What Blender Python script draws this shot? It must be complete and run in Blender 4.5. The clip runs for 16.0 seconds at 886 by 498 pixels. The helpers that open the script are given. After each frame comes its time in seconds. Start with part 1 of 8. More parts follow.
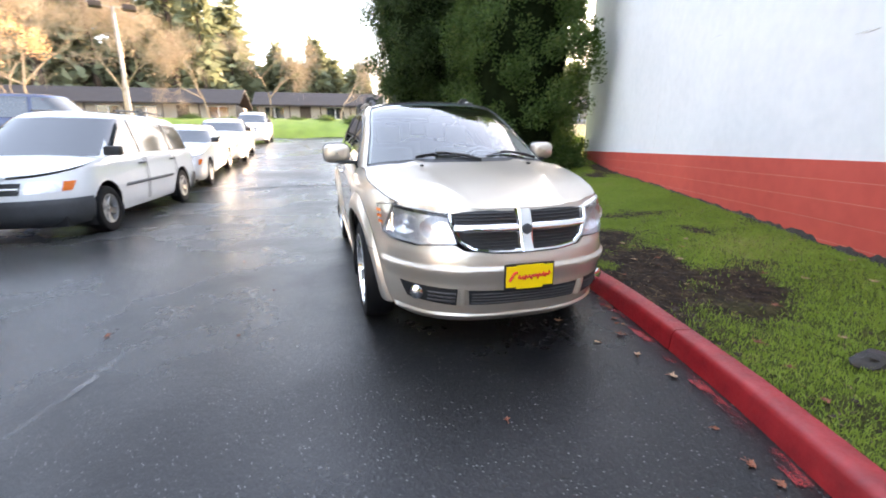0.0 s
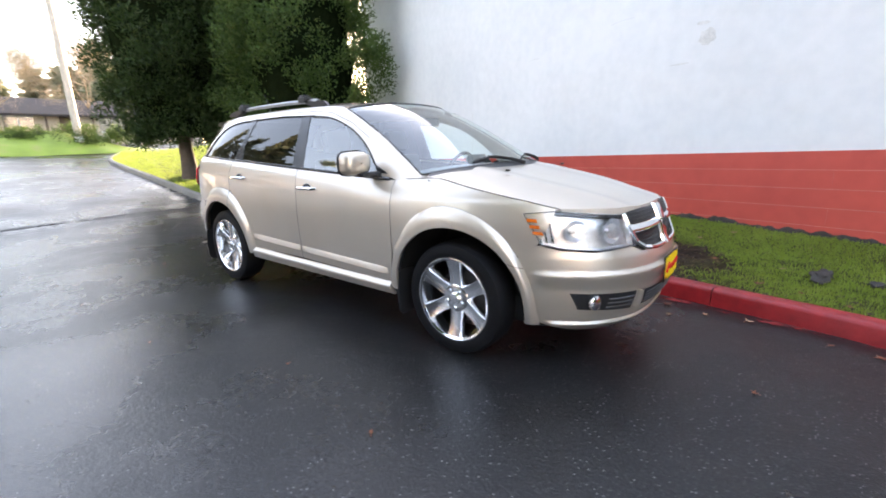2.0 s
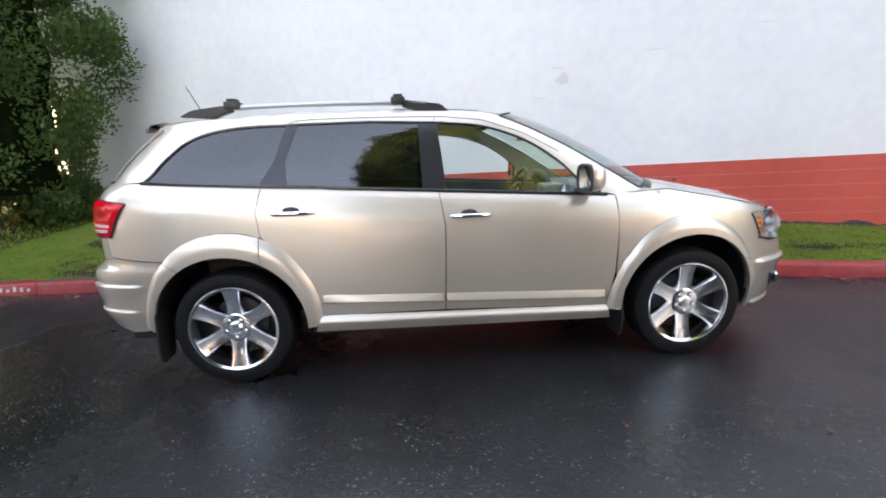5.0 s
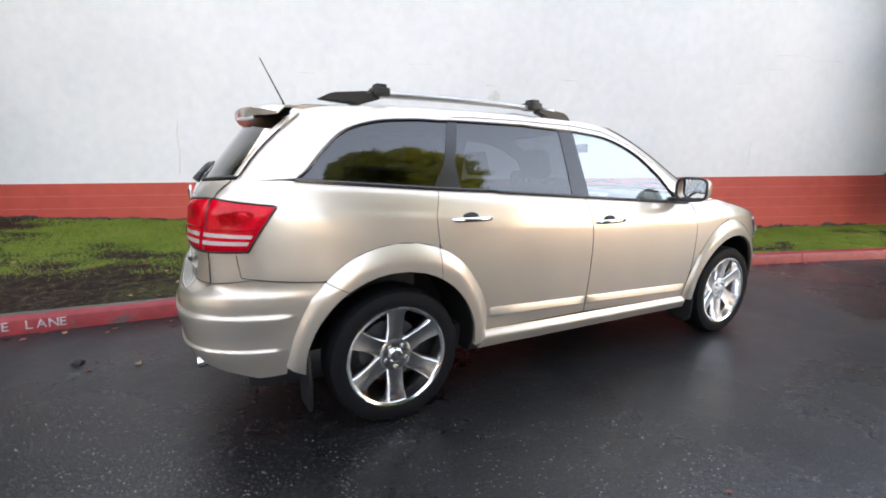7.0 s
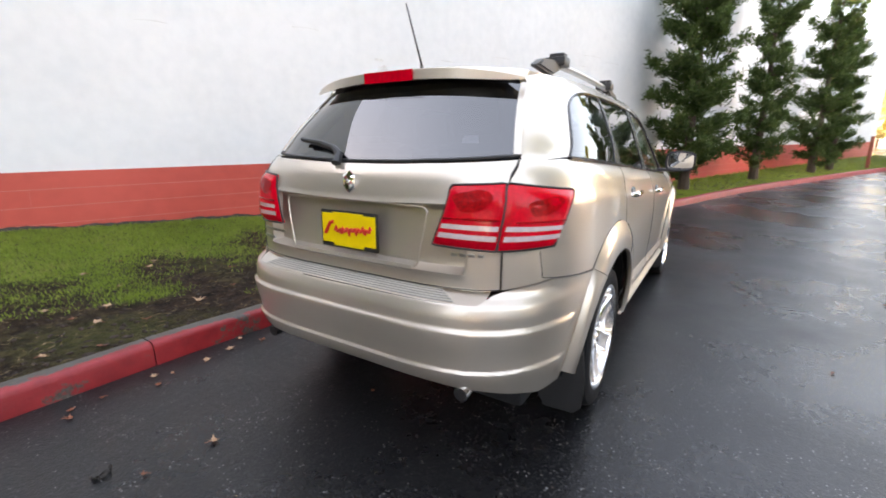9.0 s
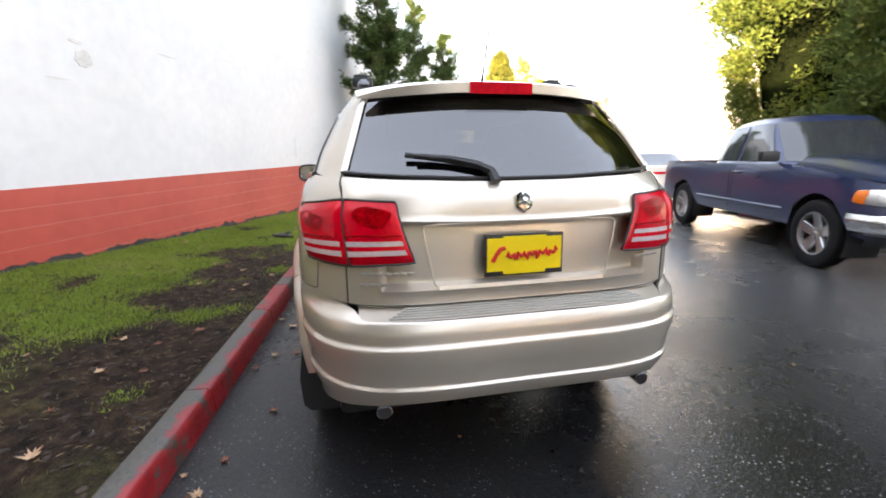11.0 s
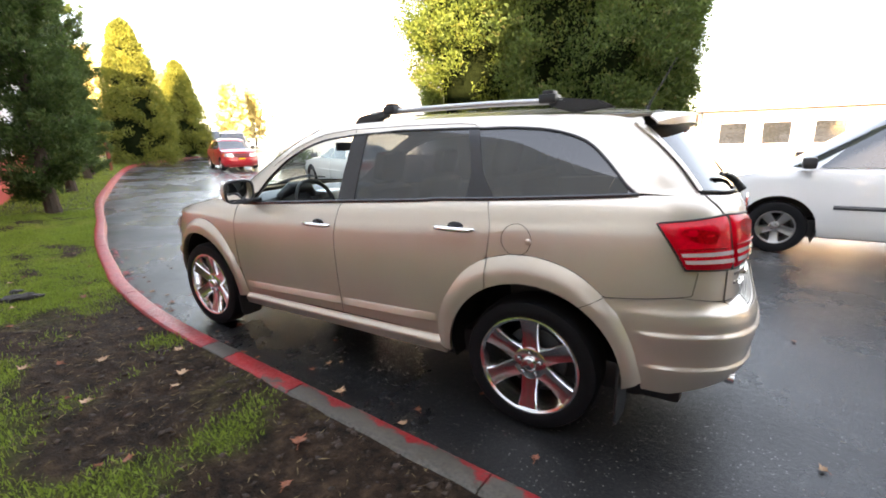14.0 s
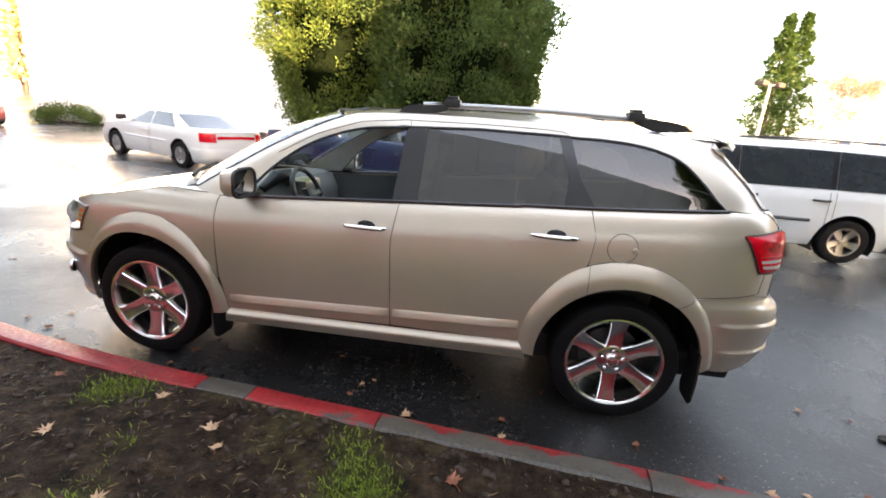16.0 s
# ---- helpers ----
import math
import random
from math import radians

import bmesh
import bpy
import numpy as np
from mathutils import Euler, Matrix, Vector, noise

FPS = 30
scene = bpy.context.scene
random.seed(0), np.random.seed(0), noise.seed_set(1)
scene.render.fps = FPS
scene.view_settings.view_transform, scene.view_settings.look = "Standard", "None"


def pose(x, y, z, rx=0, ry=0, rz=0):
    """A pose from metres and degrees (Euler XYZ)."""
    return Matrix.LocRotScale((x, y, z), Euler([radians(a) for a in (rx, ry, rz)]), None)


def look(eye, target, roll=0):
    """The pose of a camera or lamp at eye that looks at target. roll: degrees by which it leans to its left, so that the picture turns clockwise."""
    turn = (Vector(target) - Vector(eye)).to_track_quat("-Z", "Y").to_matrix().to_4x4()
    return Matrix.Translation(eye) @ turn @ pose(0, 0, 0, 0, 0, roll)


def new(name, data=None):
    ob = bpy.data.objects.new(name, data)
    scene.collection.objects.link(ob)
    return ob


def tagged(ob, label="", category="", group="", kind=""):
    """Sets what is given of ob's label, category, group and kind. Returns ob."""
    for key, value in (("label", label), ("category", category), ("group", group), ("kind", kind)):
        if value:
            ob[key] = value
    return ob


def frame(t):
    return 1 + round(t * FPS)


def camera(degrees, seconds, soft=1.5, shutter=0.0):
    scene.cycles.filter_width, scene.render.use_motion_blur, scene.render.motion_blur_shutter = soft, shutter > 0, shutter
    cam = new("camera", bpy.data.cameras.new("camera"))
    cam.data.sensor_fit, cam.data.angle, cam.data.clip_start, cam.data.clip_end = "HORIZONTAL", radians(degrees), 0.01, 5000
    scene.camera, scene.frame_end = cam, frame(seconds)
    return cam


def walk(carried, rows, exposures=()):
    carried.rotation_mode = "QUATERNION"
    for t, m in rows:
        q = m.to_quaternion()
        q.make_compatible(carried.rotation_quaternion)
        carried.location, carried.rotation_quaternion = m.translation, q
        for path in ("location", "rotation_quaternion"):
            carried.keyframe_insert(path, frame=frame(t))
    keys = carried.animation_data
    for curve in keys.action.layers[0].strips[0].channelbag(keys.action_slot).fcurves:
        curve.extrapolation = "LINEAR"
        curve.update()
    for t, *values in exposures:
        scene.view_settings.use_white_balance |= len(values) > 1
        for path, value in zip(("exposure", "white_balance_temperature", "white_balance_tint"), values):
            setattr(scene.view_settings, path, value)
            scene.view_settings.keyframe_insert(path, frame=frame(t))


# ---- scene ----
cam = camera(90.7, 16.0, 1.8, 0.3)
PATH = [
    (0, (4.692, -1.141, 1.329), (2.827, -0.617, 0.835), -0.3),
    (0.5, (4.372, -1.648, 1.328), (2.607, -0.83, 0.862), -1.5),
    (1, (3.982, -2.116, 1.318), (2.318, -1.11, 0.848), -1.7),
    (1.5, (3.534, -2.555, 1.312), (2.074, -1.254, 0.893), -0.8),
    (2, (3.034, -2.922, 1.305), (1.812, -1.408, 0.843), -1.7),
    (2.5, (2.457, -3.232, 1.32), (1.406, -1.588, 0.884), 0.3),
    (3, (1.893, -3.432, 1.314), (1.125, -1.639, 0.871), -0.4),
    (3.2, (1.647, -3.453, 1.301), (0.956, -1.629, 0.858), -0.3),
    (4.25, (0.515, -3.565, 1.325), (0.275, -1.625, 0.895), -1.4),
    (5.3, (-0.627, -3.445, 1.352), (-0.413, -1.498, 0.947), -2.5),
    (5.5, (-0.835, -3.415, 1.326), (-0.581, -1.477, 0.904), -2.6),
    (6, (-1.341, -3.319, 1.342), (-0.894, -1.412, 0.937), -0.8),
    (6.5, (-1.812, -3.146, 1.353), (-1.073, -1.337, 0.927), -1.7),
    (7, (-2.253, -2.848, 1.345), (-1.321, -1.119, 0.966), 0.9),
    (7.5, (-2.698, -2.548, 1.36), (-1.498, -0.998, 0.964), -0.8),
    (8, (-3.066, -2.147, 1.333), (-1.761, -0.683, 0.943), 0.4),
    (8.5, (-3.43, -1.758, 1.337), (-1.902, -0.529, 0.945), 0.1),
    (9, (-3.661, -1.287, 1.303), (-2.009, -0.253, 0.852), 0.4),
    (9.2, (-3.725, -1.09, 1.308), (-2.009, -0.159, 0.876), 2.3),
    (10.25, (-3.98, -0.085, 1.312), (-2.09, 0.085, 0.875), 0.4),
    (11.3, (-3.74, 0.926, 1.323), (-1.88, 0.338, 0.883), -1.6),
    (11.5, (-3.636, 1.101, 1.322), (-1.821, 0.426, 0.824), -2.3),
    (12, (-3.409, 1.511, 1.344), (-1.784, 0.409, 0.965), 0.4),
    (12.5, (-3.177, 1.931, 1.428), (-1.728, 0.616, 1.014), -0.9),
    (13, (-2.851, 2.245, 1.427), (-1.544, 0.806, 0.958), -0.0),
    (13.5, (-2.522, 2.572, 1.467), (-1.398, 0.982, 1.009), -0.5),
    (14, (-2.191, 2.86, 1.512), (-1.156, 1.215, 1.037), -1.4),
    (14.5, (-1.8, 3.028, 1.561), (-0.951, 1.284, 1.076), 0.8),
    (15, (-1.408, 3.211, 1.576), (-0.872, 1.349, 1.079), 0.0),
    (15.5, (-1.029, 3.243, 1.58), (-0.642, 1.356, 1.041), 0.7),
    (16, (-0.698, 3.226, 1.584), (-0.473, 1.313, 1.046), 4.5),
]
walk(cam, [(t, look(eye, target, roll)) for t, eye, target, roll in PATH], [(0.0, 3.60, 7700, 24), (1.5, 3.54, 7700, 24), (2.5, 3.42, 7700, 24), (6.5, 3.42, 8300, 24), (8.3, 3.45, 8700, 24), (9.1, 3.47, 8700, 26), (11.5, 3.64, 8700, 24), (13.2, 3.68, 8700, 24), (16.0, 3.60, 8800, 24)])

# ---------------------------------------------------------------- light
world = bpy.data.worlds.new("sky")
scene.world = world
world.use_nodes = True
wn = world.node_tree
SUN_AZ, SUN_EL = 124.0, 11.0          # degrees from +x towards +y, and above the horizon
sky = wn.nodes.new("ShaderNodeTexSky")
sky.sky_type = "NISHITA"
sky.sun_disc = False
sky.sun_elevation = radians(SUN_EL)
sky.sun_rotation = radians(90 - SUN_AZ)
sky.altitude, sky.air_density, sky.dust_density, sky.ozone_density = 50, 1.0, 1.6, 1.0
veil = wn.nodes.new("ShaderNodeMix")          # thin high cloud whitens the whole dome
veil.data_type = "RGBA"
veil.inputs[0].default_value = 0.40
veil.inputs[7].default_value = (1.66, 2.28, 3.08, 1)
wn.links.new(sky.outputs[0], veil.inputs[6])
wn.links.new(veil.outputs[2], wn.nodes["Background"].inputs[0])
wn.nodes["Background"].inputs[1].default_value = 0.15
sun_way = Vector((math.cos(radians(SUN_AZ)) * math.cos(radians(SUN_EL)), math.sin(radians(SUN_AZ)) * math.cos(radians(SUN_EL)), math.sin(radians(SUN_EL))))
sun = new("sun", bpy.data.lights.new("sun", "SUN"))
sun.data.energy, sun.data.angle, sun.data.color = 3.2, radians(0.6), (1.0, 0.86, 0.66)
sun.matrix_world = look(sun_way * 60, (0, 0, 0))


# ---------------------------------------------------------------- materials
def material(name, color, rough=0.6, metal=0.0, **more):
    """A node material: base colour with variation at two scales, grain in the roughness and fine relief."""
    m = bpy.data.materials.new(name)
    m.use_nodes = True
    nt = m.node_tree
    b = nt.nodes["Principled BSDF"]
    b.inputs["Base Color"].default_value = (*color, 1)
    b.inputs["Roughness"].default_value = rough
    b.inputs["Metallic"].default_value = metal
    for key in ("Coat Weight", "Coat Roughness", "IOR", "Specular IOR Level"):
        if key in more:
            b.inputs[key].default_value = more[key]
    coord = nt.nodes.new("ShaderNodeTexCoord")
    if "vary" in more:
        amount, big, small = more["vary"]
        n1, n2 = nt.nodes.new("ShaderNodeTexNoise"), nt.nodes.new("ShaderNodeTexNoise")
        n1.inputs["Scale"].default_value, n2.inputs["Scale"].default_value = big, small
        n1.inputs["Detail"].default_value = n2.inputs["Detail"].default_value = 4
        mix = nt.nodes.new("ShaderNodeMath")
        mix.operation = "ADD"
        for n, slot in ((n1, 0), (n2, 1)):
            nt.links.new(coord.outputs["Object"], n.inputs["Vector"])
            nt.links.new(n.outputs["Fac"], mix.inputs[slot])
        ramp = nt.nodes.new("ShaderNodeMapRange")
        ramp.inputs["From Min"].default_value, ramp.inputs["From Max"].default_value = 0.6, 1.4
        ramp.inputs["To Min"].default_value, ramp.inputs["To Max"].default_value = 1 - amount, 1 + amount
        nt.links.new(mix.outputs[0], ramp.inputs["Value"])
        hsv = nt.nodes.new("ShaderNodeHueSaturation")
        hsv.inputs["Color"].default_value = (*color, 1)
        nt.links.new(ramp.outputs[0], hsv.inputs["Value"])
        nt.links.new(hsv.outputs[0], b.inputs["Base Color"])
        if "bump" in more:
            bump = nt.nodes.new("ShaderNodeBump")
            bump.inputs["Strength"].default_value, bump.inputs["Distance"].default_value = more["bump"], more.get("deep", 0.01)
            nt.links.new(n2.outputs["Fac"], bump.inputs["Height"])
            nt.links.new(bump.outputs[0], b.inputs["Normal"])
    return m


def noise_node(nt, scale, detail=4, coord="Object", rough=0.5):
    tc, n = nt.nodes.new("ShaderNodeTexCoord"), nt.nodes.new("ShaderNodeTexNoise")
    n.inputs["Scale"].default_value, n.inputs["Detail"].default_value, n.inputs["Roughness"].default_value = scale, detail, rough
    nt.links.new(tc.outputs[coord], n.inputs["Vector"])
    return n.outputs["Fac"]


def ramp_node(nt, value, stops):
    r = nt.nodes.new("ShaderNodeValToRGB")
    els = r.color_ramp.elements
    while len(els) < len(stops):
        els.new(0.5)
    for e, (p, c) in zip(els, stops):
        e.position, e.color = p, (*c, 1) if len(c) == 3 else c
    nt.links.new(value, r.inputs[0])
    return r.outputs[0]


def range_node(nt, value, a, b, c, d):
    r = nt.nodes.new("ShaderNodeMapRange")
    for key, v in (("From Min", a), ("From Max", b), ("To Min", c), ("To Max", d)):
        r.inputs[key].default_value = v
    nt.links.new(value, r.inputs["Value"])
    return r.outputs[0]


def math_node(nt, op, a, b):
    m = nt.nodes.new("ShaderNodeMath")
    m.operation = op
    for slot, v in enumerate((a, b)):
        if isinstance(v, (int, float)):
            m.inputs[slot].default_value = v
        else:
            nt.links.new(v, m.inputs[slot])
    return m.outputs[0]


def bump_node(nt, height, strength, distance):
    b = nt.nodes.new("ShaderNodeBump")
    b.inputs["Strength"].default_value, b.inputs["Distance"].default_value = strength, distance
    nt.links.new(height, b.inputs["Height"])
    return b.outputs[0]


def plain(name):
    m = bpy.data.materials.new(name)
    m.use_nodes = True
    return m, m.node_tree, m.node_tree.nodes["Principled BSDF"]


def glass_material(name, tint, strength=1.0, ior=1.62):
    """A thin pane: it lets tinted light straight through and mirrors at its surface."""
    m, nt, b = plain(name)
    nt.nodes.remove(b)
    t, g, mix, f = (nt.nodes.new("ShaderNode" + k) for k in ("BsdfTransparent", "BsdfGlossy", "MixShader", "LayerWeight"))
    t.inputs[0].default_value = (*tint, 1)
    g.inputs["Color"].default_value = (strength, strength, strength, 1)
    g.inputs["Roughness"].default_value = 0.0
    f.inputs["Blend"].default_value = 0.5
    head_on = ((ior - 1) / (ior + 1)) ** 2          # alike from both sides of the thin pane
    nt.links.new(range_node(nt, math_node(nt, "POWER", f.outputs["Facing"], 5.0), 0, 1, head_on, 1), mix.inputs[0])
    nt.links.new(t.outputs[0], mix.inputs[1])
    nt.links.new(g.outputs[0], mix.inputs[2])
    nt.links.new(mix.outputs[0], nt.nodes["Material Output"].inputs[0])
    return m


def asphalt_material():
    m, nt, b = plain("wet_asphalt")
    grit, fine, patch = noise_node(nt, 70, 3, rough=0.7), noise_node(nt, 22, 3), noise_node(nt, 0.5, 6, rough=0.6)
    col = ramp_node(nt, grit, [(0.34, (0.005, 0.005, 0.0055)), (0.6, (0.016, 0.016, 0.0165)), (0.74, (0.065, 0.065, 0.064))])
    big = ramp_node(nt, noise_node(nt, 1.3, 7, rough=0.65), [(0.35, (0.75, 0.75, 0.76)), (0.72, (1.3, 1.28, 1.25))])
    mul = nt.nodes.new("ShaderNodeMix")
    mul.data_type, mul.blend_type = "RGBA", "MULTIPLY"
    mul.inputs[0].default_value = 1
    nt.links.new(col, mul.inputs[6])
    nt.links.new(big, mul.inputs[7])
    tc, vor = nt.nodes.new("ShaderNodeTexCoord"), nt.nodes.new("ShaderNodeTexVoronoi")
    vor.inputs["Scale"].default_value = 40
    sep = nt.nodes.new("ShaderNodeSeparateXYZ")
    nt.links.new(tc.outputs["Object"], sep.inputs[0])
    lane = range_node(nt, math_node(nt, "ADD", sep.outputs["Y"], math_node(nt, "MULTIPLY", patch, 2.4)), -0.6, -3.0, 0, 1)      # sky sheen on the wet lane, put in as paler grey and a smoother surface
    pale = nt.nodes.new("ShaderNodeMix")
    pale.data_type = "RGBA"
    pale.inputs[7].default_value = (0.060, 0.061, 0.060, 1)
    nt.links.new(math_node(nt, "MULTIPLY", lane, 0.75), pale.inputs[0])
    nt.links.new(mul.outputs[2], pale.inputs[6])
    nt.links.new(tc.outputs["Object"], vor.inputs["Vector"])
    chip = math_node(nt, "MULTIPLY", range_node(nt, vor.outputs["Distance"], 0.14, 0.19, 1, 0), range_node(nt, noise_node(nt, 9, 2), 0.45, 0.55, 0, 1))
    mix = nt.nodes.new("ShaderNodeMix")
    mix.data_type = "RGBA"
    mix.inputs[7].default_value = (0.165, 0.162, 0.155, 1)
    nt.links.new(chip, mix.inputs[0])
    nt.links.new(pale.outputs[2], mix.inputs[6])
    nt.links.new(mix.outputs[2], b.inputs["Base Color"])
    sheen = range_node(nt, math_node(nt, "ADD", patch, math_node(nt, "MULTIPLY", fine, 0.10)), 0.40, 0.68, 0.15, 0.42)
    nt.links.new(math_node(nt, "ADD", sheen, math_node(nt, "MULTIPLY", lane, -0.05)), b.inputs["Roughness"])
    nt.links.new(range_node(nt, lane, 0, 1, 0.33, 0.62), b.inputs["Specular IOR Level"])
    nt.links.new(bump_node(nt, math_node(nt, "ADD", grit, math_node(nt, "ADD", math_node(nt, "MULTIPLY", fine, 0.8), math_node(nt, "MULTIPLY", chip, 0.25))), 0.34, 0.009), b.inputs["Normal"])
    return m


def kerb_material(name="red_kerb_paint", worn=0.0, trodden=0.05):
    """Red kerb paint, worn through to grey concrete along a ragged noise."""
    m, nt, b = plain(name)
    tc, sep = nt.nodes.new("ShaderNodeTexCoord"), nt.nodes.new("ShaderNodeSeparateXYZ")
    nt.links.new(tc.outputs["Object"], sep.inputs[0])
    n1, n2 = noise_node(nt, 4.5, 6, rough=0.68), noise_node(nt, 60, 3)
    back = range_node(nt, sep.outputs["X"], -1.2, 2.8, 0.10 + worn, -0.04 + worn)       # the paint is older towards the rear
    wear = math_node(nt, "ADD", n1, math_node(nt, "MULTIPLY", n2, 0.12))
    wear = math_node(nt, "ADD", wear, back)
    across = nt.nodes.new("ShaderNodeAttribute")
    across.attribute_name = "across"
    wear = math_node(nt, "ADD", wear, range_node(nt, across.outputs["Fac"], 0.15, 1.0, -0.08, trodden))     # trodden off the back, whole on the face
    red = ramp_node(nt, noise_node(nt, 9, 5), [(0.3, (0.20, 0.007, 0.010)), (0.7, (0.34, 0.016, 0.018))])
    grey = ramp_node(nt, n2, [(0.3, (0.034, 0.029, 0.023)), (0.7, (0.095, 0.083, 0.067))])
    mask = range_node(nt, wear, 0.70, 0.76, 0, 1)
    mix = nt.nodes.new("ShaderNodeMix")
    mix.data_type = "RGBA"
    nt.links.new(mask, mix.inputs[0])
    nt.links.new(red, mix.inputs[6])
    nt.links.new(grey, mix.inputs[7])
    nt.links.new(mix.outputs[2], b.inputs["Base Color"])
    nt.links.new(range_node(nt, n2, 0.3, 0.7, 0.3, 0.6), b.inputs["Roughness"])
    nt.links.new(bump_node(nt, wear, 0.4, 0.008), b.inputs["Normal"])
    return m


def soil_material():
    m, nt, b = plain("verge_soil")
    n1, n2, n3 = noise_node(nt, 0.9, 6), noise_node(nt, 11, 7, rough=0.68), noise_node(nt, 120, 2)
    dirt = ramp_node(nt, n2, [(0.36, (0.011, 0.0062, 0.0036)), (0.52, (0.041, 0.0225, 0.0130)), (0.72, (0.105, 0.063, 0.037))])
    moss = ramp_node(nt, n3, [(0.3, (0.056, 0.074, 0.013)), (0.7, (0.150, 0.185, 0.036))])
    mix = nt.nodes.new("ShaderNodeMix")
    mix.data_type = "RGBA"
    turf_at = nt.nodes.new("ShaderNodeAttribute")
    turf_at.attribute_name = "turf"
    film = range_node(nt, math_node(nt, "ADD", n1, math_node(nt, "MULTIPLY", n2, 0.35)), 0.72, 0.94, 0, 0.5)
    nt.links.new(math_node(nt, "MAXIMUM", film, math_node(nt, "MULTIPLY", turf_at.outputs["Fac"], range_node(nt, n2, 0.36, 0.56, 0.35, 0.95))), mix.inputs[0])
    nt.links.new(dirt, mix.inputs[6])
    nt.links.new(moss, mix.inputs[7])
    nt.links.new(mix.outputs[2], b.inputs["Base Color"])
    b.inputs["Roughness"].default_value, b.inputs["Specular IOR Level"].default_value = 0.75, 0.16
    nt.links.new(bump_node(nt, math_node(nt, "ADD", n2, math_node(nt, "MULTIPLY", n3, 0.4)), 1.0, 0.09), b.inputs["Normal"])
    return m


def foliage_material(name, dark, light, warm=None, grain=2.6):
    m, nt, b = plain(name)
    geo = nt.nodes.new("ShaderNodeNewGeometry")
    stops = [(0.0, dark), (0.6, light)] + ([(0.92, warm)] if warm else [])
    nt.links.new(ramp_node(nt, math_node(nt, "ADD", math_node(nt, "MULTIPLY", geo.outputs["Random Per Island"], 0.45), math_node(nt, "MULTIPLY", range_node(nt, noise_node(nt, grain, 3), 0.3, 0.7, 0, 1), 0.5)), stops), b.inputs["Base Color"])
    b.inputs["Roughness"].default_value, b.inputs["Specular IOR Level"].default_value = 0.65, 0.3
    tr = nt.nodes.new("ShaderNodeBsdfTranslucent")
    tr.inputs[0].default_value = (*[min(1, c * 1.3) for c in light], 1)
    mix = nt.nodes.new("ShaderNodeMixShader")
    mix.inputs[0].default_value = 0.25
    nt.links.new(b.outputs[0], mix.inputs[1])
    nt.links.new(tr.outputs[0], mix.inputs[2])
    nt.links.new(mix.outputs[0], nt.nodes["Material Output"].inputs[0])
    return m


def wall_material(name, stops, groove=False):
    """Masonry paint; groove lets the block courses show through it as faint joints."""
    m, nt, b = plain(name)
    n1, n2, n3 = noise_node(nt, 0.6, 5), noise_node(nt, 7, 6), noise_node(nt, 140, 2)
    both = math_node(nt, "ADD", math_node(nt, "MULTIPLY", n1, 0.6), math_node(nt, "MULTIPLY", n2, 0.4))
    nt.links.new(ramp_node(nt, both, stops), b.inputs["Base Color"])
    b.inputs["Roughness"].default_value = 0.62
    relief = math_node(nt, "ADD", n2, math_node(nt, "MULTIPLY", n3, 0.5))
    if groove:
        tc, sep = nt.nodes.new("ShaderNodeTexCoord"), nt.nodes.new("ShaderNodeSeparateXYZ")
        nt.links.new(tc.outputs["Object"], sep.inputs[0])
        level = math_node(nt, "SUBTRACT", sep.outputs["Z"], math_node(nt, "MULTIPLY", sep.outputs["X"], 0.023))
        saw = math_node(nt, "FRACT", math_node(nt, "MULTIPLY", level, 1 / 0.2), 0)
        joint = range_node(nt, math_node(nt, "ABSOLUTE", math_node(nt, "SUBTRACT", saw, 0.5), 0), 0.46, 0.5, 0, -1.1)
        relief = math_node(nt, "ADD", relief, math_node(nt, "MULTIPLY", joint, range_node(nt, noise_node(nt, 1.1, 3), 0.40, 0.62, 0.0, 1.0)))
    nt.links.new(bump_node(nt, relief, 0.13, 0.005), b.inputs["Normal"])
    return m


def paint_material(name, color, metal=0.0, rough=0.4, flake=0.0):
    """Car paint under clear coat, with a trace of road film and fine flake."""
    m, nt, b = plain(name)
    n1, n2 = noise_node(nt, 1.6, 5), noise_node(nt, 900, 1)
    lo, hi = tuple(c * (0.95 - flake) for c in color), tuple(min(1, c * (1.04 + flake)) for c in color)
    both = math_node(nt, "ADD", math_node(nt, "MULTIPLY", n1, 0.5), math_node(nt, "MULTIPLY", n2, 0.5))
    nt.links.new(ramp_node(nt, both, [(0.35, lo), (0.65, hi)]), b.inputs["Base Color"])
    b.inputs["Metallic"].default_value = metal
    nt.links.new(range_node(nt, n1, 0.3, 0.7, rough * 0.9, rough * 1.15), b.inputs["Roughness"])
    b.inputs["Coat Weight"].default_value, b.inputs["Coat Roughness"].default_value = 1.0, 0.03
    nt.links.new(bump_node(nt, noise_node(nt, 35, 2), 0.012, 0.002), b.inputs["Coat Normal"])
    return m


ASPHALT, KERB, SOIL = asphalt_material(), kerb_material(), soil_material()
KERB_BARE = kerb_material("bare_dirty_kerb", 0.34, 0.2)
KERB_WORN = kerb_material("flaking_kerb_paint", 0.06, 0.33)
WHITE_WALL = wall_material("white_wall_paint", [(0.3, (0.63, 0.65, 0.66)), (0.6, (0.73, 0.74, 0.745))], True)
RED_WALL = wall_material("red_wall_paint", [(0.3, (0.46, 0.055, 0.040)), (0.65, (0.60, 0.085, 0.060))])
FOUND = material("rough_foundation", (0.055, 0.046, 0.043), 0.9, vary=(0.6, 4, 30), bump=0.9, deep=0.03)
GROOVE = material("pale_joint", (0.60, 0.22, 0.17), 0.8, vary=(0.2, 3, 40))
PATCHED = material("patched_plaster", (0.60, 0.60, 0.585), 0.8, vary=(0.25, 6, 60), bump=0.5)
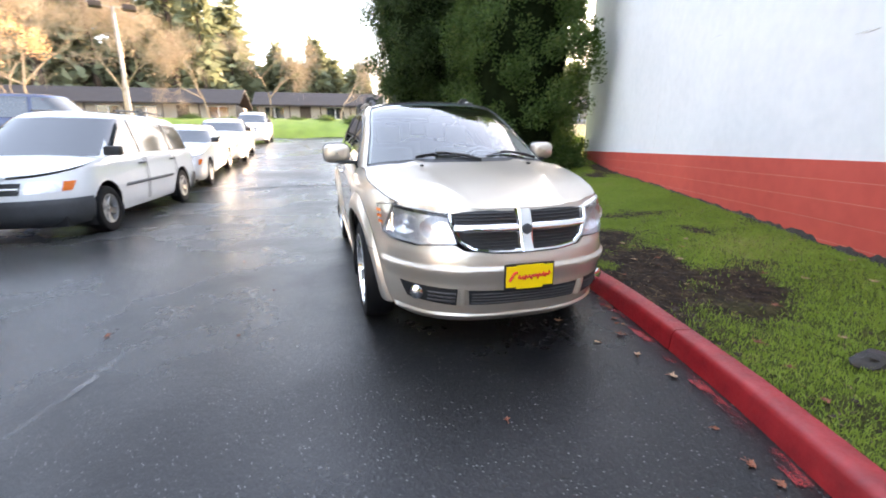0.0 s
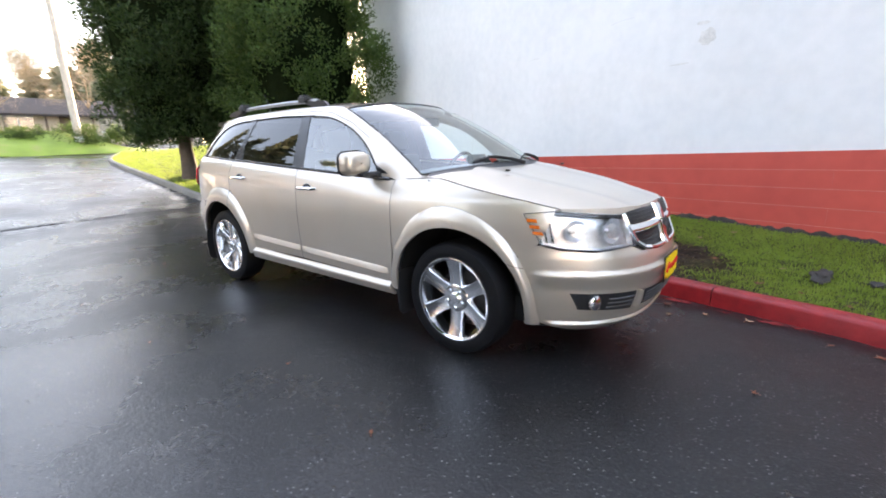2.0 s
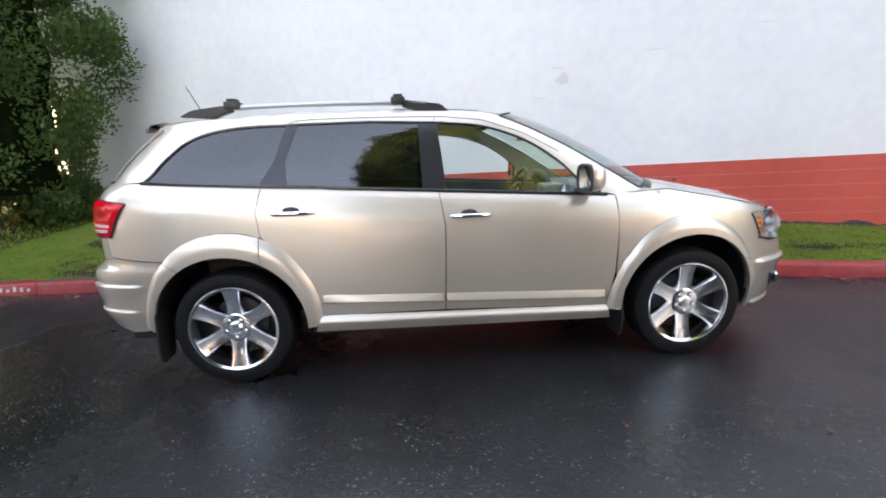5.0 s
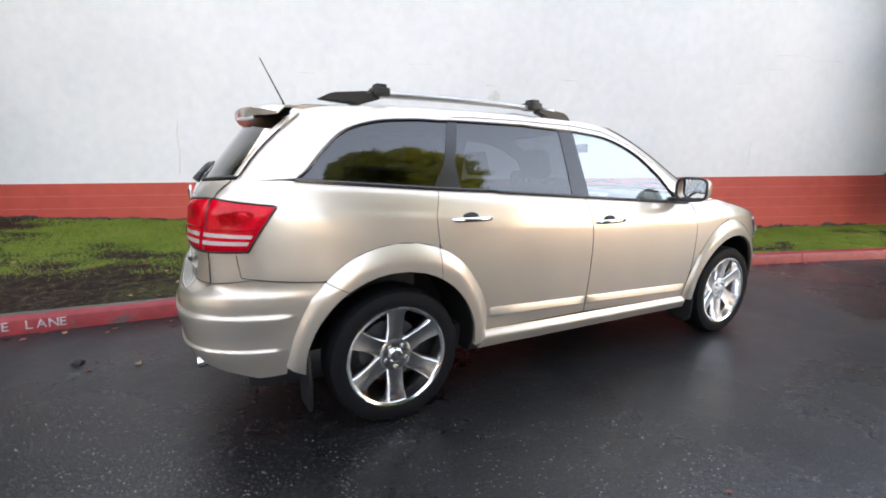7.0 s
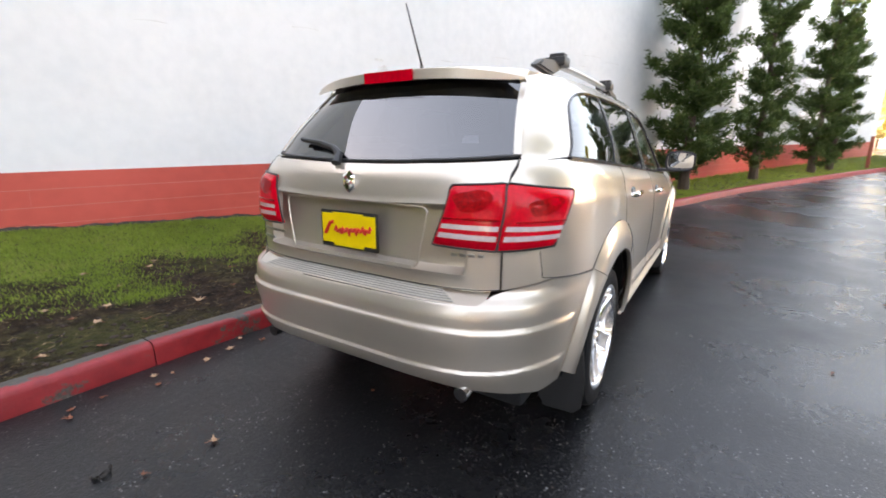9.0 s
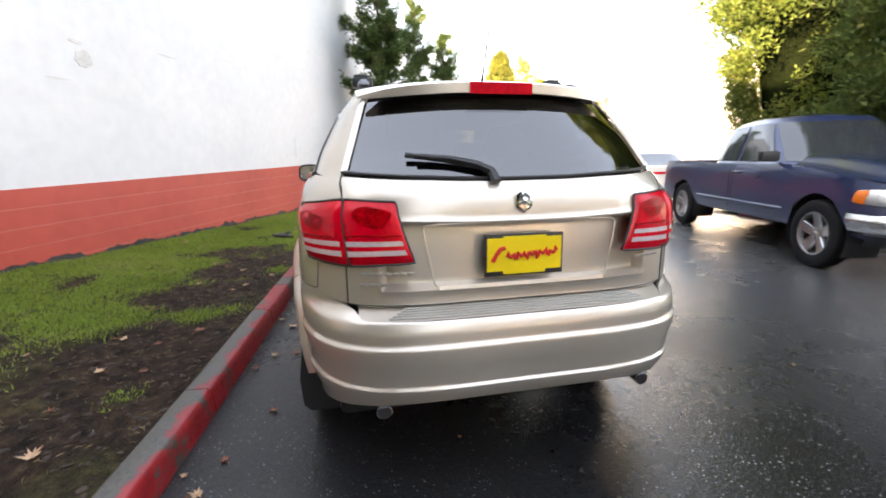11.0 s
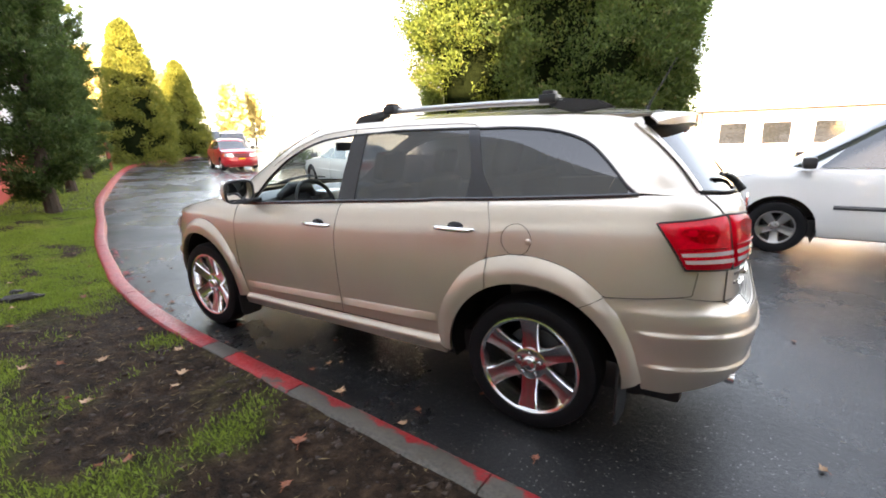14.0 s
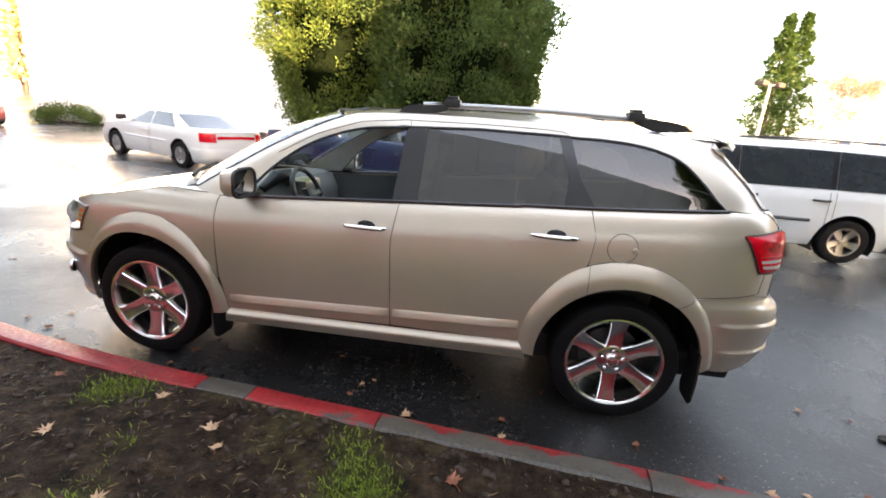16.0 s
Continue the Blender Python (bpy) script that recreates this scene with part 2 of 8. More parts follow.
PAINT = paint_material("champagne_paint", (0.60, 0.525, 0.44), 0.66, 0.37, 0.05)
WHITE_PAINT = paint_material("white_car_paint", (0.72, 0.72, 0.70), 0.0, 0.35)
NAVY_PAINT = paint_material("navy_car_paint", (0.015, 0.028, 0.085), 0.3, 0.3)
RED_PAINT = paint_material("red_car_paint", (0.45, 0.012, 0.02), 0.0, 0.3)
SILVER_PAINT = paint_material("silver_car_paint", (0.45, 0.46, 0.47), 0.5, 0.35)
WHEEL_CHROME = material("wheel_chrome", (0.90, 0.90, 0.90), 0.15, 1.0, vary=(0.05, 8, 60))
CHROME = material("chrome", (0.88, 0.88, 0.88), 0.06, 1.0, vary=(0.04, 8, 60))
ALLOY = material("alloy", (0.42, 0.42, 0.42), 0.32, 1.0, vary=(0.12, 8, 60))
RUBBER = material("tyre_rubber", (0.006, 0.006, 0.007), 0.62, vary=(0.35, 6, 80), bump=0.3, deep=0.004, **{"Specular IOR Level": 0.18})
LINER = material("wheel_well_felt", (0.008, 0.008, 0.008), 0.9, vary=(0.3, 6, 80), bump=0.5, deep=0.004, **{"Specular IOR Level": 0.15})
BLACK = material("black_plastic", (0.016, 0.016, 0.017), 0.45, vary=(0.25, 5, 90), bump=0.12, deep=0.002)
GLOSS_BLACK = material("gloss_black_trim", (0.022, 0.022, 0.025), 0.22, vary=(0.15, 4, 60))
GREY_PLASTIC = material("grey_plastic", (0.055, 0.057, 0.06), 0.55, vary=(0.25, 5, 70), bump=0.15, deep=0.003)
DASH = material("grey_dash_plastic", (0.15, 0.15, 0.155), 0.5, vary=(0.2, 5, 70), bump=0.15, deep=0.003)
SEAT = material("grey_seat_cloth", (0.075, 0.07, 0.062), 0.85, vary=(0.25, 8, 200), bump=0.4, deep=0.003)
TRIM_TAN = material("pale_cabin_trim", (0.46, 0.44, 0.40), 0.7, vary=(0.15, 6, 90))
GLASS = glass_material("clear_car_glass", (0.86, 0.93, 0.90), 1.0, 2.45)
SCREEN = glass_material("windscreen_glass", (0.80, 0.92, 0.90), 1.0, 2.35)
TINTED = glass_material("privacy_glass", (0.07, 0.075, 0.085), 1.0, 1.82)
REAR_TINT = glass_material("tinted_tailgate_glass", (0.055, 0.06, 0.078), 1.0, 2.2)
LAMP_GLASS = glass_material("lamp_glass", (0.95, 0.96, 0.97), 1.0, 1.6)
RED_LENS = material("red_lamp_lens", (0.60, 0.003, 0.014), 0.20, vary=(0.30, 6, 60), **{"Specular IOR Level": 0.14, "Coat Weight": 0.25, "Coat Roughness": 0.02})
PALE_LENS = material("pale_lamp_lens", (0.52, 0.40, 0.40), 0.12, vary=(0.2, 25, 90), **{"Coat Weight": 1.0, "Coat Roughness": 0.02})
DEEP_LENS = material("deep_red_lens", (0.36, 0.0015, 0.004), 0.3, vary=(0.75, 26, 90), **{"Specular IOR Level": 0.08})
AMBER = material("amber_lens", (0.75, 0.16, 0.02), 0.15, vary=(0.2, 20, 80))
REFLECTOR = material("lamp_reflector", (0.74, 0.74, 0.75), 0.28, 0.85, vary=(0.25, 30, 90), bump=0.25, deep=0.01)
YELLOW = material("yellow_plate", (0.85, 0.60, 0.01), 0.4, vary=(0.06, 10, 90))
RED_INK = material("red_ink", (0.62, 0.02, 0.012), 0.5, vary=(0.1, 20, 90))
WHITE_INK = material("white_marking_paint", (0.48, 0.42, 0.41), 0.7, vary=(0.6, 14, 70))
PLATE_WHITE = material("plate_white", (0.7, 0.71, 0.73), 0.45, vary=(0.08, 9, 80))
PAD = material("ribbed_step_pad", (0.40, 0.38, 0.34), 0.5, vary=(0.15, 9, 80))
CONCRETE = material("wet_kerb_concrete", (0.15, 0.14, 0.12), 0.65, vary=(0.4, 2, 40), bump=0.4, deep=0.006)
BARK = material("bark", (0.085, 0.06, 0.045), 0.9, vary=(0.4, 6, 40), bump=0.9, deep=0.03)
GALV = material("weathered_pole", (0.42, 0.36, 0.29), 0.6, vary=(0.2, 5, 50))
ROOFING = material("brown_roofing", (0.036, 0.028, 0.026), 0.85, vary=(0.3, 1.5, 30), bump=0.5)
BEIGE_WALL = wall_material("beige_siding", [(0.3, (0.34, 0.28, 0.22)), (0.65, (0.46, 0.40, 0.33))])
DARK_PANE = material("dark_window", (0.03, 0.035, 0.04), 0.06, vary=(0.3, 1, 12), IOR=1.9)
STRAW = material("dead_grass", (0.22, 0.155, 0.075), 0.8, vary=(0.45, 5, 60))
CLOD = material("soil_clod", (0.042, 0.025, 0.016), 0.85, vary=(0.5, 4, 50), bump=0.8, deep=0.01)
# cypress leaf darkened in its colour for the two trees standing in shade
SHADE_CYPRESS = foliage_material("shaded_cypress_leaf", (0.005, 0.013, 0.004), (0.030, 0.058, 0.012), (0.060, 0.068, 0.020))
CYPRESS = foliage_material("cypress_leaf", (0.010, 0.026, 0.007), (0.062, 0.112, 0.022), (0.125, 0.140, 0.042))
# near-black colour for the shade deep inside a crown
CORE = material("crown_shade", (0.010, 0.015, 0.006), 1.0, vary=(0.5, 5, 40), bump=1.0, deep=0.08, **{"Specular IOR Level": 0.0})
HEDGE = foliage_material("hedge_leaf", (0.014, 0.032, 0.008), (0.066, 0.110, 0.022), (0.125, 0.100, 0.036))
# hedge leaf brightened and yellowed to carry the sunlight on one tree
HEDGE_SUNLIT = foliage_material("sunlit_hedge_leaf", (0.028, 0.052, 0.010), (0.115, 0.165, 0.030), (0.20, 0.19, 0.05))
GOLDEN = foliage_material("golden_cypress_leaf", (0.060, 0.075, 0.014), (0.185, 0.205, 0.036), (0.30, 0.28, 0.06))
PINE = foliage_material("pine_needle", (0.014, 0.032, 0.010), (0.070, 0.120, 0.030), (0.12, 0.14, 0.044))
GRASS = foliage_material("grass_blade", (0.124, 0.172, 0.025), (0.235, 0.330, 0.050), (0.36, 0.27, 0.12), 1.1)
LAWN = foliage_material("sunlit_lawn_blade", (0.135, 0.180, 0.026), (0.255, 0.350, 0.052), (0.40, 0.33, 0.13), 1.1)
GOLD = foliage_material("pale_gold_leaf", (0.42, 0.36, 0.16), (0.62, 0.55, 0.28), None, 0.4)
OCHRE = foliage_material("autumn_leaf", (0.40, 0.20, 0.09), (0.60, 0.36, 0.18))
TWIG = material("bare_twig", (0.36, 0.27, 0.18), 0.9, vary=(0.3, 4, 30))
FAR_GREEN = foliage_material("far_conifer", (0.080, 0.096, 0.062), (0.19, 0.205, 0.115))
LEAF = material("fallen_leaf", (0.24, 0.075, 0.035), 0.6, vary=(0.45, 9, 60))
LEAF_PALE = material("pale_fallen_leaf", (0.44, 0.26, 0.15), 0.6, vary=(0.35, 9, 60))
DEBRIS = material("dark_debris", (0.035, 0.03, 0.026), 0.8, vary=(0.4, 8, 60), bump=0.6)


PANES = (GLASS, SCREEN, TINTED, REAR_TINT, LAMP_GLASS, DARK_PANE)


# ---------------------------------------------------------------- mesh tools
def mesh_object(name, verts, faces, mat, smooth=False):
    me = bpy.data.meshes.new(name)
    me.from_pydata([tuple(v) for v in verts], [], faces)
    me.materials.append(mat)
    if smooth:
        me.polygons.foreach_set("use_smooth", [True] * len(me.polygons))
    me.update()
    return new(name, me)


def part(name, bm, mat, parent=None, label="", smooth=True):
    """Links a bmesh, or (verts, faces), as one mesh object under a thing or under a part. Panes are turned to face outwards."""
    if mat in PANES and isinstance(bm, tuple):
        bm = outward(bm, (0, 0, 0.9))
    if isinstance(bm, tuple):
        ob = mesh_object(name, bm[0], bm[1], mat, smooth)
    else:
        me = bpy.data.meshes.new(name)
        bm.to_mesh(me)
        bm.free()
        me.materials.append(mat)
        if smooth:
            me.polygons.foreach_set("use_smooth", [True] * len(me.polygons))
        ob = new(name, me)
    if smooth:
        ob.data.set_sharp_from_angle(angle=radians(38))
    ob.parent = parent
    return tagged(ob, label)


def thing(name, label, category, at=None, group="", kind=""):
    ob = new(name)
    ob.empty_display_size = 0.2
    if at is not None:
        ob.matrix_basis = at
    return tagged(ob, label, category, group, kind)


def join(*pieces):
    """Several (verts, faces) as one."""
    verts, faces = [], []
    for v, f in pieces:
        n = len(verts)
        verts += [tuple(p) for p in v]
        faces += [tuple(i + n for i in q) for q in f]
    return verts, faces


def moved(piece, m):
    return [tuple(m @ Vector(p)) for p in piece[0]], piece[1]


def mirrored(piece):
    return [(x, -y, z) for x, y, z in piece[0]], [tuple(reversed(f)) for f in piece[1]]


def box(x0, y0, z0, x1, y1, z1, bevel=0.0):
    bm = bmesh.new()
    bmesh.ops.create_cube(bm, size=1)
    for v in bm.verts:
        v.co = ((x0 + x1) / 2 + v.co.x * (x1 - x0), (y0 + y1) / 2 + v.co.y * (y1 - y0), (z0 + z1) / 2 + v.co.z * (z1 - z0))
    if bevel:
        bmesh.ops.bevel(bm, geom=bm.edges[:], offset=bevel, segments=2, affect="EDGES", profile=0.6)
    return taken(bm)


def taken(bm):
    bm.verts.index_update()
    out = [tuple(v.co) for v in bm.verts], [tuple(v.index for v in f.verts) for f in bm.faces]
    bm.free()
    return out


def prism(outline, depth, m=Matrix(), bevel=0.0):
    """A polygon in the plane x, y, raised by depth in z, its edges rounded."""
    bm = bmesh.new()
    low = [bm.verts.new((x, y, 0)) for x, y in outline]
    f = bm.faces.new(low)
    top = bmesh.ops.extrude_face_region(bm, geom=[f])
    bmesh.ops.translate(bm, verts=[g for g in top["geom"] if isinstance(g, bmesh.types.BMVert)], vec=(0, 0, depth))
    bmesh.ops.recalc_face_normals(bm, faces=bm.faces[:])
    if bevel:
        bmesh.ops.bevel(bm, geom=bm.edges[:], offset=bevel, segments=2, affect="EDGES")
    return moved(taken(bm), m)


def spun(profile, sides=32, m=Matrix(), closed=False):
    """A profile of (radius, height) turned round z."""
    verts, faces, n = [], [], len(profile)
    for k in range(sides):
        a = 2 * math.pi * k / sides
        verts += [(r * math.cos(a), r * math.sin(a), h) for r, h in profile]
    for k in range(sides):
        for i in range(n if closed else n - 1):
            j, k2 = (i + 1) % n, (k + 1) % sides
            faces.append((k * n + i, k2 * n + i, k2 * n + j, k * n + j))
    return moved((verts, faces), m)


def tube(points, radius, sides=8):
    """A round bar along points; radius is one number or one for each point."""
    pts = [Vector(p) for p in points]
    radii = [radius] * len(pts) if isinstance(radius, (int, float)) else radius
    verts, faces = [], []
    side = None
    for i, p in enumerate(pts):
        d = (pts[min(i + 1, len(pts) - 1)] - pts[max(i - 1, 0)]).normalized()
        ref = side if side is not None else (Vector((0, 0, 1)) if abs(d.z) < 0.9 else Vector((1, 0, 0)))
        up = (ref - d * ref.dot(d)).normalized()
        side, across = up, d.cross(up)
        verts += [tuple(p + radii[i] * (math.cos(a) * up + math.sin(a) * across)) for a in (2 * math.pi * k / sides for k in range(sides))]
    for i in range(len(pts) - 1):
        for k in range(sides):
            k2 = (k + 1) % sides
            faces.append((i * sides + k, i * sides + k2, (i + 1) * sides + k2, (i + 1) * sides + k))
    faces += [tuple(reversed(range(sides))), tuple(range(len(verts) - sides, len(verts)))]
    return verts, faces


def sheet(rows):
    """A grid of points as (verts, faces)."""
    n, m = len(rows), len(rows[0])
    return [tuple(p) for r in rows for p in r], [(i * m + j, (i + 1) * m + j, (i + 1) * m + j + 1, i * m + j + 1) for i in range(n - 1) for j in range(m - 1)]


def outward(piece, centre):
    """The same sheet with its faces turned away from a centre."""
    c, v = Vector(centre), [Vector(p) for p in piece[0]]
    total = 0.0
    for f in piece[1]:
        n = (v[f[1]] - v[f[0]]).cross(v[f[2]] - v[f[0]]) + (v[f[-1]] - v[f[0]]).cross(v[f[-2]] - v[f[0]]) * -1
        total += (sum((v[i] for i in f), Vector()) / len(f) - c).dot(n)
    return piece if total > 0 else (piece[0], [tuple(reversed(f)) for f in piece[1]])


def thick(piece, depth, inward=None):
    """A sheet given thickness against its normals, with closed edges."""
    bm = bmesh.new()
    vs = [bm.verts.new(p) for p in piece[0]]
    for f in piece[1]:
        if len(set(f)) > 2:
            try:
                bm.faces.new([vs[i] for i in f])
            except ValueError:
                pass
    bmesh.ops.remove_doubles(bm, verts=bm.verts[:], dist=1e-5)
    if inward is not None:
        c = Vector(inward)
        bm.normal_update()
        if sum((f.calc_center_median() - c).dot(f.normal) * f.calc_area() for f in bm.faces) < 0:
            bmesh.ops.reverse_faces(bm, faces=bm.faces[:])
    bm.normal_update()
    src = bm.faces[:]
    normals = {v: v.normal.copy() for v in bm.verts}
    dup = bmesh.ops.duplicate(bm, geom=bm.verts[:] + bm.edges[:] + bm.faces[:])
    back = dup["vert_map"]
    for v, nrm in normals.items():
        back[v].co = v.co - nrm * depth
    inner = [f for f in bm.faces if f not in set(src)]
    bmesh.ops.reverse_faces(bm, faces=inner)
    for e in [e for f in src for e in f.edges if len(e.link_faces) == 1]:
        a, b = e.verts
        if a in back and b in back and len(e.link_faces) == 1:
            loop = e.link_loops[0]
            p, q = loop.vert, loop.link_loop_next.vert
            bm.faces.new((q, p, back[p], back[q]))
    return taken(bm)


def table(rows):
    """A smooth function through (at, value) pairs, monotone between them."""
    xs, ys = np.array([r[0] for r in rows], float), np.array([r[1] for r in rows], float)
    h, d = np.diff(xs), np.diff(ys) / np.diff(xs)
    m = np.zeros(len(xs))
    m[0], m[-1] = d[0], d[-1]
    for i in range(1, len(xs) - 1):
        m[i] = 0 if d[i - 1] * d[i] <= 0 else (h[i - 1] + h[i]) / (h[i - 1] / d[i - 1] + h[i] / d[i])

    def value(x):
        x = min(max(x, xs[0]), xs[-1])
        i = min(int(np.searchsorted(xs, x, "right")) - 1, len(xs) - 2)
        s = (x - xs[i]) / h[i]
        return float((1 + 2 * s) * (1 - s) ** 2 * ys[i] + s * (1 - s) ** 2 * h[i] * m[i] + s * s * (3 - 2 * s) * ys[i + 1] + s * s * (s - 1) * h[i] * m[i + 1])
    return value


def along(points, n):
    """n + 1 points at even steps along a polyline, smoothed by nothing."""
    pts = [np.array(p, float) for p in points]
    if len(pts) == 2:
        return [pts[0] + (pts[1] - pts[0]) * i / n for i in range(n + 1)]
    d = np.r_[0, np.cumsum([np.linalg.norm(b - a) for a, b in zip(pts, pts[1:])])]
    arr = np.array(pts)
    return [np.array([np.interp(s, d, arr[:, k]) for k in range(arr.shape[1])]) for s in np.linspace(0, d[-1], n + 1)]


def curved(points, n):
    """n + 1 points along a Catmull-Rom curve through points."""
    p = [np.array(q, float) for q in points]
    p = [2 * p[0] - p[1]] + p + [2 * p[-1] - p[-2]]
    fine = []
    for i in range(1, len(p) - 2):
        for t in np.linspace(0, 1, 12, endpoint=False):
            a, b, c, d = p[i - 1], p[i], p[i + 1], p[i + 2]
            fine.append(0.5 * (2 * b + (c - a) * t + (2 * a - 5 * b + 4 * c - d) * t**2 + (3 * b - a - 3 * c + d) * t**3))
    return along(fine + [p[-2]], n)


def coons(bottom, top, left, right):
    """A grid of plane points between four boundary rows (bottom and top, left and right of equal counts)."""
    n, m = len(bottom) - 1, len(left) - 1
    rows = []
    for j in range(m + 1):
        v = j / m
        row = []
        for i in range(n + 1):
            u = i / n
            row.append((1 - v) * bottom[i] + v * top[i] + (1 - u) * left[j] + u * right[j] - (1 - u) * (1 - v) * bottom[0] - u * (1 - v) * bottom[-1] - (1 - u) * v * top[0] - u * v * top[-1])
        rows.append(row)
    return rows


# ---------------------------------------------------------------- lie of the land
def step(a, b, v):
    t = min(1, max(0, (v - a) / (b - a)))
    return t * t * (3 - 2 * t)


def soft(v):
    return math.log1p(math.exp(min(40, v * 1.5))) / 1.5 if v * 1.5 < 40 else v


def ground_z(x, y):
    """The car stands in a hollow: the lot rises ahead of it and behind it, and levels out far off."""
    rise = 0.028 * soft(x - 4.5) + 0.08 * soft(-x - 6.3)
    return 2.8 * math.tanh(rise / 2.8)


kerb_line = table([(-24, 4.6), (-18.6, 2.75), (-11.5, 2.0), (-7, 1.60), (-4, 1.52), (-2.5, 1.47), (-1.5, 1.39), (0, 1.27), (1.5, 1.13), (3, 0.85), (4, 0.56), (5.4, 0.12), (6.5, -0.28), (7.5, -0.68), (10.4, -1.75), (12.8, -2.8), (20, -6.2), (25, -8.9), (28.5, -12.0), (33, -17.2), (38, -21.5)])


def wall_line(x):
    return 4.18 - 0.385 * x


def spill(x):
    """Where the soil lies over the back of the kerb."""
    return step(-4.2, -2.6, x) * (1 - step(0.6, 3.2, x))


def verge_z(x, y):
    """The grass behind the kerb: level with its top there, rising to the foot of the wall."""
    k, w = kerb_line(x), wall_line(x)
    f = min(1, max(0, (y - k) / max(0.4, w - k)))
    foot = max(0.10, 0.34 - 0.022 * x) if x < 7 else 0.19
    return ground_z(x, y) + 0.105 + 0.026 * spill(x) * (1 - 0.6 * min(1, f * 3)) + (foot - 0.105) * f * f * (1.6 - 0.6 * f) + (0.025 * noise.noise((x * 0.9, y * 0.9, 0)) + (0.010 + 0.018 * (1 - step(0.5, 1.9, y - k))) * noise.noise((x * 4, y * 4, 2)) + (0.006 + 0.014 * (1 - step(0.5, 1.9, y - k))) * noise.noise((x * 9, y * 9, 4))) * min(1, f * 4)


# ---------------------------------------------------------------- ground, kerb, verge
def spread(fine, step, far, grow=1.35):
    out, d, at = [0.0], step, 0.0
    while at < far:
        if at > fine:
            d *= grow
        at += d
        out.append(at)
    return sorted({-v for v in out} | set(out))


gx, gy = spread(30, 0.75, 420), spread(30, 0.75, 420)
ground = mesh_object("ground", *sheet([[(x, y, ground_z(x, y)) for y in gy] for x in gx]), ASPHALT, True)
tagged(ground, "wet dark asphalt parking lot with fine pale grit", "asphalt", kind="structure")

kerb = thing("kerb", "concrete kerb with worn red fire-lane paint beside the grass", "kerb", kind="structure")


def kerb_frame(x):
    d = (kerb_line(x + 0.05) - kerb_line(x - 0.05)) / 0.1
    n = Vector((-d, 1, 0)).normalized()
    return Vector((x, kerb_line(x), ground_z(x, kerb_line(x)))), n


KERB_TOP, KERB_WIDE = 0.140, 0.16
KERB_PROFILE = [(0.0, -0.06), (0.014, 0.105), (0.024, 0.128), (0.04, KERB_TOP), (KERB_WIDE - 0.015, KERB_TOP), (KERB_WIDE, KERB_TOP - 0.012), (KERB_WIDE, -0.06)]


def kerb_stone(x0, x1, n, line=kerb_frame, gap=0.004):
    rows = []
    for i in range(n + 1):
        p, side = line(x0 + gap + (x1 - x0 - 2 * gap) * i / n)
        wob = 0.004 * noise.noise((p.x * 3, p.y * 3, 1))
        rows.append([p + side * o + Vector((0, 0, h + (wob if h > 0.05 else 0))) for o, h in KERB_PROFILE])
    v, f = sheet(rows)
    m = len(KERB_PROFILE)
    f += [tuple(range(m)), tuple(reversed(range(n * m, (n + 1) * m)))]
    return v, f


BARE_STONE = 0.49          # a short length whose paint has gone
joints = [-24, -20.5, -17.4, -14.4, -11.6, -9.0, -6.6, -4.6, -2.52, -1.51, -0.23, 0.49, 0.79, 2.62, 5.3, 8.0, 10.7, 13.5, 16.4, 19.4, 22.2, 25, 28.2, 31.6, 35.2]
for j0, j1 in zip(joints, joints[1:]):
    stone = part("kerb_stone", kerb_stone(j0, j1, max(6, int((j1 - j0) / 0.18))), CONCRETE if j0 < -6.7 else KERB_BARE if abs(j0 - BARE_STONE) < 0.01 else KERB_WORN if -4.7 < j0 < -0.9 else KERB, kerb)
    over = stone.data.attributes.new("across", "FLOAT", "POINT")
    for k in range(len(stone.data.vertices)):
        over.data[k].value = KERB_PROFILE[k % len(KERB_PROFILE)][0] / KERB_WIDE

# the far side of the lot: a red kerb in front of the hedge
far_kerb = thing("far_kerb", "red painted kerb in front of the tall hedge", "kerb", kind="structure")


def far_frame(x):
    return Vector((x, -7.75 - 0.02 * x, ground_z(x, -7.8))), Vector((0, -1, 0))


for k in range(4):
    v, f = kerb_stone(-4.2 + 2.1 * k, -2.1 + 2.1 * k, 4, far_frame)
    part("kerb_stone", (v, [tuple(reversed(q)) for q in f]), KERB, far_kerb)
bed = [[(x, y, ground_z(x, y) + 0.09 + 0.12 * (-8.0 - y) / 5 * (y < -8.0)) for y in np.linspace(-7.9, -13, 10)] for x in np.linspace(-4.2, 5.6, 24)]
tagged(mesh_object("hedge_bed", *sheet([list(reversed(r)) for r in bed]), SOIL, True), "mossy soil strip under the tall hedge", "soil", kind="structure")

verge_rows = []
for x in np.r_[np.linspace(-24, -5.2, 80), np.linspace(-5, 6, 180), np.linspace(6.2, 36, 120)]:
    p, side = kerb_frame(x)
    end = wall_line(x) + 0.05 if x > -8.35 else p.y + 13
    end = max(end, p.y + KERB_WIDE + 0.5)
    lip = KERB_WIDE * (1 - 0.06 * step(0.64, 1.0, spill(x))) + 0.022 * step(0.64, 1.0, spill(x)) * (noise.noise((x * 3, 0, 7)) + noise.noise((x * 9, 0, 7)))
    verge_rows.append([(x, p.y + lip * side.y - 0.01 + (end - p.y - lip) * f, 0) for f in np.linspace(0, 1, 64)])
verge_rows = [[(x, y, verge_z(x, y)) for x, y, _ in r] for r in verge_rows]
verge = mesh_object("verge", *sheet([list(r) for r in verge_rows]), SOIL, True)
verge.data.flip_normals() if verge.data.polygons[0].normal.z < 0 else None
tagged(verge, "damp bare soil and thin moss between kerb and wall", "soil", kind="structure")

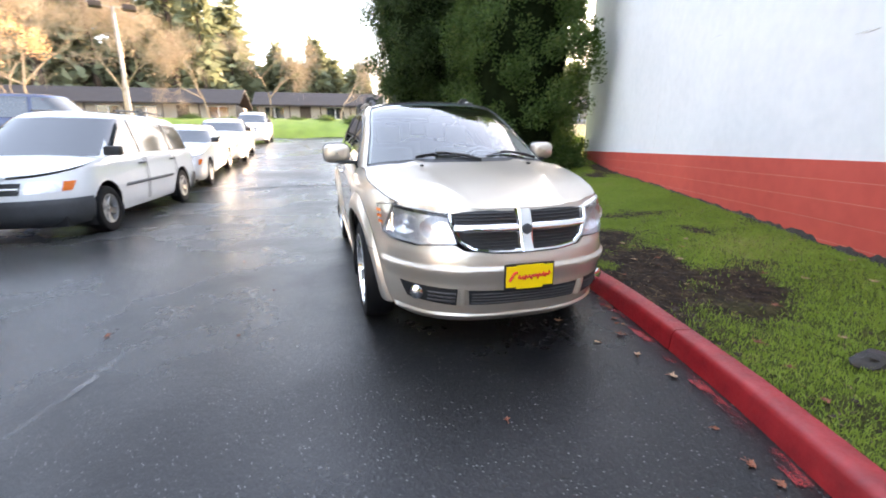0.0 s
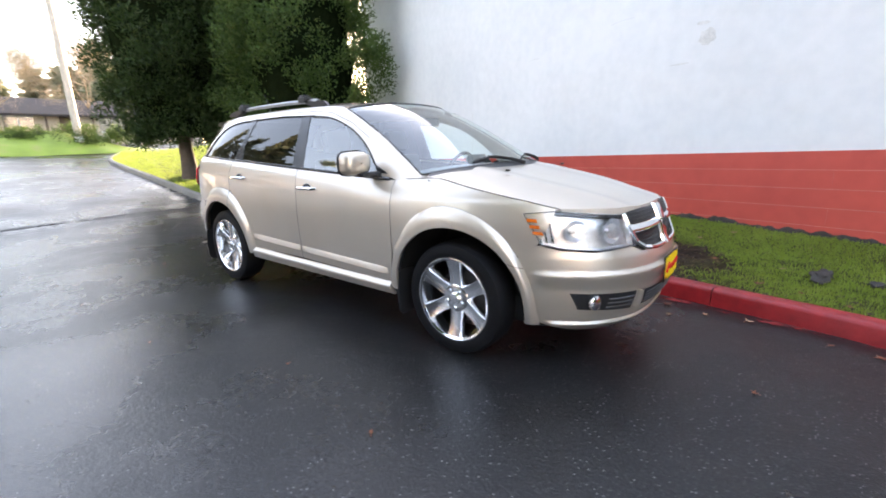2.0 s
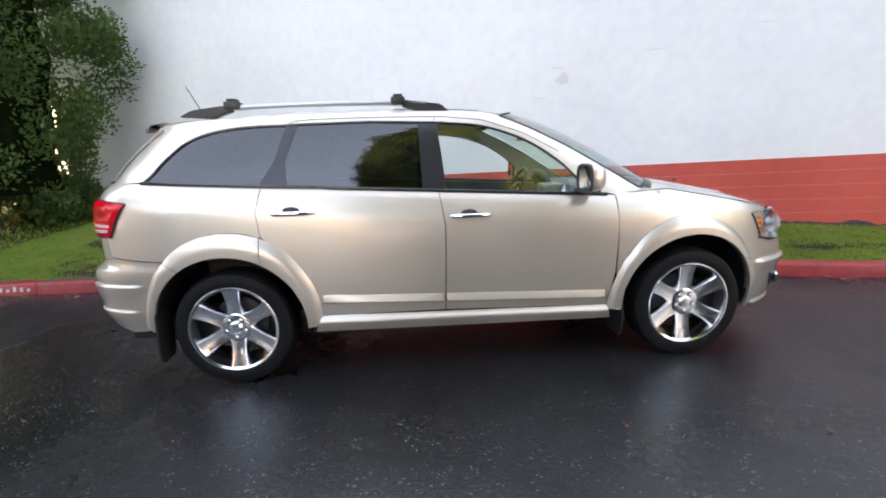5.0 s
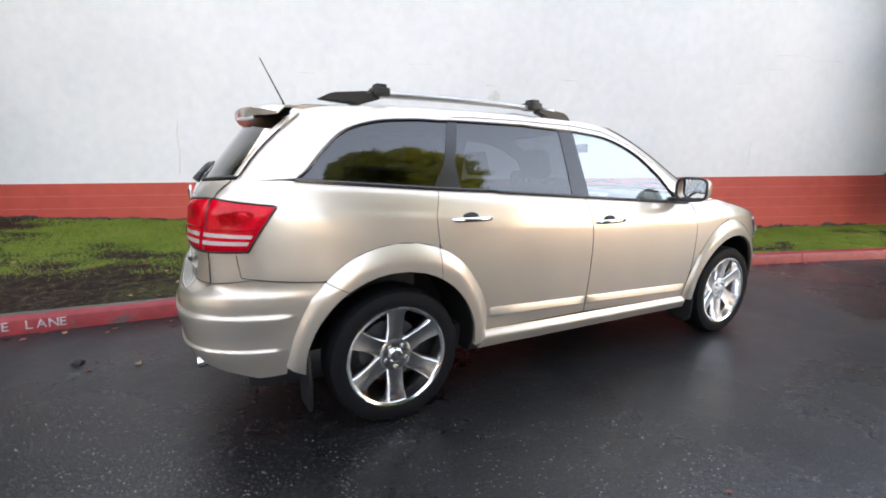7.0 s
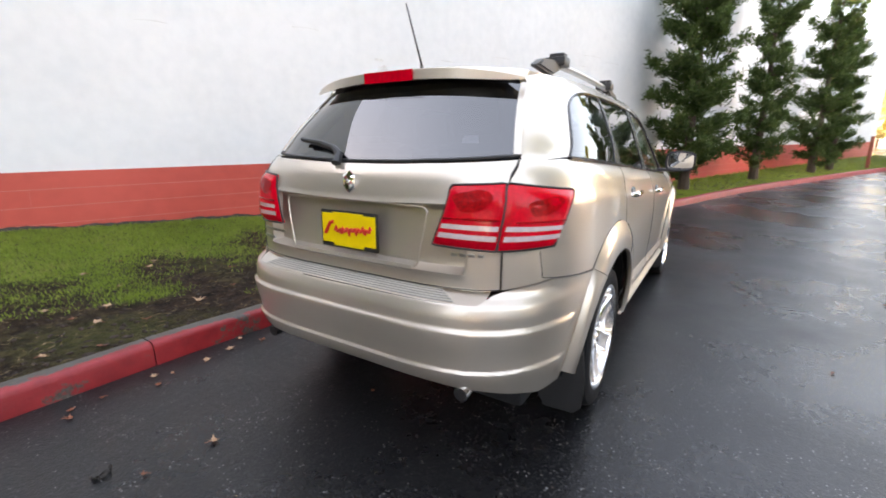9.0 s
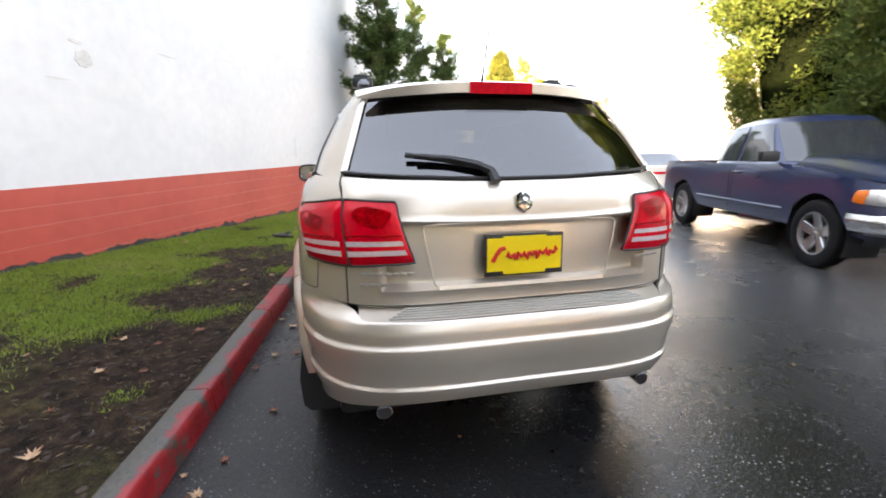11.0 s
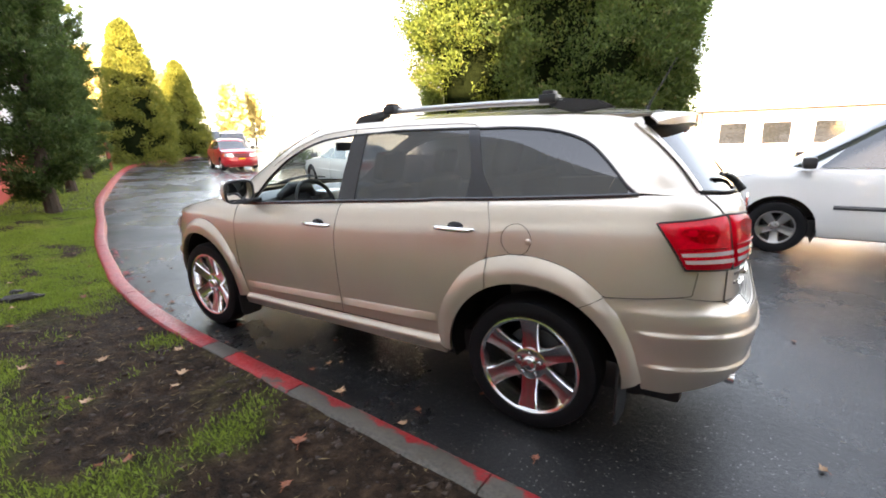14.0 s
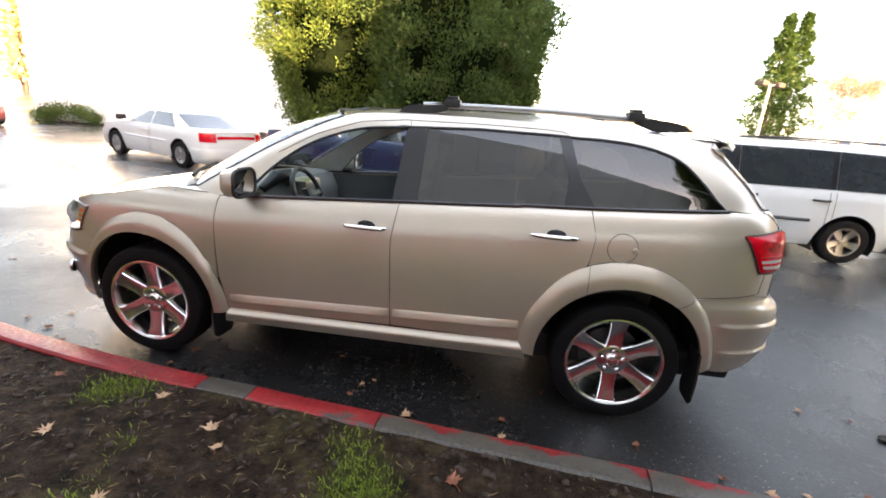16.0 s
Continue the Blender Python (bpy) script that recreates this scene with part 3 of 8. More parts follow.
# ---------------------------------------------------------------- the building with the red base
WALL_TOP, RED_TOP = 6.4, 1.065
wall_way = Vector((1, -0.385, 0)).normalized()
wall_out = Vector((-0.385, -1, 0)).normalized()
W0, W1 = -8.3, 34.6


def on_wall(x, z, out=0.0):
    return Vector((x, wall_line(x), z)) + wall_out * out


def red_top(x):
    return RED_TOP + 0.023 * x


def wall_slab(name, mat, x0, x1, low, high, out, back, step=0.5, parent=None):
    """A length of wall between two height functions, with thickness and closed ends."""
    n = max(1, int((x1 - x0) / step))
    rows = []
    for i in range(n + 1):
        x = x0 + (x1 - x0) * i / n
        a, b = low(x), high(x)
        rows.append([on_wall(x, a, out), on_wall(x, b, out), on_wall(x, b, -back), on_wall(x, a, -back), on_wall(x, a, out)])
    v, f = sheet(rows)
    f += [(0, 1, 2, 3), tuple(n * 5 + k for k in (3, 2, 1, 0))]
    return part(name, (v, f), mat, parent, smooth=False)


wall_north = wall_slab("wall_north", WHITE_WALL, W0, W1, lambda x: red_top(x) + 0.001, lambda x: WALL_TOP + 0.02 * x, 0.0, 0.25)
tagged(wall_north, "tall white painted masonry wall in the shade", "wall", kind="structure")
base = thing("wall_base", "brick-red painted block base of the white wall", "wall", kind="structure")
COURSE = 0.19
for c in range(6):
    top = lambda x, c=c: red_top(x) - COURSE * c
    low = lambda x, c=c: red_top(x) - COURSE * (c + 1) + 0.006
    n = 8
    for k in range(n):
        a = W0 + (W1 - W0) * k / n + (0.9 if c % 2 and k else 0)
        b = W0 + (W1 - W0) * (k + 1) / n + (0.9 if c % 2 and k < n - 1 else 0)
        wall_slab("block_course", RED_WALL, a + 0.001, b - 0.001, low, top, 0.012, 0.20, 0.8, base)
part("joint_bed", sheet([[on_wall(x, red_top(x) - 6 * COURSE - 0.03, 0.0095), on_wall(x, red_top(x), 0.0095)] for x in np.linspace(W0, W1, 30)]), GROOVE, base, smooth=False)
found_v = [[on_wall(x, verge_z(x, wall_line(x)) - 0.15, 0.03 + 0.02 * noise.noise((x * 5, 0, 0))), on_wall(x, verge_z(x, wall_line(x)) + 0.025 + (0.04 + 0.04 * step(0.0, 1.5, x)) * max(0, 0.3 + noise.noise((x * 3.1, 2, 0)) + 0.6 * noise.noise((x * 11, 2, 0))), 0.022 + 0.02 * noise.noise((x * 7, 0, 3)))] for x in np.linspace(W0, 9, 520)]
part("broken_foundation", sheet(found_v), FOUND, base, "crumbling dark foundation edge", smooth=False)
end = [Vector((*on_wall(W0, 0).xy, 0)), Vector((*(on_wall(W0, 0) - wall_out * 9.5).xy, 0))]
end_slab = []
for z0, z1, mat, nm in ((0.2, red_top(W0), RED_WALL, "wall_west_base"), (red_top(W0), WALL_TOP + 0.02 * W0, WHITE_WALL, "wall_west")):
    q = [end[0] + wall_way * 0.25, end[1] + wall_way * 0.25, end[1], end[0]]
    e = [(q[3] - wall_out * 0.26), q[2], q[1], q[0] - wall_out * 0.26]
    v = [(p.x, p.y, z0) for p in e] + [(p.x, p.y, z1) for p in e]
    ob = mesh_object(nm, v, [(3, 2, 1, 0), (4, 5, 6, 7), (0, 1, 5, 4), (1, 2, 6, 5), (2, 3, 7, 6), (3, 0, 4, 7)], mat)
    tagged(ob, "white end wall with red base" if z1 > 2 else "brick-red base of the end wall", "wall", kind="structure")
roof_pts = [on_wall(W0, 0, -0.1), on_wall(W1, 0, -0.1), on_wall(W1, 0, -9.5), on_wall(W0, 0, -9.5)]
rv = [(p.x, p.y, 6.05) for p in roof_pts] + [(p.x, p.y, 6.15) for p in roof_pts]
tagged(mesh_object("roof", rv, [(3, 2, 1, 0), (4, 5, 6, 7), (0, 1, 5, 4), (1, 2, 6, 5), (2, 3, 7, 6), (3, 0, 4, 7)], ROOFING), "flat roof behind the parapet", "roof", kind="structure")
back_v = [on_wall(W0, 0.2, -9.5), on_wall(W1, 0.2, -9.5), on_wall(W1, 6.1, -9.5), on_wall(W0, 6.1, -9.5)]
back_v += [p - wall_out * 0.2 for p in back_v]
tagged(mesh_object("wall_back", back_v, [(0, 1, 2, 3), (7, 6, 5, 4), (0, 4, 5, 1), (1, 5, 6, 2), (2, 6, 7, 3), (3, 7, 4, 0)], WHITE_WALL), "plain back wall", "wall", kind="structure")
far_v = [on_wall(W1, 0.2, -0.3), on_wall(W1, 0.2, -9.5), on_wall(W1, 6.1, -9.5), on_wall(W1, 6.1, -0.3)]
far_v += [p + wall_way * 0.2 for p in far_v]
tagged(mesh_object("wall_east", far_v, [(0, 1, 2, 3), (7, 6, 5, 4), (0, 4, 5, 1), (1, 5, 6, 2), (2, 6, 7, 3), (3, 7, 4, 0)], WHITE_WALL), "plain white end wall", "wall", kind="structure")


def wall_patch(name, x, z, wide, high, mat, label, seed, out=0.006):
    """A flat scar or patch on the wall with a ragged outline."""
    rnd = random.Random(seed)
    ring = []
    for k in range(18):
        a = 2 * math.pi * k / 18
        r = 0.75 + 0.35 * rnd.random()
        ring.append((x + math.cos(a) * wide / 2 * r, z + math.sin(a) * high / 2 * r))
    v = [on_wall(px, pz, out) for px, pz in ring] + [on_wall(px, pz, -0.002) for px, pz in ring]
    f = [tuple(range(18))] + [(k, k + 18, (k + 1) % 18 + 18, (k + 1) % 18) for k in range(18)]
    return tagged(part(name, (v, f), mat, smooth=False), label, "wall patch")


wall_patch("wall_patch", 2.02, 2.46, 0.20, 0.20, PATCHED, "round scuffed grey scar on the white wall", 3)
wall_patch("wall_patch", 1.96, 2.62, 0.16, 0.04, PATCHED, "thin scrape on the white wall", 4)
wall_patch("wall_patch", 1.72, 2.20, 0.24, 0.018, PATCHED, "thin scrape on the white wall", 5)
wall_patch("wall_patch", 3.2, 2.75, 0.30, 0.015, PATCHED, "thin scrape on the white wall", 6)
plate_v = [on_wall(6.55 + a * 0.09, 1.62 + b * 0.21, o) for o in (0.001, 0.009) for a, b in ((-1, -1), (1, -1), (1, 1), (-1, 1))]
tagged(part("wall_plate", (plate_v, [(3, 2, 1, 0), (4, 5, 6, 7), (0, 1, 5, 4), (1, 2, 6, 5), (2, 3, 7, 6), (3, 0, 4, 7)]), WHITE_WALL, smooth=False), "painted-over grey cover plate on the white wall", "cover plate")


# a hairline crack, scrapes and flaked plaster on the wall
def wall_streak(name, label, pts, wide, mat):
    rows = []
    for (x, z), (x2, z2) in zip(pts, pts[1:]):
        for f in np.linspace(0, 1, 6):
            px, pz = x + (x2 - x) * f, z + (z2 - z) * f
            w = wide * (0.5 + abs(noise.noise((px * 9, pz * 9, 1))))
            dx, dz = (w, 0) if abs(z2 - z) > abs(x2 - x) else (0, w)
            rows.append([on_wall(px - dx, pz - dz, 0.004), on_wall(px + dx, pz + dz, 0.004)])
    return tagged(part(name, sheet(rows), mat, smooth=False), label, "wall mark")


wall_streak("wall_crack", "thin dark hairline crack in the white wall", [(-2.56, 1.95), (-2.59, 1.72), (-2.57, 1.45), (-2.60, 1.12)], 0.004, GALV)
for k, (x, z, ln) in enumerate(((7.0, 3.31, 0.6), (7.7, 3.25, 0.5), (6.7, 3.07, 0.45), (6.2, 2.82, 0.3), (0.9, 2.9, 0.35), (-0.8, 2.7, 0.3), (4.4, 2.95, 0.4))):
    wall_streak("wall_scrape", "thin grey scrape on the white wall", [(x - ln / 2, z - 0.01), (x, z + 0.008), (x + ln / 2, z)], 0.005, PATCHED)


# ---------------------------------------------------------------- vehicles: skins and panels
class Skin:
    """A body's outer surface: rounded plan outlines at every height, from the nose (q 0) along the side (q 1 to 2) to the tail (q 3)."""

    def __init__(self, wide, front, rear, start_f, start_r, nf, nr, lift=None):
        self.wide, self.front, self.rear, self.sf, self.sr, self.nf, self.lift = wide, front, rear, start_f, start_r, nf, lift
        self.nr = nr

    def half(self, x, z):
        return self.wide(z - self.lift(x, z) if self.lift else z)

    def at(self, q, z, out=0.0):
        f, r = self.front(z), self.rear(z)
        xf, xr = self.sf(z), self.sr(z)
        if q < 1:
            a = max(q, 0) * math.pi / 2
            x, k = xf + (f - xf) * math.cos(a) ** (2 / self.nf), math.sin(a) ** (2 / self.nf)
            nrm = Vector((math.cos(a) ** (2 - 2 / self.nf) / (f - xf), math.sin(a) ** (2 - 2 / self.nf) / self.half(x, z), 0))
        elif q <= 2:
            x, k, nrm = xf + (xr - xf) * (q - 1), 1.0, Vector((0, 1, 0))
        else:
            a = min(q - 2, 1) * math.pi / 2
            x, k = xr + (r - xr) * math.sin(a) ** (2 / self.nr), math.cos(a) ** (2 / self.nr)
            nrm = Vector((-(math.sin(a) ** (2 - 2 / self.nr)) / (xr - r), math.cos(a) ** (2 - 2 / self.nr) / self.half(x, z), 0))
        p = Vector((x, self.half(x, z) * k, z))
        return p + nrm.normalized() * out if out else p

    def side(self, x, z):
        """q of a place given by its x."""
        f, r, xf, xr = self.front(z), self.rear(z), self.sf(z), self.sr(z)
        if x > xf:
            return math.acos(min(1, (x - xf) / (f - xf)) ** (self.nf / 2)) / (math.pi / 2)
        if x < xr:
            return 2 + math.asin(min(1, (x - xr) / (r - xr)) ** (self.nr / 2)) / (math.pi / 2)
        return 1 + (xf - x) / (xf - xr)

    def nose(self, y, z):
        return math.asin(min(1, y / self.half(self.front(z), z)) ** (self.nf / 2)) / (math.pi / 2)

    def tail(self, y, z):
        return 2 + math.acos(min(1, y / self.half(self.rear(z), z)) ** (self.nr / 2)) / (math.pi / 2)

    def xz(self, pts):
        pts = [np.array(p, float) for p in pts]
        fine = [a + (b - a) * f for a, b in zip(pts, pts[1:]) for f in (0.0, 0.2, 0.4, 0.6, 0.8)] if len(pts) < 9 else pts[:-1]
        return [(self.side(x, z), z) for x, z in fine + [pts[-1]]]

    def panel(self, bottom, top, left, right, n, m, out=0.0, bulge=None, rise=None):
        """A patch between four lines of (q, z); bulge(u, v) and rise(u, z) lift it."""
        rows = coons(along(bottom, n), along(top, n), along(left, m), along(right, m))
        return sheet([[self.at(p[0], p[1], out + (bulge(i / n, j / m) if bulge else 0) + (rise(i / n, p[1]) if rise else 0)) for i, p in enumerate(r)] for j, r in enumerate(rows)])

    def line(self, pts, radius, n=40, out=0.0, sides=6):
        return tube([self.at(q, z, out) for q, z in along(pts, n)], radius, sides)


def both(piece):
    return join(piece, mirrored(piece))


def seated(piece, depth=0.012, centre=(0, 0, 0.9)):
    return thick(piece, depth, centre)


def wheel(parent, at, radius, wide, rim, spokes, kind, facing, tyre_label=""):
    """Tyre, rim with spokes, hub cap and nuts; the outer face looks along local +z."""
    w = thing("wheel", "", "")
    w.parent = parent
    w.matrix_basis = Matrix.Translation(at) @ pose(0, 0, 0, -90 * facing, 0, 0)
    h = wide / 2
    prof = [(rim - 0.012, -h * 0.86), (rim + 0.012, -h * 0.98), (radius * 0.86, -h), (radius * 0.955, -h * 0.93), (radius * 0.99, -h * 0.72), (radius, -h * 0.4), (radius, h * 0.4), (radius * 0.99, h * 0.72), (radius * 0.955, h * 0.93), (radius * 0.86, h), (rim + 0.012, h * 0.98), (rim - 0.012, h * 0.86)]
    tyre = part("tyre", spun(prof, 56), RUBBER, w, tyre_label)
    lip = [(rim + 0.004, h * 0.90), (rim + 0.003, h * 0.98), (rim - 0.005, h * 0.99), (rim - 0.016, h * 0.93), (rim - 0.020, h * 0.70), (rim - 0.032, h * 0.2), (rim - 0.04, -h * 0.8), (rim - 0.01, -h * 0.9)]
    metal = WHEEL_CHROME if kind == "chrome" else ALLOY
    rim_ob = part("rim", spun(lip, 56), metal, w)
    part("brake", spun([(0.0, -h * 0.05), (rim * 0.22, -h * 0.05), (rim * 0.24, -h * 0.14), (rim * 0.64, -h * 0.14), (rim * 0.64, -h * 0.30), (0.0, -h * 0.30)], 30), GREY_PLASTIC, rim_ob)
    hub = rim * (0.335 if kind == "chrome" else 0.30)
    shape = table([(0.0, 0.19), (0.45, 0.165), (0.8, 0.185), (1.0, 0.225)]) if kind == "chrome" else table([(0.0, 0.95 / spokes), (1.0, 1.35 / spokes)])
    for k in range(spokes):
        a = 2 * math.pi * k / spokes + math.pi / 2
        r0, r1 = hub * 0.72, rim - 0.010
        sec = []
        for f in np.linspace(0, 1, 7):
            r, ww, zz = r0 + (r1 - r0) * f, rim * shape(f), h * (0.60 + 0.30 * f - 0.07 * math.sin(math.pi * f))
            sec.append([(r, ww * side, zz + dz) for side, dz in ((-1.08, -0.045), (-1.0, -0.008), (-0.86, 0.0), (-0.30, -0.004), (0.30, -0.004), (0.86, 0.0), (1.0, -0.008), (1.08, -0.045))])
        part("spoke", moved(sheet(sec), Matrix.Rotation(a, 4, "Z")), metal, rim_ob)
    part("hub_cap", spun([(hub * 1.02, h * 0.30), (hub, h * 0.58), (hub * 0.90, h * 0.615), (hub * 0.44, h * 0.60), (hub * 0.42, h * 0.70), (hub * 0.34, h * 0.76), (0.0, h * 0.78)], 30), metal, rim_ob)
    for k in range(5):
        a = 2 * math.pi * (k + 0.5) / 5 + math.pi / 2
        at_nut = Matrix.Translation((hub * 0.67 * math.cos(a), hub * 0.67 * math.sin(a), 0))
        part("nut_well", spun([(0.0165, h * 0.60), (0.0165, h * 0.625), (0.0, h * 0.625)], 14, at_nut), BLACK, rim_ob)
        part("wheel_nut", spun([(0.011, h * 0.60), (0.011, h * 0.70), (0.007, h * 0.73), (0.0, h * 0.73)], 6, at_nut), metal, rim_ob)
    return w


def seat(parent, x, y, z, wide=0.50, mat=None, rest=True):
    s = thing("seat", "", "")
    s.parent = parent
    mat = mat or SEAT
    part("seat_cushion", box(x - 0.05, y - wide / 2, z, x + 0.47, y + wide / 2, z + 0.16, 0.05), mat, s)
    back = moved(box(-0.07, -wide / 2, 0, 0.07, wide / 2, 0.62, 0.055), Matrix.Translation((x, y, z + 0.12)) @ pose(0, 0, 0, 0, -14, 0))
    part("seat_back", back, mat, s)
    if rest:
        part("headrest", moved(box(-0.05, -0.13, 0.66, 0.05, 0.13, 0.86, 0.045), Matrix.Translation((x, y, z + 0.12)) @ pose(0, 0, 0, 0, -14, 0)), mat, s)
    return s


# ---------------------------------------------------------------- the champagne crossover
def belt(x):
    return 1.143 - 0.062 * x


def belt_lift(x, z):
    return (belt(min(1.0, max(-2.0, x))) - 1.17) * step(0.85, 1.08, z) * (1 - step(1.32, 1.6, z))


side_wide = table([(0.18, 0.79), (0.26, 0.838), (0.36, 0.862), (0.50, 0.880), (0.70, 0.894), (0.84, 0.8975), (0.95, 0.893), (1.03, 0.886), (1.05, 0.876), (1.10, 0.864), (1.145, 0.846), (1.18, 0.816), (1.27, 0.784), (1.40, 0.735), (1.52, 0.685), (1.60, 0.640), (1.65, 0.590), (1.70, 0.53)])
low = Skin(side_wide, table([(0.18, 2.24), (0.24, 2.35), (0.34, 2.43), (0.48, 2.465), (0.60, 2.47), (0.67, 2.455), (0.73, 2.425), (0.85, 2.395), (0.95, 2.34), (1.15, 2.15)]),
           table([(0.18, -2.20), (0.28, -2.30), (0.38, -2.37), (0.50, -2.415), (0.60, -2.425), (0.70, -2.42), (0.745, -2.405), (0.775, -2.36), (0.80, -2.345), (0.95, -2.345), (1.10, -2.335), (1.18, -2.32), (1.27, -2.26)]),
           lambda z: 1.0, lambda z: -0.8, 2.85, 4.9, belt_lift)
up_front = table([(1.05, 1.54), (1.17, 1.36), (1.28, 1.185), (1.40, 0.985), (1.55, 0.69), (1.62, 0.51), (1.66, 0.37), (1.70, 0.10)])
up_rear = table([(1.05, -2.34), (1.16, -2.325), (1.24, -2.27), (1.30, -2.225), (1.45, -2.11), (1.55, -2.03), (1.62, -1.97), (1.70, -1.90)])
up = Skin(side_wide, up_front, up_rear, lambda z: up_front(z) - 0.5, lambda z: up_rear(z) + 1.455, 2.3, 4.9, belt_lift)

suv = thing("parked_crossover", "champagne metallic crossover car parked on wet asphalt beside the kerb", "car")

ARCH_F, ARCH_R, HUB = 1.445, -1.445, 0.362
flare_f = curved([(1.965, 0.27), (1.960, 0.38), (1.940, 0.51), (1.885, 0.65), (1.785, 0.79), (1.645, 0.89), (1.47, 0.945), (1.30, 0.935), (1.13, 0.84), (1.00, 0.67), (0.925, 0.50), (0.90, 0.36)], 36)
flare_r = curved([(-0.90, 0.36), (-0.91, 0.54), (-0.97, 0.69), (-1.10, 0.855), (-1.28, 0.945), (-1.48, 0.96), (-1.68, 0.90), (-1.84, 0.76), (-1.93, 0.60), (-1.985, 0.40)], 36)
arch_f = [(ARCH_F + 0.455 * math.cos(a), HUB + 0.02 + 0.445 * math.sin(a)) for a in np.linspace(radians(-13), radians(184), 41)]
arch_r = [(ARCH_R + 0.455 * math.cos(a), HUB + 0.02 + 0.445 * math.sin(a)) for a in np.linspace(radians(-4), radians(183), 39)]


def gate_y(z):
    """Half the width of the tail opening beside the rear window."""
    return 0.665 - 0.10 * (z - 1.262) / 0.313


WS = 0.78          # how far round the corner the windscreen reaches


def hood_edge(x):
    return 1.105 - 0.20 * max(0, x - 1.30) - 0.055 * max(0, x - 1.9) - 0.046 * max(0, 1.30 - x)


# front wing, doors, quarter
for s in (1, -1):
    flip = (lambda p: p) if s > 0 else mirrored
    wing_top = [(x, hood_edge(x)) for x in np.linspace(2.04, 1.30, 12)] + [(x, hood_edge(x)) for x in np.linspace(1.2, 0.955, 4)]
    arch_x, arch_z = [p[0] for p in flare_f][::-1], [p[1] for p in flare_f][::-1]
    columns = []
    for x in np.r_[np.linspace(0.957, 1.86, 54), np.linspace(1.862, 2.04, 14)]:
        foot = float(np.interp(x, arch_x, arch_z)) if x <= 1.86 else float(np.interp(x, [1.86, 1.87, 1.97, 1.985, 2.02, 2.04], [0.69, 0.70, 0.757, 0.79, 0.86, hood_edge(2.04) - 0.002]))
        columns.append([low.at(low.side(x, z), z) for z in np.linspace(foot, hood_edge(x), 16)])
    wing = sheet(columns)
    fender = part("front_wing", flip(seated(wing)), PAINT, suv)
    part("shut_line", flip(low.line(low.xz([(0.95, belt(0.95)), (0.955, 0.90), (0.945, 0.6), (0.90, 0.38)]), 0.0016, 30)), BLACK, fender)

    def flare_shape(u, v):
        return 0.004 + 0.030 * math.sin(min(1, v * 1.6) * math.pi / 2)
    for nm, outer, inner in (("front_flare", flare_f, arch_f), ("rear_flare", flare_r, arch_r)):
        n_out = [(x, max(0.27, z)) for x, z in outer]
        piece = low.panel(low.xz(n_out), low.xz(inner), low.xz([n_out[0], inner[0]]), low.xz([n_out[-1], inner[-1]]), 40, 8, 0.0, flare_shape)
        fl = part(nm, flip(seated(piece, 0.02)), PAINT, suv)
        cx = ARCH_F if nm == "front_flare" else ARCH_R
        liner = []
        for y in (0.880, 0.80, 0.62, 0.50):
            ring_at = [(cx + 0.462 * math.cos(a), HUB + 0.02 + 0.452 * math.sin(a)) for a in np.linspace(radians(-12), radians(192), 30)]
            liner.append([(x, min(y, low.at(low.side(x, max(z, 0.30)), max(z, 0.30)).y - 0.014), z) for x, z in ring_at])
        liner.append([(cx + 0.02 * math.cos(a), 0.50, HUB + 0.1 + 0.02 * math.sin(a)) for a in np.linspace(radians(-12), radians(192), 30)])
        part("wheel_well", flip(sheet(liner)), LINER, fl)
        for x_seam, lean in (((-1.222, 0.0), (-1.80, 0.10)) if nm == "rear_flare" else ((1.90, -0.09),)):
            zo = float(np.interp(x_seam, *zip(*sorted((float(p[0]), float(p[1])) for p in outer))))
            zi = float(np.interp(x_seam + lean, *zip(*sorted((float(p[0]), float(p[1])) for p in inner if p[1] > 0.45))))
            seam = [low.at(low.side(x_seam + lean * f, zo + (zi - zo) * f), zo + (zi - zo) * f, 0.0055 + flare_shape(0, f)) for f in np.linspace(0, 1, 9)]
            part("shut_line", flip(tube(seam, 0.0016, 5)), BLACK, fl)
        mx = cx - 0.50
        flap = prism([(0.03, 0.0), (0.16, 0.0), (0.19, 0.03), (0.20, 0.16), (0.18, 0.32), (0.02, 0.32), (0.0, 0.05)], 0.012, Matrix.Translation((mx + 0.035, 0.705, 0.165)) @ pose(0, 0, 0, 90, 0, 86), 0.003)
        part("mud_flap", flip(flap), BLACK, fl)

    fd = low.panel(low.xz([(0.905, 0.385), (-0.135, 0.415)]), low.xz([(0.955, belt(0.955)), (-0.15, belt(-0.15))]), low.xz([(0.905, 0.385), (0.945, 0.60), (0.955, 0.90), (0.955, belt(0.955))]), low.xz([(-0.135, 0.415), (-0.125, 0.75), (-0.12, 0.95), (-0.15, belt(-0.15))]), 24, 18)
    front_door = part("front_door", flip(seated(fd)), PAINT, suv)
    part("shut_line", flip(low.line(low.xz([(-0.135, 0.40), (-0.125, 0.75), (-0.12, 0.95), (-0.15, belt(-0.15)), (-0.165, 1.155)]), 0.0016, 30)), BLACK, front_door)
    rear_edge = [(-0.905, 0.42), (-0.915, 0.54), (-0.975, 0.69), (-1.10, 0.85), (-1.215, 0.925), (-1.231, 1.08), (-1.197, belt(-1.197))]
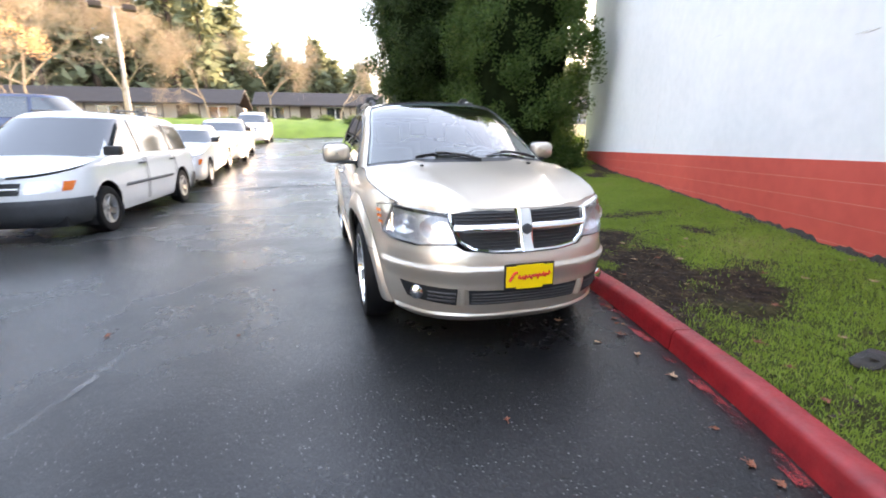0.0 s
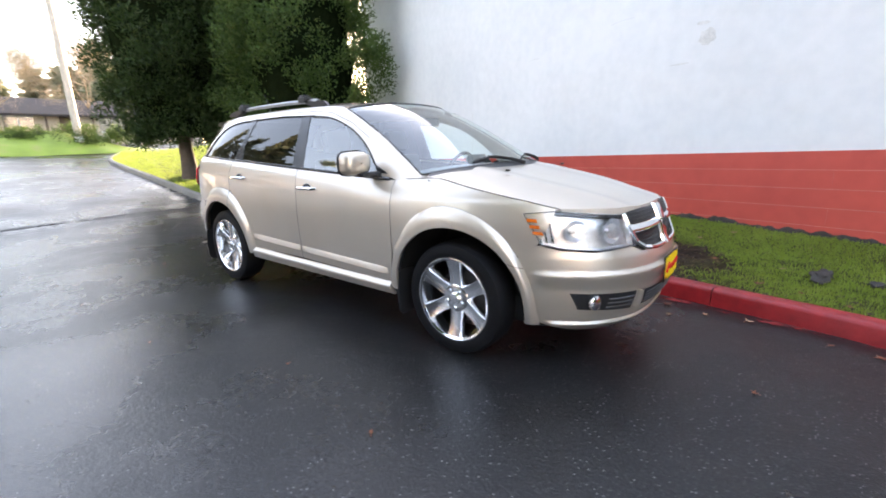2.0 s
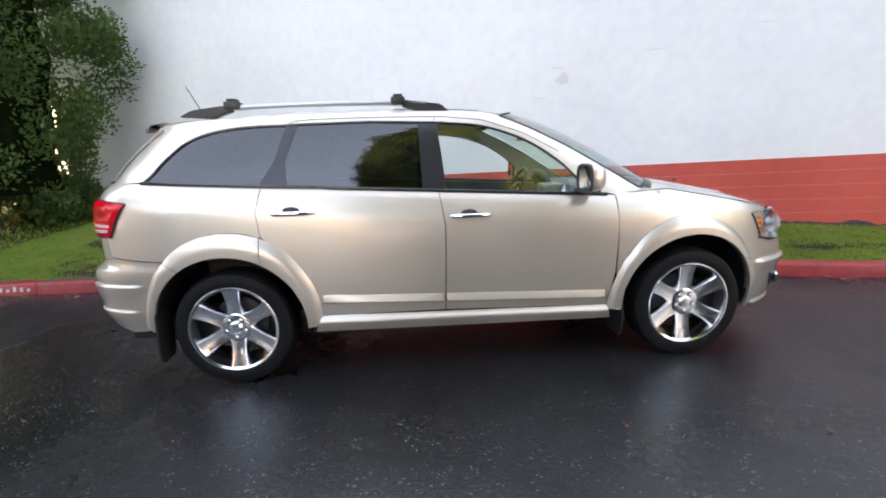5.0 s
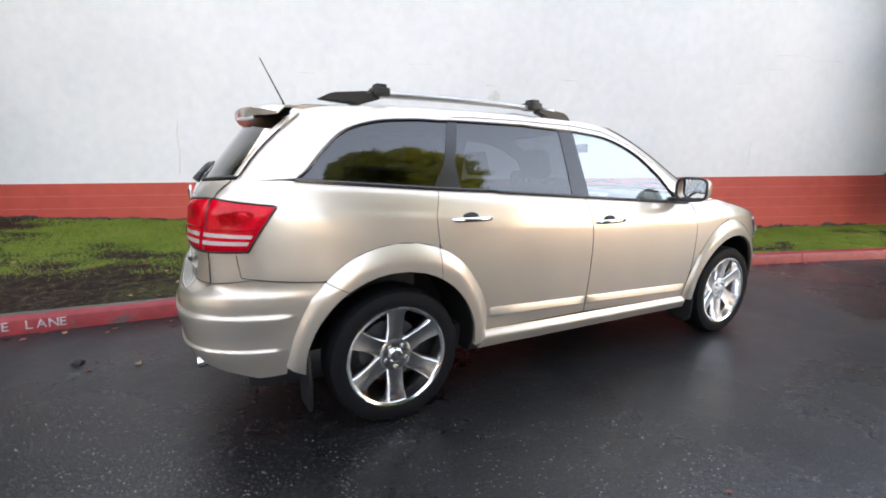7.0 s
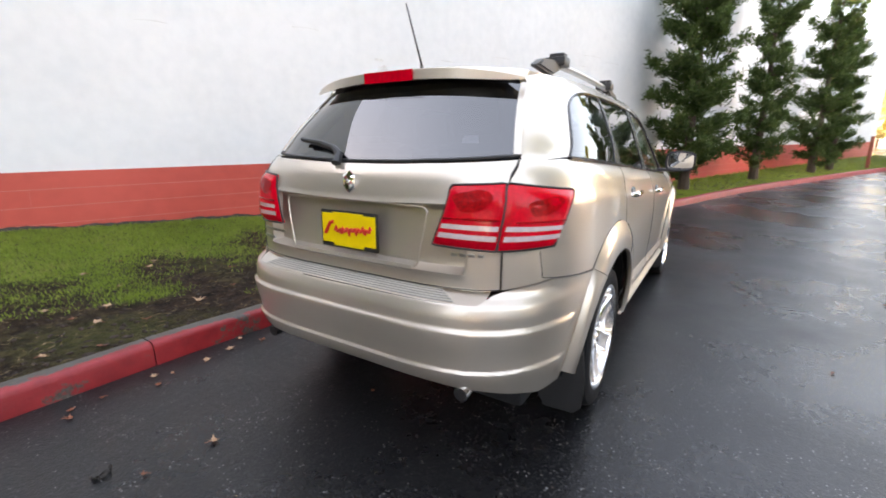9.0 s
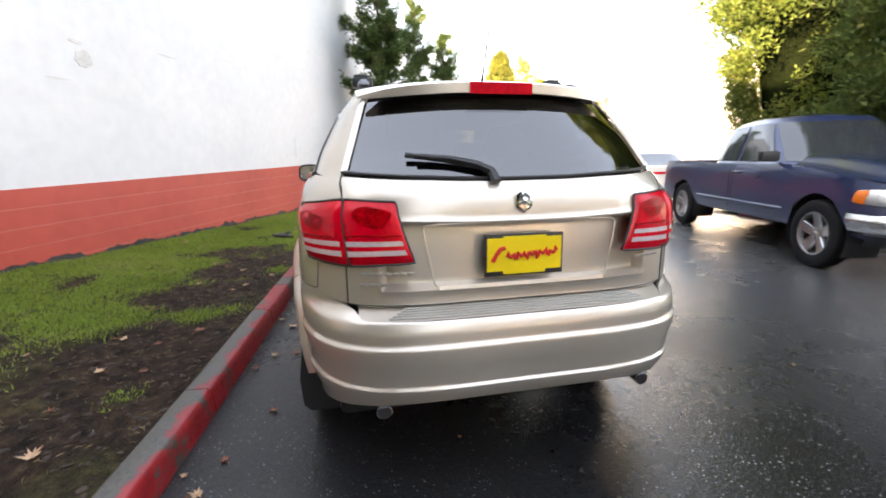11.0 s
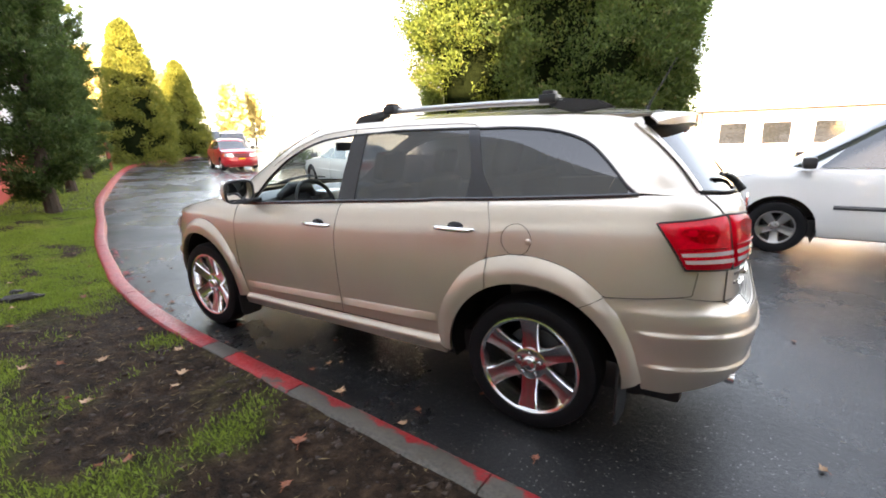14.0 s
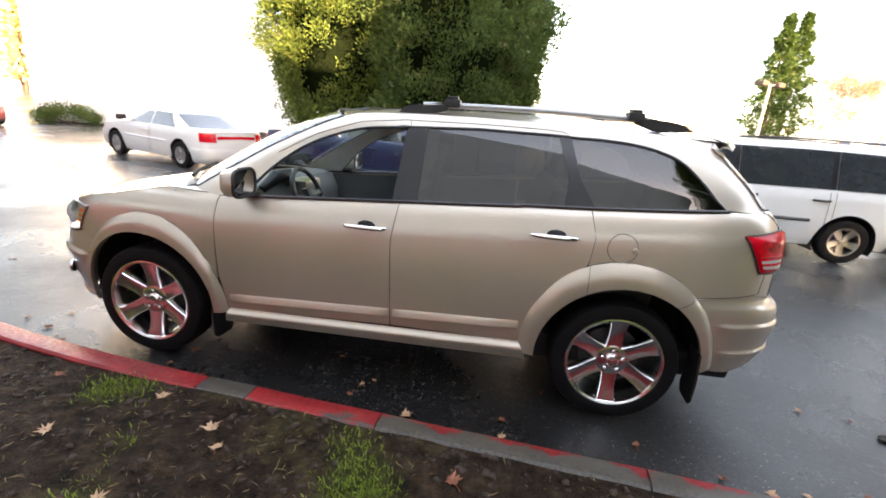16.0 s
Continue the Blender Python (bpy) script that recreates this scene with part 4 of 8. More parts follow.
    rd = low.panel(low.xz([(-0.139, 0.415), (-0.905, 0.42)]), low.xz([(-0.153, belt(-0.153)), (-1.197, belt(-1.197))]), low.xz([(-0.139, 0.415), (-0.129, 0.75), (-0.124, 0.95), (-0.153, belt(-0.153))]), low.xz(rear_edge), 24, 24)
    rear_door = part("rear_door", flip(seated(rd)), PAINT, suv)
    part("shut_line", flip(low.line(low.xz(rear_edge[3:]), 0.0016, 24)), BLACK, rear_door)
    for door, x0, x1 in ((front_door, 0.885, -0.125), (rear_door, -0.150, -0.885)):
        stripe = low.panel(low.xz([(x0, 0.462 - 0.037 * x0), (x1, 0.462 - 0.037 * x1)]), low.xz([(x0, 0.520 - 0.037 * x0), (x1, 0.520 - 0.037 * x1)]), low.xz([(x0, 0.462 - 0.037 * x0), (x0, 0.520 - 0.037 * x0)]), low.xz([(x1, 0.462 - 0.037 * x1), (x1, 0.520 - 0.037 * x1)]), 16, 10, 0.001, lambda u, v: 0.021 * step(0.0, 0.14, v) * (1 - v) ** 0.8 * min(1, 40 * u + 0.2, 40 * (1 - u) + 0.2))
        part("side_moulding", flip(stripe), PAINT, door)
    for door, x, z in ((front_door, 0.035, 1.012), (rear_door, -1.017, 1.07)):
        y = low.half(x, z)
        h = thing("handle", "chrome pull handle over a cup coloured black for its shade", "")
        h.parent = door
        # flat black oval draws the shade in the body-coloured cup
        cup = spun([(0.0, 0.0), (0.040, 0.0), (0.048, 0.002), (0.052, -0.004)], 24, Matrix.Translation((x - 0.01, y + 0.0005, z + 0.004)) @ pose(0, 0, 0, -90, 0, 0) @ Matrix.Diagonal((1, 0.50, 1, 1)))
        part("handle_cup_shade", flip(cup), GLOSS_BLACK, h)
        grip = tube([(x + dx, y + o, z - 0.006) for dx, o in ((-0.125, 0.006), (-0.105, 0.026), (-0.05, 0.034), (0.04, 0.034), (0.095, 0.027), (0.12, 0.006))], [0.008, 0.014, 0.0145, 0.014, 0.013, 0.008], 10)
        part("handle_grip", flip(grip), CHROME, h)

    # lower quarter: between the rear flare, the bumper and the belt
    q_bot = [p for p in flare_r if p[0] < -1.21 and p[1] > 0.83] + [(-1.80, 0.805), (-1.95, 0.815)]
    qb = low.xz(q_bot) + [(low.tail(0.80, 0.83), 0.83), (low.tail(0.665, 0.80), 0.80)]
    qt = low.xz([(x, belt(x)) for x in np.linspace(-1.20, -1.95, 8)]) + [(low.tail(0.74, 1.262), 1.262), (low.tail(0.665, 1.262), 1.262)]
    ql = low.xz([tuple(q_bot[0]), (-1.233, 1.08), (-1.20, belt(-1.20))])
    qr = [(low.tail(0.665, z), z) for z in np.linspace(0.80, 1.262, 8)]
    qp = part("rear_quarter", flip(seated(low.panel(qb, qt, ql, qr, 44, 18))), PAINT, suv)
    part("shut_line", flip(low.line(qb[:-1] + [(low.tail(0.775, 0.836), 0.836), (low.tail(0.765, 0.94), 0.94)], 0.0018, 60)), BLACK, qp)
    # lamp cluster round the corner, in two halves
    lamp = thing("tail_lamp", "red tail lamp with two pale stripes", "")
    lamp.parent = suv
    q_front_top, q_front_low = (low.side(-1.985, 1.155), 1.155), (low.side(-2.11, 0.955), 0.955)
    q_div_top, q_div_low = (low.tail(0.655, 1.185), 1.185), (low.tail(0.645, 0.945), 0.945)
    q_in_top, q_in_low = (low.tail(0.475, 1.175), 1.175), (low.tail(0.415, 0.955), 0.955)
    for nm, a_top, a_low, b_top, b_low in (("outer_lens", q_front_top, q_front_low, q_div_top, q_div_low), ("inner_lens", (q_div_top[0] + 0.003, 1.185), (q_div_low[0] + 0.003, 0.945), q_in_top, q_in_low)):
        full = low.panel([a_low, b_low], [a_top, b_top], [a_low, a_top], [b_low, b_top], 16, 12, 0.006, lambda u, v: 0.018 * min(1, 8 * v, 8 * (1 - v), 10 * u + 0.2, 10 * (1 - u) + 0.2))
        lens = part(nm, flip(seated(full, 0.01)), RED_LENS, lamp)
        for f0, f1 in ((0.16, 0.24), (0.31, 0.385)):
            mixp = lambda p, r, f: (p[0] + (r[0] - p[0]) * f, p[1] + (r[1] - p[1]) * f)
            al, at_, bl, bt = mixp(a_low, a_top, f0), mixp(a_low, a_top, f1), mixp(b_low, b_top, f0), mixp(b_low, b_top, f1)
            sh = lambda p, r: (p[0] + (r[0] - p[0]) * 0.05, p[1])
            part("pale_stripe", flip(low.panel([sh(al, bl), sh(bl, al)], [sh(at_, bt), sh(bt, at_)], [sh(al, bl), sh(at_, bt)], [sh(bl, al), sh(bt, at_)], 14, 3, 0.0262)), PALE_LENS, lens)
        part("lamp_seal", flip(low.line([a_low, a_top, b_top, b_low, a_low], 0.0045, 60, 0.008)), BLACK, lens)
        mid = lambda f, g: (a_low[0] + (b_low[0] - a_low[0]) * f + (a_top[0] - a_low[0]) * g, a_low[1] + (a_top[1] - a_low[1]) * g)
        hollow = [[low.at(*mid(0.56 + (0.30 + 0.05 * math.sin(3 * a)) * k * math.cos(a), 0.74 + (0.17 + 0.03 * math.cos(2 * a + 1)) * k * math.sin(a)), 0.0252) for a in np.linspace(0, 2 * math.pi, 33)] for k in (0.05, 1.0)]
        part("bulb_hollow", flip(sheet(hollow)), DEEP_LENS, lens)
        part("reflector_rib", flip(low.line([mid(0.06, 0.475), mid(0.94, 0.475)], 0.0035, 20, 0.0245)), DEEP_LENS, lens)

    # greenhouse: panes and pillars
    win_f = curved([(0.80, belt(0.80) + 0.012), (0.725, 1.19), (0.60, 1.315), (0.40, 1.445), (0.14, 1.535), (-0.145, 1.566)], 24)
    fg = up.panel(up.xz([(0.80, belt(0.80) + 0.012), (-0.10, belt(-0.10) + 0.012)]), up.xz([win_f[-3], win_f[-1]]), up.xz(list(win_f)[:-2]), up.xz([(-0.10, belt(-0.10) + 0.012), (-0.145, 1.566)]), 20, 20, -0.004)
    if s < 0:          # the driver's window is wound down
        pane = part("window", flip(fg), GLASS, front_door)
        pane.visible_shadow = False
    bp = up.panel(up.xz([(-0.10, belt(-0.10) + 0.012), (-0.245, belt(-0.245) + 0.012)]), up.xz([(-0.145, 1.566), (-0.262, 1.572)]), up.xz([(-0.10, belt(-0.10) + 0.012), (-0.145, 1.566)]), up.xz([(-0.245, belt(-0.245) + 0.012), (-0.262, 1.572)]), 8, 16)
    part("door_pillar", flip(seated(bp, 0.01)), GLOSS_BLACK, suv)
    c_line = [(-1.055, belt(-1.055) + 0.012), (-1.065, 1.36), (-0.995, 1.577)]
    rg = up.panel(up.xz([(-0.245, belt(-0.245) + 0.012), c_line[0]]), up.xz([(-0.262, 1.572), (-0.62, 1.58), c_line[2]]), up.xz([(-0.245, belt(-0.245) + 0.012), (-0.262, 1.572)]), up.xz(c_line), 18, 16, -0.004)
    pane = part("window", flip(rg), TINTED, rear_door)
    pane.visible_shadow = False
    d_line = [(-1.215, belt(-1.215) + 0.012), (-1.13, 1.36), (-1.06, 1.578)]
    part("door_pillar", flip(seated(up.panel(up.xz([c_line[0], d_line[0]]), up.xz([c_line[2], d_line[2]]), up.xz(c_line), up.xz(d_line), 5, 16), 0.01)), GLOSS_BLACK, suv)
    win_q = curved([(-1.06, 1.578), (-1.25, 1.577), (-1.47, 1.555), (-1.64, 1.50), (-1.76, 1.40), (-1.84, 1.31), (-1.885, belt(-1.885) + 0.014)], 30)
    k = 18
    qg = up.panel(up.xz([d_line[0], (-1.885, belt(-1.885) + 0.014)]), up.xz(list(win_q)[:k]), up.xz(d_line), up.xz(list(win_q)[k - 1:][::-1]), 22, 16, -0.004)
    pane = part("quarter_window", flip(qg), TINTED, qp)
    pane.visible_shadow = False
    part("window_seal", flip(up.line(up.xz([(x, belt(x) + 0.004) for x in np.linspace(0.90, -1.90, 30)]), 0.011, 60, 0.004)), GLOSS_BLACK, suv)
    part("window_seal", flip(up.line(up.xz(list(win_f)), 0.008, 40)), GLOSS_BLACK, front_door)
    part("window_seal", flip(up.line(up.xz([(-0.09, 1.565), (-0.6, 1.585), (-1.03, 1.582)] + [tuple(p) for p in win_q]), 0.007, 60)), GLOSS_BLACK, rear_door)
    mir_base = prism([(0.98, belt(0.98) + 0.0), (0.80, belt(0.80) + 0.0), (0.735, 1.185)], 0.02, Matrix.Translation((0, up.half(0.85, 1.14) + 0.005, 0)) @ pose(0, 0, 0, 90, 0, 0) , 0.004)
    part("mirror_base", flip(mir_base), BLACK, front_door)

    ring_z = table([(-1.95, 1.600), (-1.5, 1.632), (-1.0, 1.645), (-0.5, 1.648), (0.0, 1.635), (0.30, 1.608), (0.5, 1.58)])
    outer = [(WS, z) for z in np.linspace(1.10, 1.60, 14)] + up.xz([(x, ring_z(x)) for x in np.linspace(0.20, -1.62, 24)])
    inner = up.xz([(0.965, belt(0.965)), (0.88, belt(0.88) + 0.02)] + [tuple(p) for p in win_f] + [(-0.262, 1.574), (-0.62, 1.582), (-1.0, 1.58)] + [tuple(p) for p in list(win_q)[:14]])
    rail = up.panel(outer, inner, [outer[0], inner[0]], [outer[-1], inner[-1]], 70, 6)
    rail_ob = part("roof_rail_panel", flip(seated(rail)), PAINT, suv)
    part("shut_line", flip(up.line(up.xz([(0.62, 1.365), (0.40, 1.487), (0.14, 1.577), (-0.12, 1.605), (-0.60, 1.613), (-0.98, 1.610), (-1.035, 1.600), (-1.055, 1.582)]), 0.0018, 60, 0.001)), BLACK, rail_ob)
    part("shut_line", flip(up.line(up.xz([(-0.158, 1.572), (-0.150, 1.604)]), 0.0018, 8, 0.001)), BLACK, rail_ob)
    dl = up.xz([tuple(p) for p in list(win_q)[13:][::-1]]) + [outer[-1]]
    gq = lambda y, z: (up.tail(y, z), z)
    dr = [gq(gate_y(z), z) for z in np.linspace(1.262, 1.575, 10)]
    db = [up.xz([tuple(win_q[-1])])[0], up.xz([(-2.05, 1.262)])[0], gq(0.665, 1.262)]
    dt = [outer[-1]] + up.xz([(-1.75, 1.618), (-1.85, 1.605)]) + [gq(gate_y(1.575), 1.575)]
    part("rear_pillar", flip(seated(up.panel(db, dt, dl, dr, 16, 24))), PAINT, suv)

    rock = low.panel(low.xz([(0.93, 0.295), (-0.95, 0.315)]), low.xz([(0.90, 0.385), (-0.905, 0.418)]), low.xz([(0.93, 0.295), (0.90, 0.385)]), low.xz([(-0.95, 0.315), (-0.905, 0.418)]), 24, 12, 0.0, lambda u, v: 0.030 * step(1.0, 0.62, v) * (0.55 + 0.45 * step(0.0, 0.6, v)) + 0.002)
    part("sill", flip(seated(rock, 0.02)), PAINT, suv)
    # added black strip for the shadow below the sill
    under = low.panel(low.xz([(0.95, 0.255), (-0.97, 0.265)]), low.xz([(0.93, 0.31), (-0.95, 0.328)]), low.xz([(0.95, 0.255), (0.93, 0.31)]), low.xz([(-0.97, 0.265), (-0.95, 0.328)]), 10, 3, -0.07)
    part("under_sill_shade", flip(under), BLACK, suv)

    # mirror
    mirror = thing("door_mirror", "champagne door mirror on a black arm", "")
    mirror.parent = suv
    shell = []
    for x, k in ((0.800, 0.05), (0.797, 0.55), (0.780, 0.85), (0.750, 1.0), (0.715, 1.02), (0.695, 1.0)):
        shell.append([(x, 0.975 + 0.108 * k * math.copysign(abs(math.cos(a)) ** 0.55, math.cos(a)), 1.203 + 0.076 * k * math.copysign(abs(math.sin(a)) ** 0.55, math.sin(a))) for a in np.linspace(0, 2 * math.pi, 29)])
    part("mirror_shell", flip(sheet(shell)), PAINT, mirror)
    rim_ring = [(0.695, 0.975 + 0.109 * math.copysign(abs(math.cos(a)) ** 0.55, math.cos(a)), 1.203 + 0.077 * math.copysign(abs(math.sin(a)) ** 0.55, math.sin(a))) for a in np.linspace(0, 2 * math.pi, 40)]
    part("mirror_rim", flip(tube(rim_ring, 0.009, 6)), BLACK, mirror)
    face = [[(0.712 - 0.017 * k * math.cos(a) - 0.010 * k * math.sin(a), 0.975 + 0.106 * k * math.copysign(abs(math.cos(a)) ** 0.55, math.cos(a)), 1.203 + 0.074 * k * math.copysign(abs(math.sin(a)) ** 0.55, math.sin(a))) for a in np.linspace(0, 2 * math.pi, 29)] for k in (0.02, 1.0)]
    part("mirror_glass", flip(sheet(face)), CHROME, mirror, "mirror glass")
    part("mirror_arm", flip(join(box(0.70, 0.79, 1.112, 0.80, 0.97, 1.140, 0.012), box(0.71, 0.90, 1.122, 0.775, 0.99, 1.145, 0.010))), BLACK, mirror)

    # roof rack rail and feet
    rack = thing("roof_rack", "silver roof rail with black ends", "")
    rack.parent = suv
    rz = lambda x: 1.712 - 0.028 * (x + 0.87) ** 2
    part("rack_bar", flip(tube([(x, 0.535, rz(x)) for x in np.linspace(-0.20, -1.48, 16)], 0.017, 10)), ALLOY, rack)
    for x0, x1, x2 in ((-0.03, -0.10, -0.36), (-1.74, -1.66, -1.40)):
        out = [(x0, 1.625 + 0.03 * (x0 < -1)), (x1, rz(x1) - 0.005 * (x1 > -1)), (x2, rz(x2) + 0.020), (x2, rz(x2) - 0.022), ((x1 + x2) / 2, 1.640)]
        foot = prism(out, 0.048, Matrix.Translation((0, 0.560, 0)) @ pose(0, 0, 0, 90, 0, 0), 0.010)
        part("rack_end", flip(foot), BLACK, rack)
    for x in (-0.375, -1.405):
        part("bar_foot", flip(join(box(x - 0.045, 0.48, rz(x) - 0.012, x + 0.045, 0.585, rz(x) + 0.034, 0.010), box(x - 0.03, 0.50, rz(x) + 0.03, x + 0.03, 0.575, rz(x) + 0.052, 0.008))), BLACK, rack)
    # head lamp
    head = thing("head_lamp", "clear head lamp with pale reflector and bright bowls", "")
    head.parent = suv
    h_low = [(low.nose(0.405, 0.735), 0.735), (low.nose(0.60, 0.722), 0.722), (low.side(2.10, 0.735), 0.735), (low.side(1.985, 0.76), 0.76)]
    h_top = [(low.nose(0.440, 0.900), 0.900), (low.nose(0.62, 0.922), 0.922), (low.side(2.03, 0.938), 0.938), (low.side(1.885, 0.925), 0.925)]
    back = part("lamp_bowl", flip(low.panel(h_low, h_top, [h_low[0], h_top[0]], [h_low[-1], h_top[-1]], 20, 8, -0.045)), REFLECTOR, head)
    for y, z, r, turn in ((0.52, 0.818, 0.066, 10), (0.675, 0.826, 0.056, 24)):
        c = low.at(low.nose(y, z), z, -0.026)
        bowl = spun([(r * 1.18, 0.012), (r, 0.004), (r * 0.72, -0.014), (r * 0.36, -0.024), (0.016, -0.024), (0.014, -0.006), (0.0, 0.0)], 10, Matrix.Translation(c) @ pose(0, 0, 0, 0, 84, turn) @ Matrix.Diagonal((0.92, 1.25, 1, 1)))
        part("lamp_bowl", flip(bowl), REFLECTOR, head)
    for k in range(5):
        x = 2.045 - 0.030 * k
        part("lamp_rib", flip(tube([low.at(low.side(x - 0.03 * f, 0.76 + 0.15 * f), 0.76 + 0.15 * f, -0.030) for f in np.linspace(0, 1, 5)], 0.006, 6)), CHROME, head)
    part("lamp_brow", flip(low.line([(q, z - 0.014) for q, z in h_top], 0.011, 40, -0.018)), GREY_PLASTIC, head)
    edge = along(h_low, 24) + along([h_low[-1], h_top[-1]], 8)[1:] + along(h_top[::-1], 24)[1:] + along([h_top[0], h_low[0]], 8)[1:]
    part("lamp_housing", flip(sheet([[low.at(q, z, o) for q, z in edge] for o in (0.011, -0.06)])), REFLECTOR, head)
    cover = part("lamp_cover", flip(low.panel(h_low, h_top, [h_low[0], h_top[0]], [h_low[-1], h_top[-1]], 24, 10, 0.012)), LAMP_GLASS, head)
    cover.visible_shadow = False
    for dz in (0.0, 0.034, 0.068):
        mk = low.panel(low.xz([(1.995 - dz * 0.5, 0.812 + dz), (1.945 - dz * 0.5, 0.816 + dz)]), low.xz([(1.990 - dz * 0.5, 0.830 + dz), (1.940 - dz * 0.5, 0.834 + dz)]), low.xz([(1.995 - dz * 0.5, 0.812 + dz), (1.990 - dz * 0.5, 0.830 + dz)]), low.xz([(1.945 - dz * 0.5, 0.816 + dz), (1.940 - dz * 0.5, 0.834 + dz)]), 5, 3, 0.014)
        part("side_marker", flip(mk), AMBER, head, "amber marker stripe")
    part("lamp_seal", flip(low.line(h_low + h_top[::-1] + [h_low[0]], 0.003, 70, 0.004)), GREY_PLASTIC, head)
    # fog lamp pocket
    pocket = low.panel([(low.nose(0.41, 0.365), 0.365), (low.nose(0.66, 0.385), 0.385)], [(low.nose(0.41, 0.475), 0.475), (low.nose(0.70, 0.485), 0.485)], [(low.nose(0.41, 0.365), 0.365), (low.nose(0.41, 0.475), 0.475)], [(low.nose(0.66, 0.385), 0.385), (low.nose(0.70, 0.485), 0.485)], 16, 8, 0.003)
    fog = part("fog_pocket", flip(pocket), BLACK, suv, "black fog lamp recess")
    for zz in (0.395, 0.42, 0.445):
        part("slat", flip(low.line([(low.nose(y, zz), zz) for y in np.linspace(0.42, 0.56, 6)], 0.006, 10, 0.008)), GREY_PLASTIC, fog)
    c = low.at(low.nose(0.615, 0.43), 0.43, 0.006)
    part("fog_lamp", flip(spun([(0.042, 0.0), (0.042, 0.014), (0.036, 0.018), (0.020, 0.024), (0.0, 0.026)], 24, Matrix.Translation(c) @ pose(0, 0, 0, 0, 88, 24))), CHROME, fog)

for nm, x, y in (("fr", ARCH_F, -0.775), ("rr", ARCH_R, -0.775), ("fl", ARCH_F, 0.775), ("rl", ARCH_R, 0.775)):
    wheel(suv, (x, y, HUB), HUB, 0.215, 0.268, 6, "chrome", 1 if y > 0 else -1)

# front bumper, grille, bonnet
fb_low = [(low.nose(y, 0.235), 0.235) for y in (0.0, 0.3, 0.6)] + low.xz([(2.10, 0.25), (1.960, 0.285)])
fb_top = [(low.nose(y, z), z) for y, z in ((0.0, 0.685), (0.36, 0.695), (0.42, 0.728), (0.62, 0.712))] + low.xz([(2.08, 0.725), (1.97, 0.755), (1.860, 0.70)])


def bumper_shape(u, z):
    """A ledge that faces up under the lamps and a lip along the foot."""
    return (0.022 * (1 - step(0.590, 0.612, z)) * step(0.49, 0.590, z) + 0.022 * (1 - step(0.285, 0.305, z)) * step(0.20, 0.285, z)) * (1 - step(0.90, 0.98, u))


fb = low.panel(fb_low, fb_top, [(0.0, 0.235), (0.0, 0.685)], low.xz([(1.960, 0.285), (1.940, 0.50), (1.860, 0.70)]), 48, 64, 0.0, None, bumper_shape)
front_bumper = part("front_bumper", seated(both(fb), 0.015), PAINT, suv)
air = low.panel([(0.0, 0.372), (low.nose(0.34, 0.372), 0.372)], [(0.0, 0.462), (low.nose(0.35, 0.47), 0.47)], [(0.0, 0.372), (0.0, 0.462)], [(low.nose(0.34, 0.372), 0.372), (low.nose(0.35, 0.47), 0.47)], 12, 6, 0.004)
intake = part("lower_grille", both(air), BLACK, front_bumper)
for zz in (0.385, 0.405, 0.425, 0.445):
    part("slat", both(low.line([(low.nose(y, zz), zz) for y in np.linspace(0.0, 0.33, 8)], 0.005, 12, 0.008)), GREY_PLASTIC, intake)
for s in (1, -1):
    vane = low.panel([(low.nose(0.350, 0.372), 0.372), (low.nose(0.400, 0.372), 0.372)], [(low.nose(0.358, 0.480), 0.480), (low.nose(0.405, 0.480), 0.480)], [(low.nose(0.350, 0.372), 0.372), (low.nose(0.358, 0.480), 0.480)], [(low.nose(0.400, 0.372), 0.372), (low.nose(0.405, 0.480), 0.480)], 6, 8, 0.004, lambda u, v: 0.022 * math.sin(math.pi * u) ** 0.6)
    part("bumper_vane", vane if s > 0 else mirrored(vane), PAINT, front_bumper)
chin = low.panel([(0.0, 0.19), (low.nose(0.60, 0.20), 0.20)], [(0.0, 0.245), (low.nose(0.60, 0.25), 0.25)], [(0.0, 0.19), (0.0, 0.245)], [(low.nose(0.60, 0.20), 0.20), (low.nose(0.60, 0.25), 0.25)], 16, 3, -0.03)
part("chin_spoiler", both(chin), BLACK, front_bumper)
grille = thing("grille", "black grille with a chrome cross and frame", "")
grille.parent = suv
g_low = [(low.nose(y, z), z) for y, z in ((0.0, 0.695), (0.20, 0.698), (0.33, 0.715), (0.385, 0.76))]
g_top = [(low.nose(y, z), z) for y, z in ((0.0, 0.915), (0.20, 0.917), (0.36, 0.912), (0.425, 0.900))]
part("grille_back", both(low.panel(g_low, g_top, [g_low[0], g_top[0]], [g_low[-1], g_top[-1]], 16, 8, -0.012)), BLACK, grille)
for zz in np.linspace(0.72, 0.90, 11):
    part("slat", both(low.line([(low.nose(y, zz), zz) for y in np.linspace(0.0, 0.375 + 0.04 * (zz - 0.72) / 0.18, 8)], 0.0045, 12, -0.006)), BLACK, grille)
rimline = [(low.nose(y, z), z) for y, z in ((0.0, 0.690), (0.20, 0.694), (0.32, 0.708), (0.385, 0.75), (0.43, 0.845), (0.435, 0.905))]
part("grille_frame", both(low.line(rimline, 0.014, 36, 0.006, 8)), CHROME, grille)
bar = low.panel([(low.nose(y, 0.795), 0.795) for y in (0.0, 0.2, 0.41)], [(low.nose(y, 0.842), 0.842) for y in (0.0, 0.2, 0.42)], [(0, 0.795), (0, 0.842)], [(low.nose(0.41, 0.795), 0.795), (low.nose(0.42, 0.842), 0.842)], 14, 6, 0.0, lambda u, v: 0.020 * math.sin(math.pi * v) ** 0.6)
part("cross_bar", both(bar), CHROME, grille)
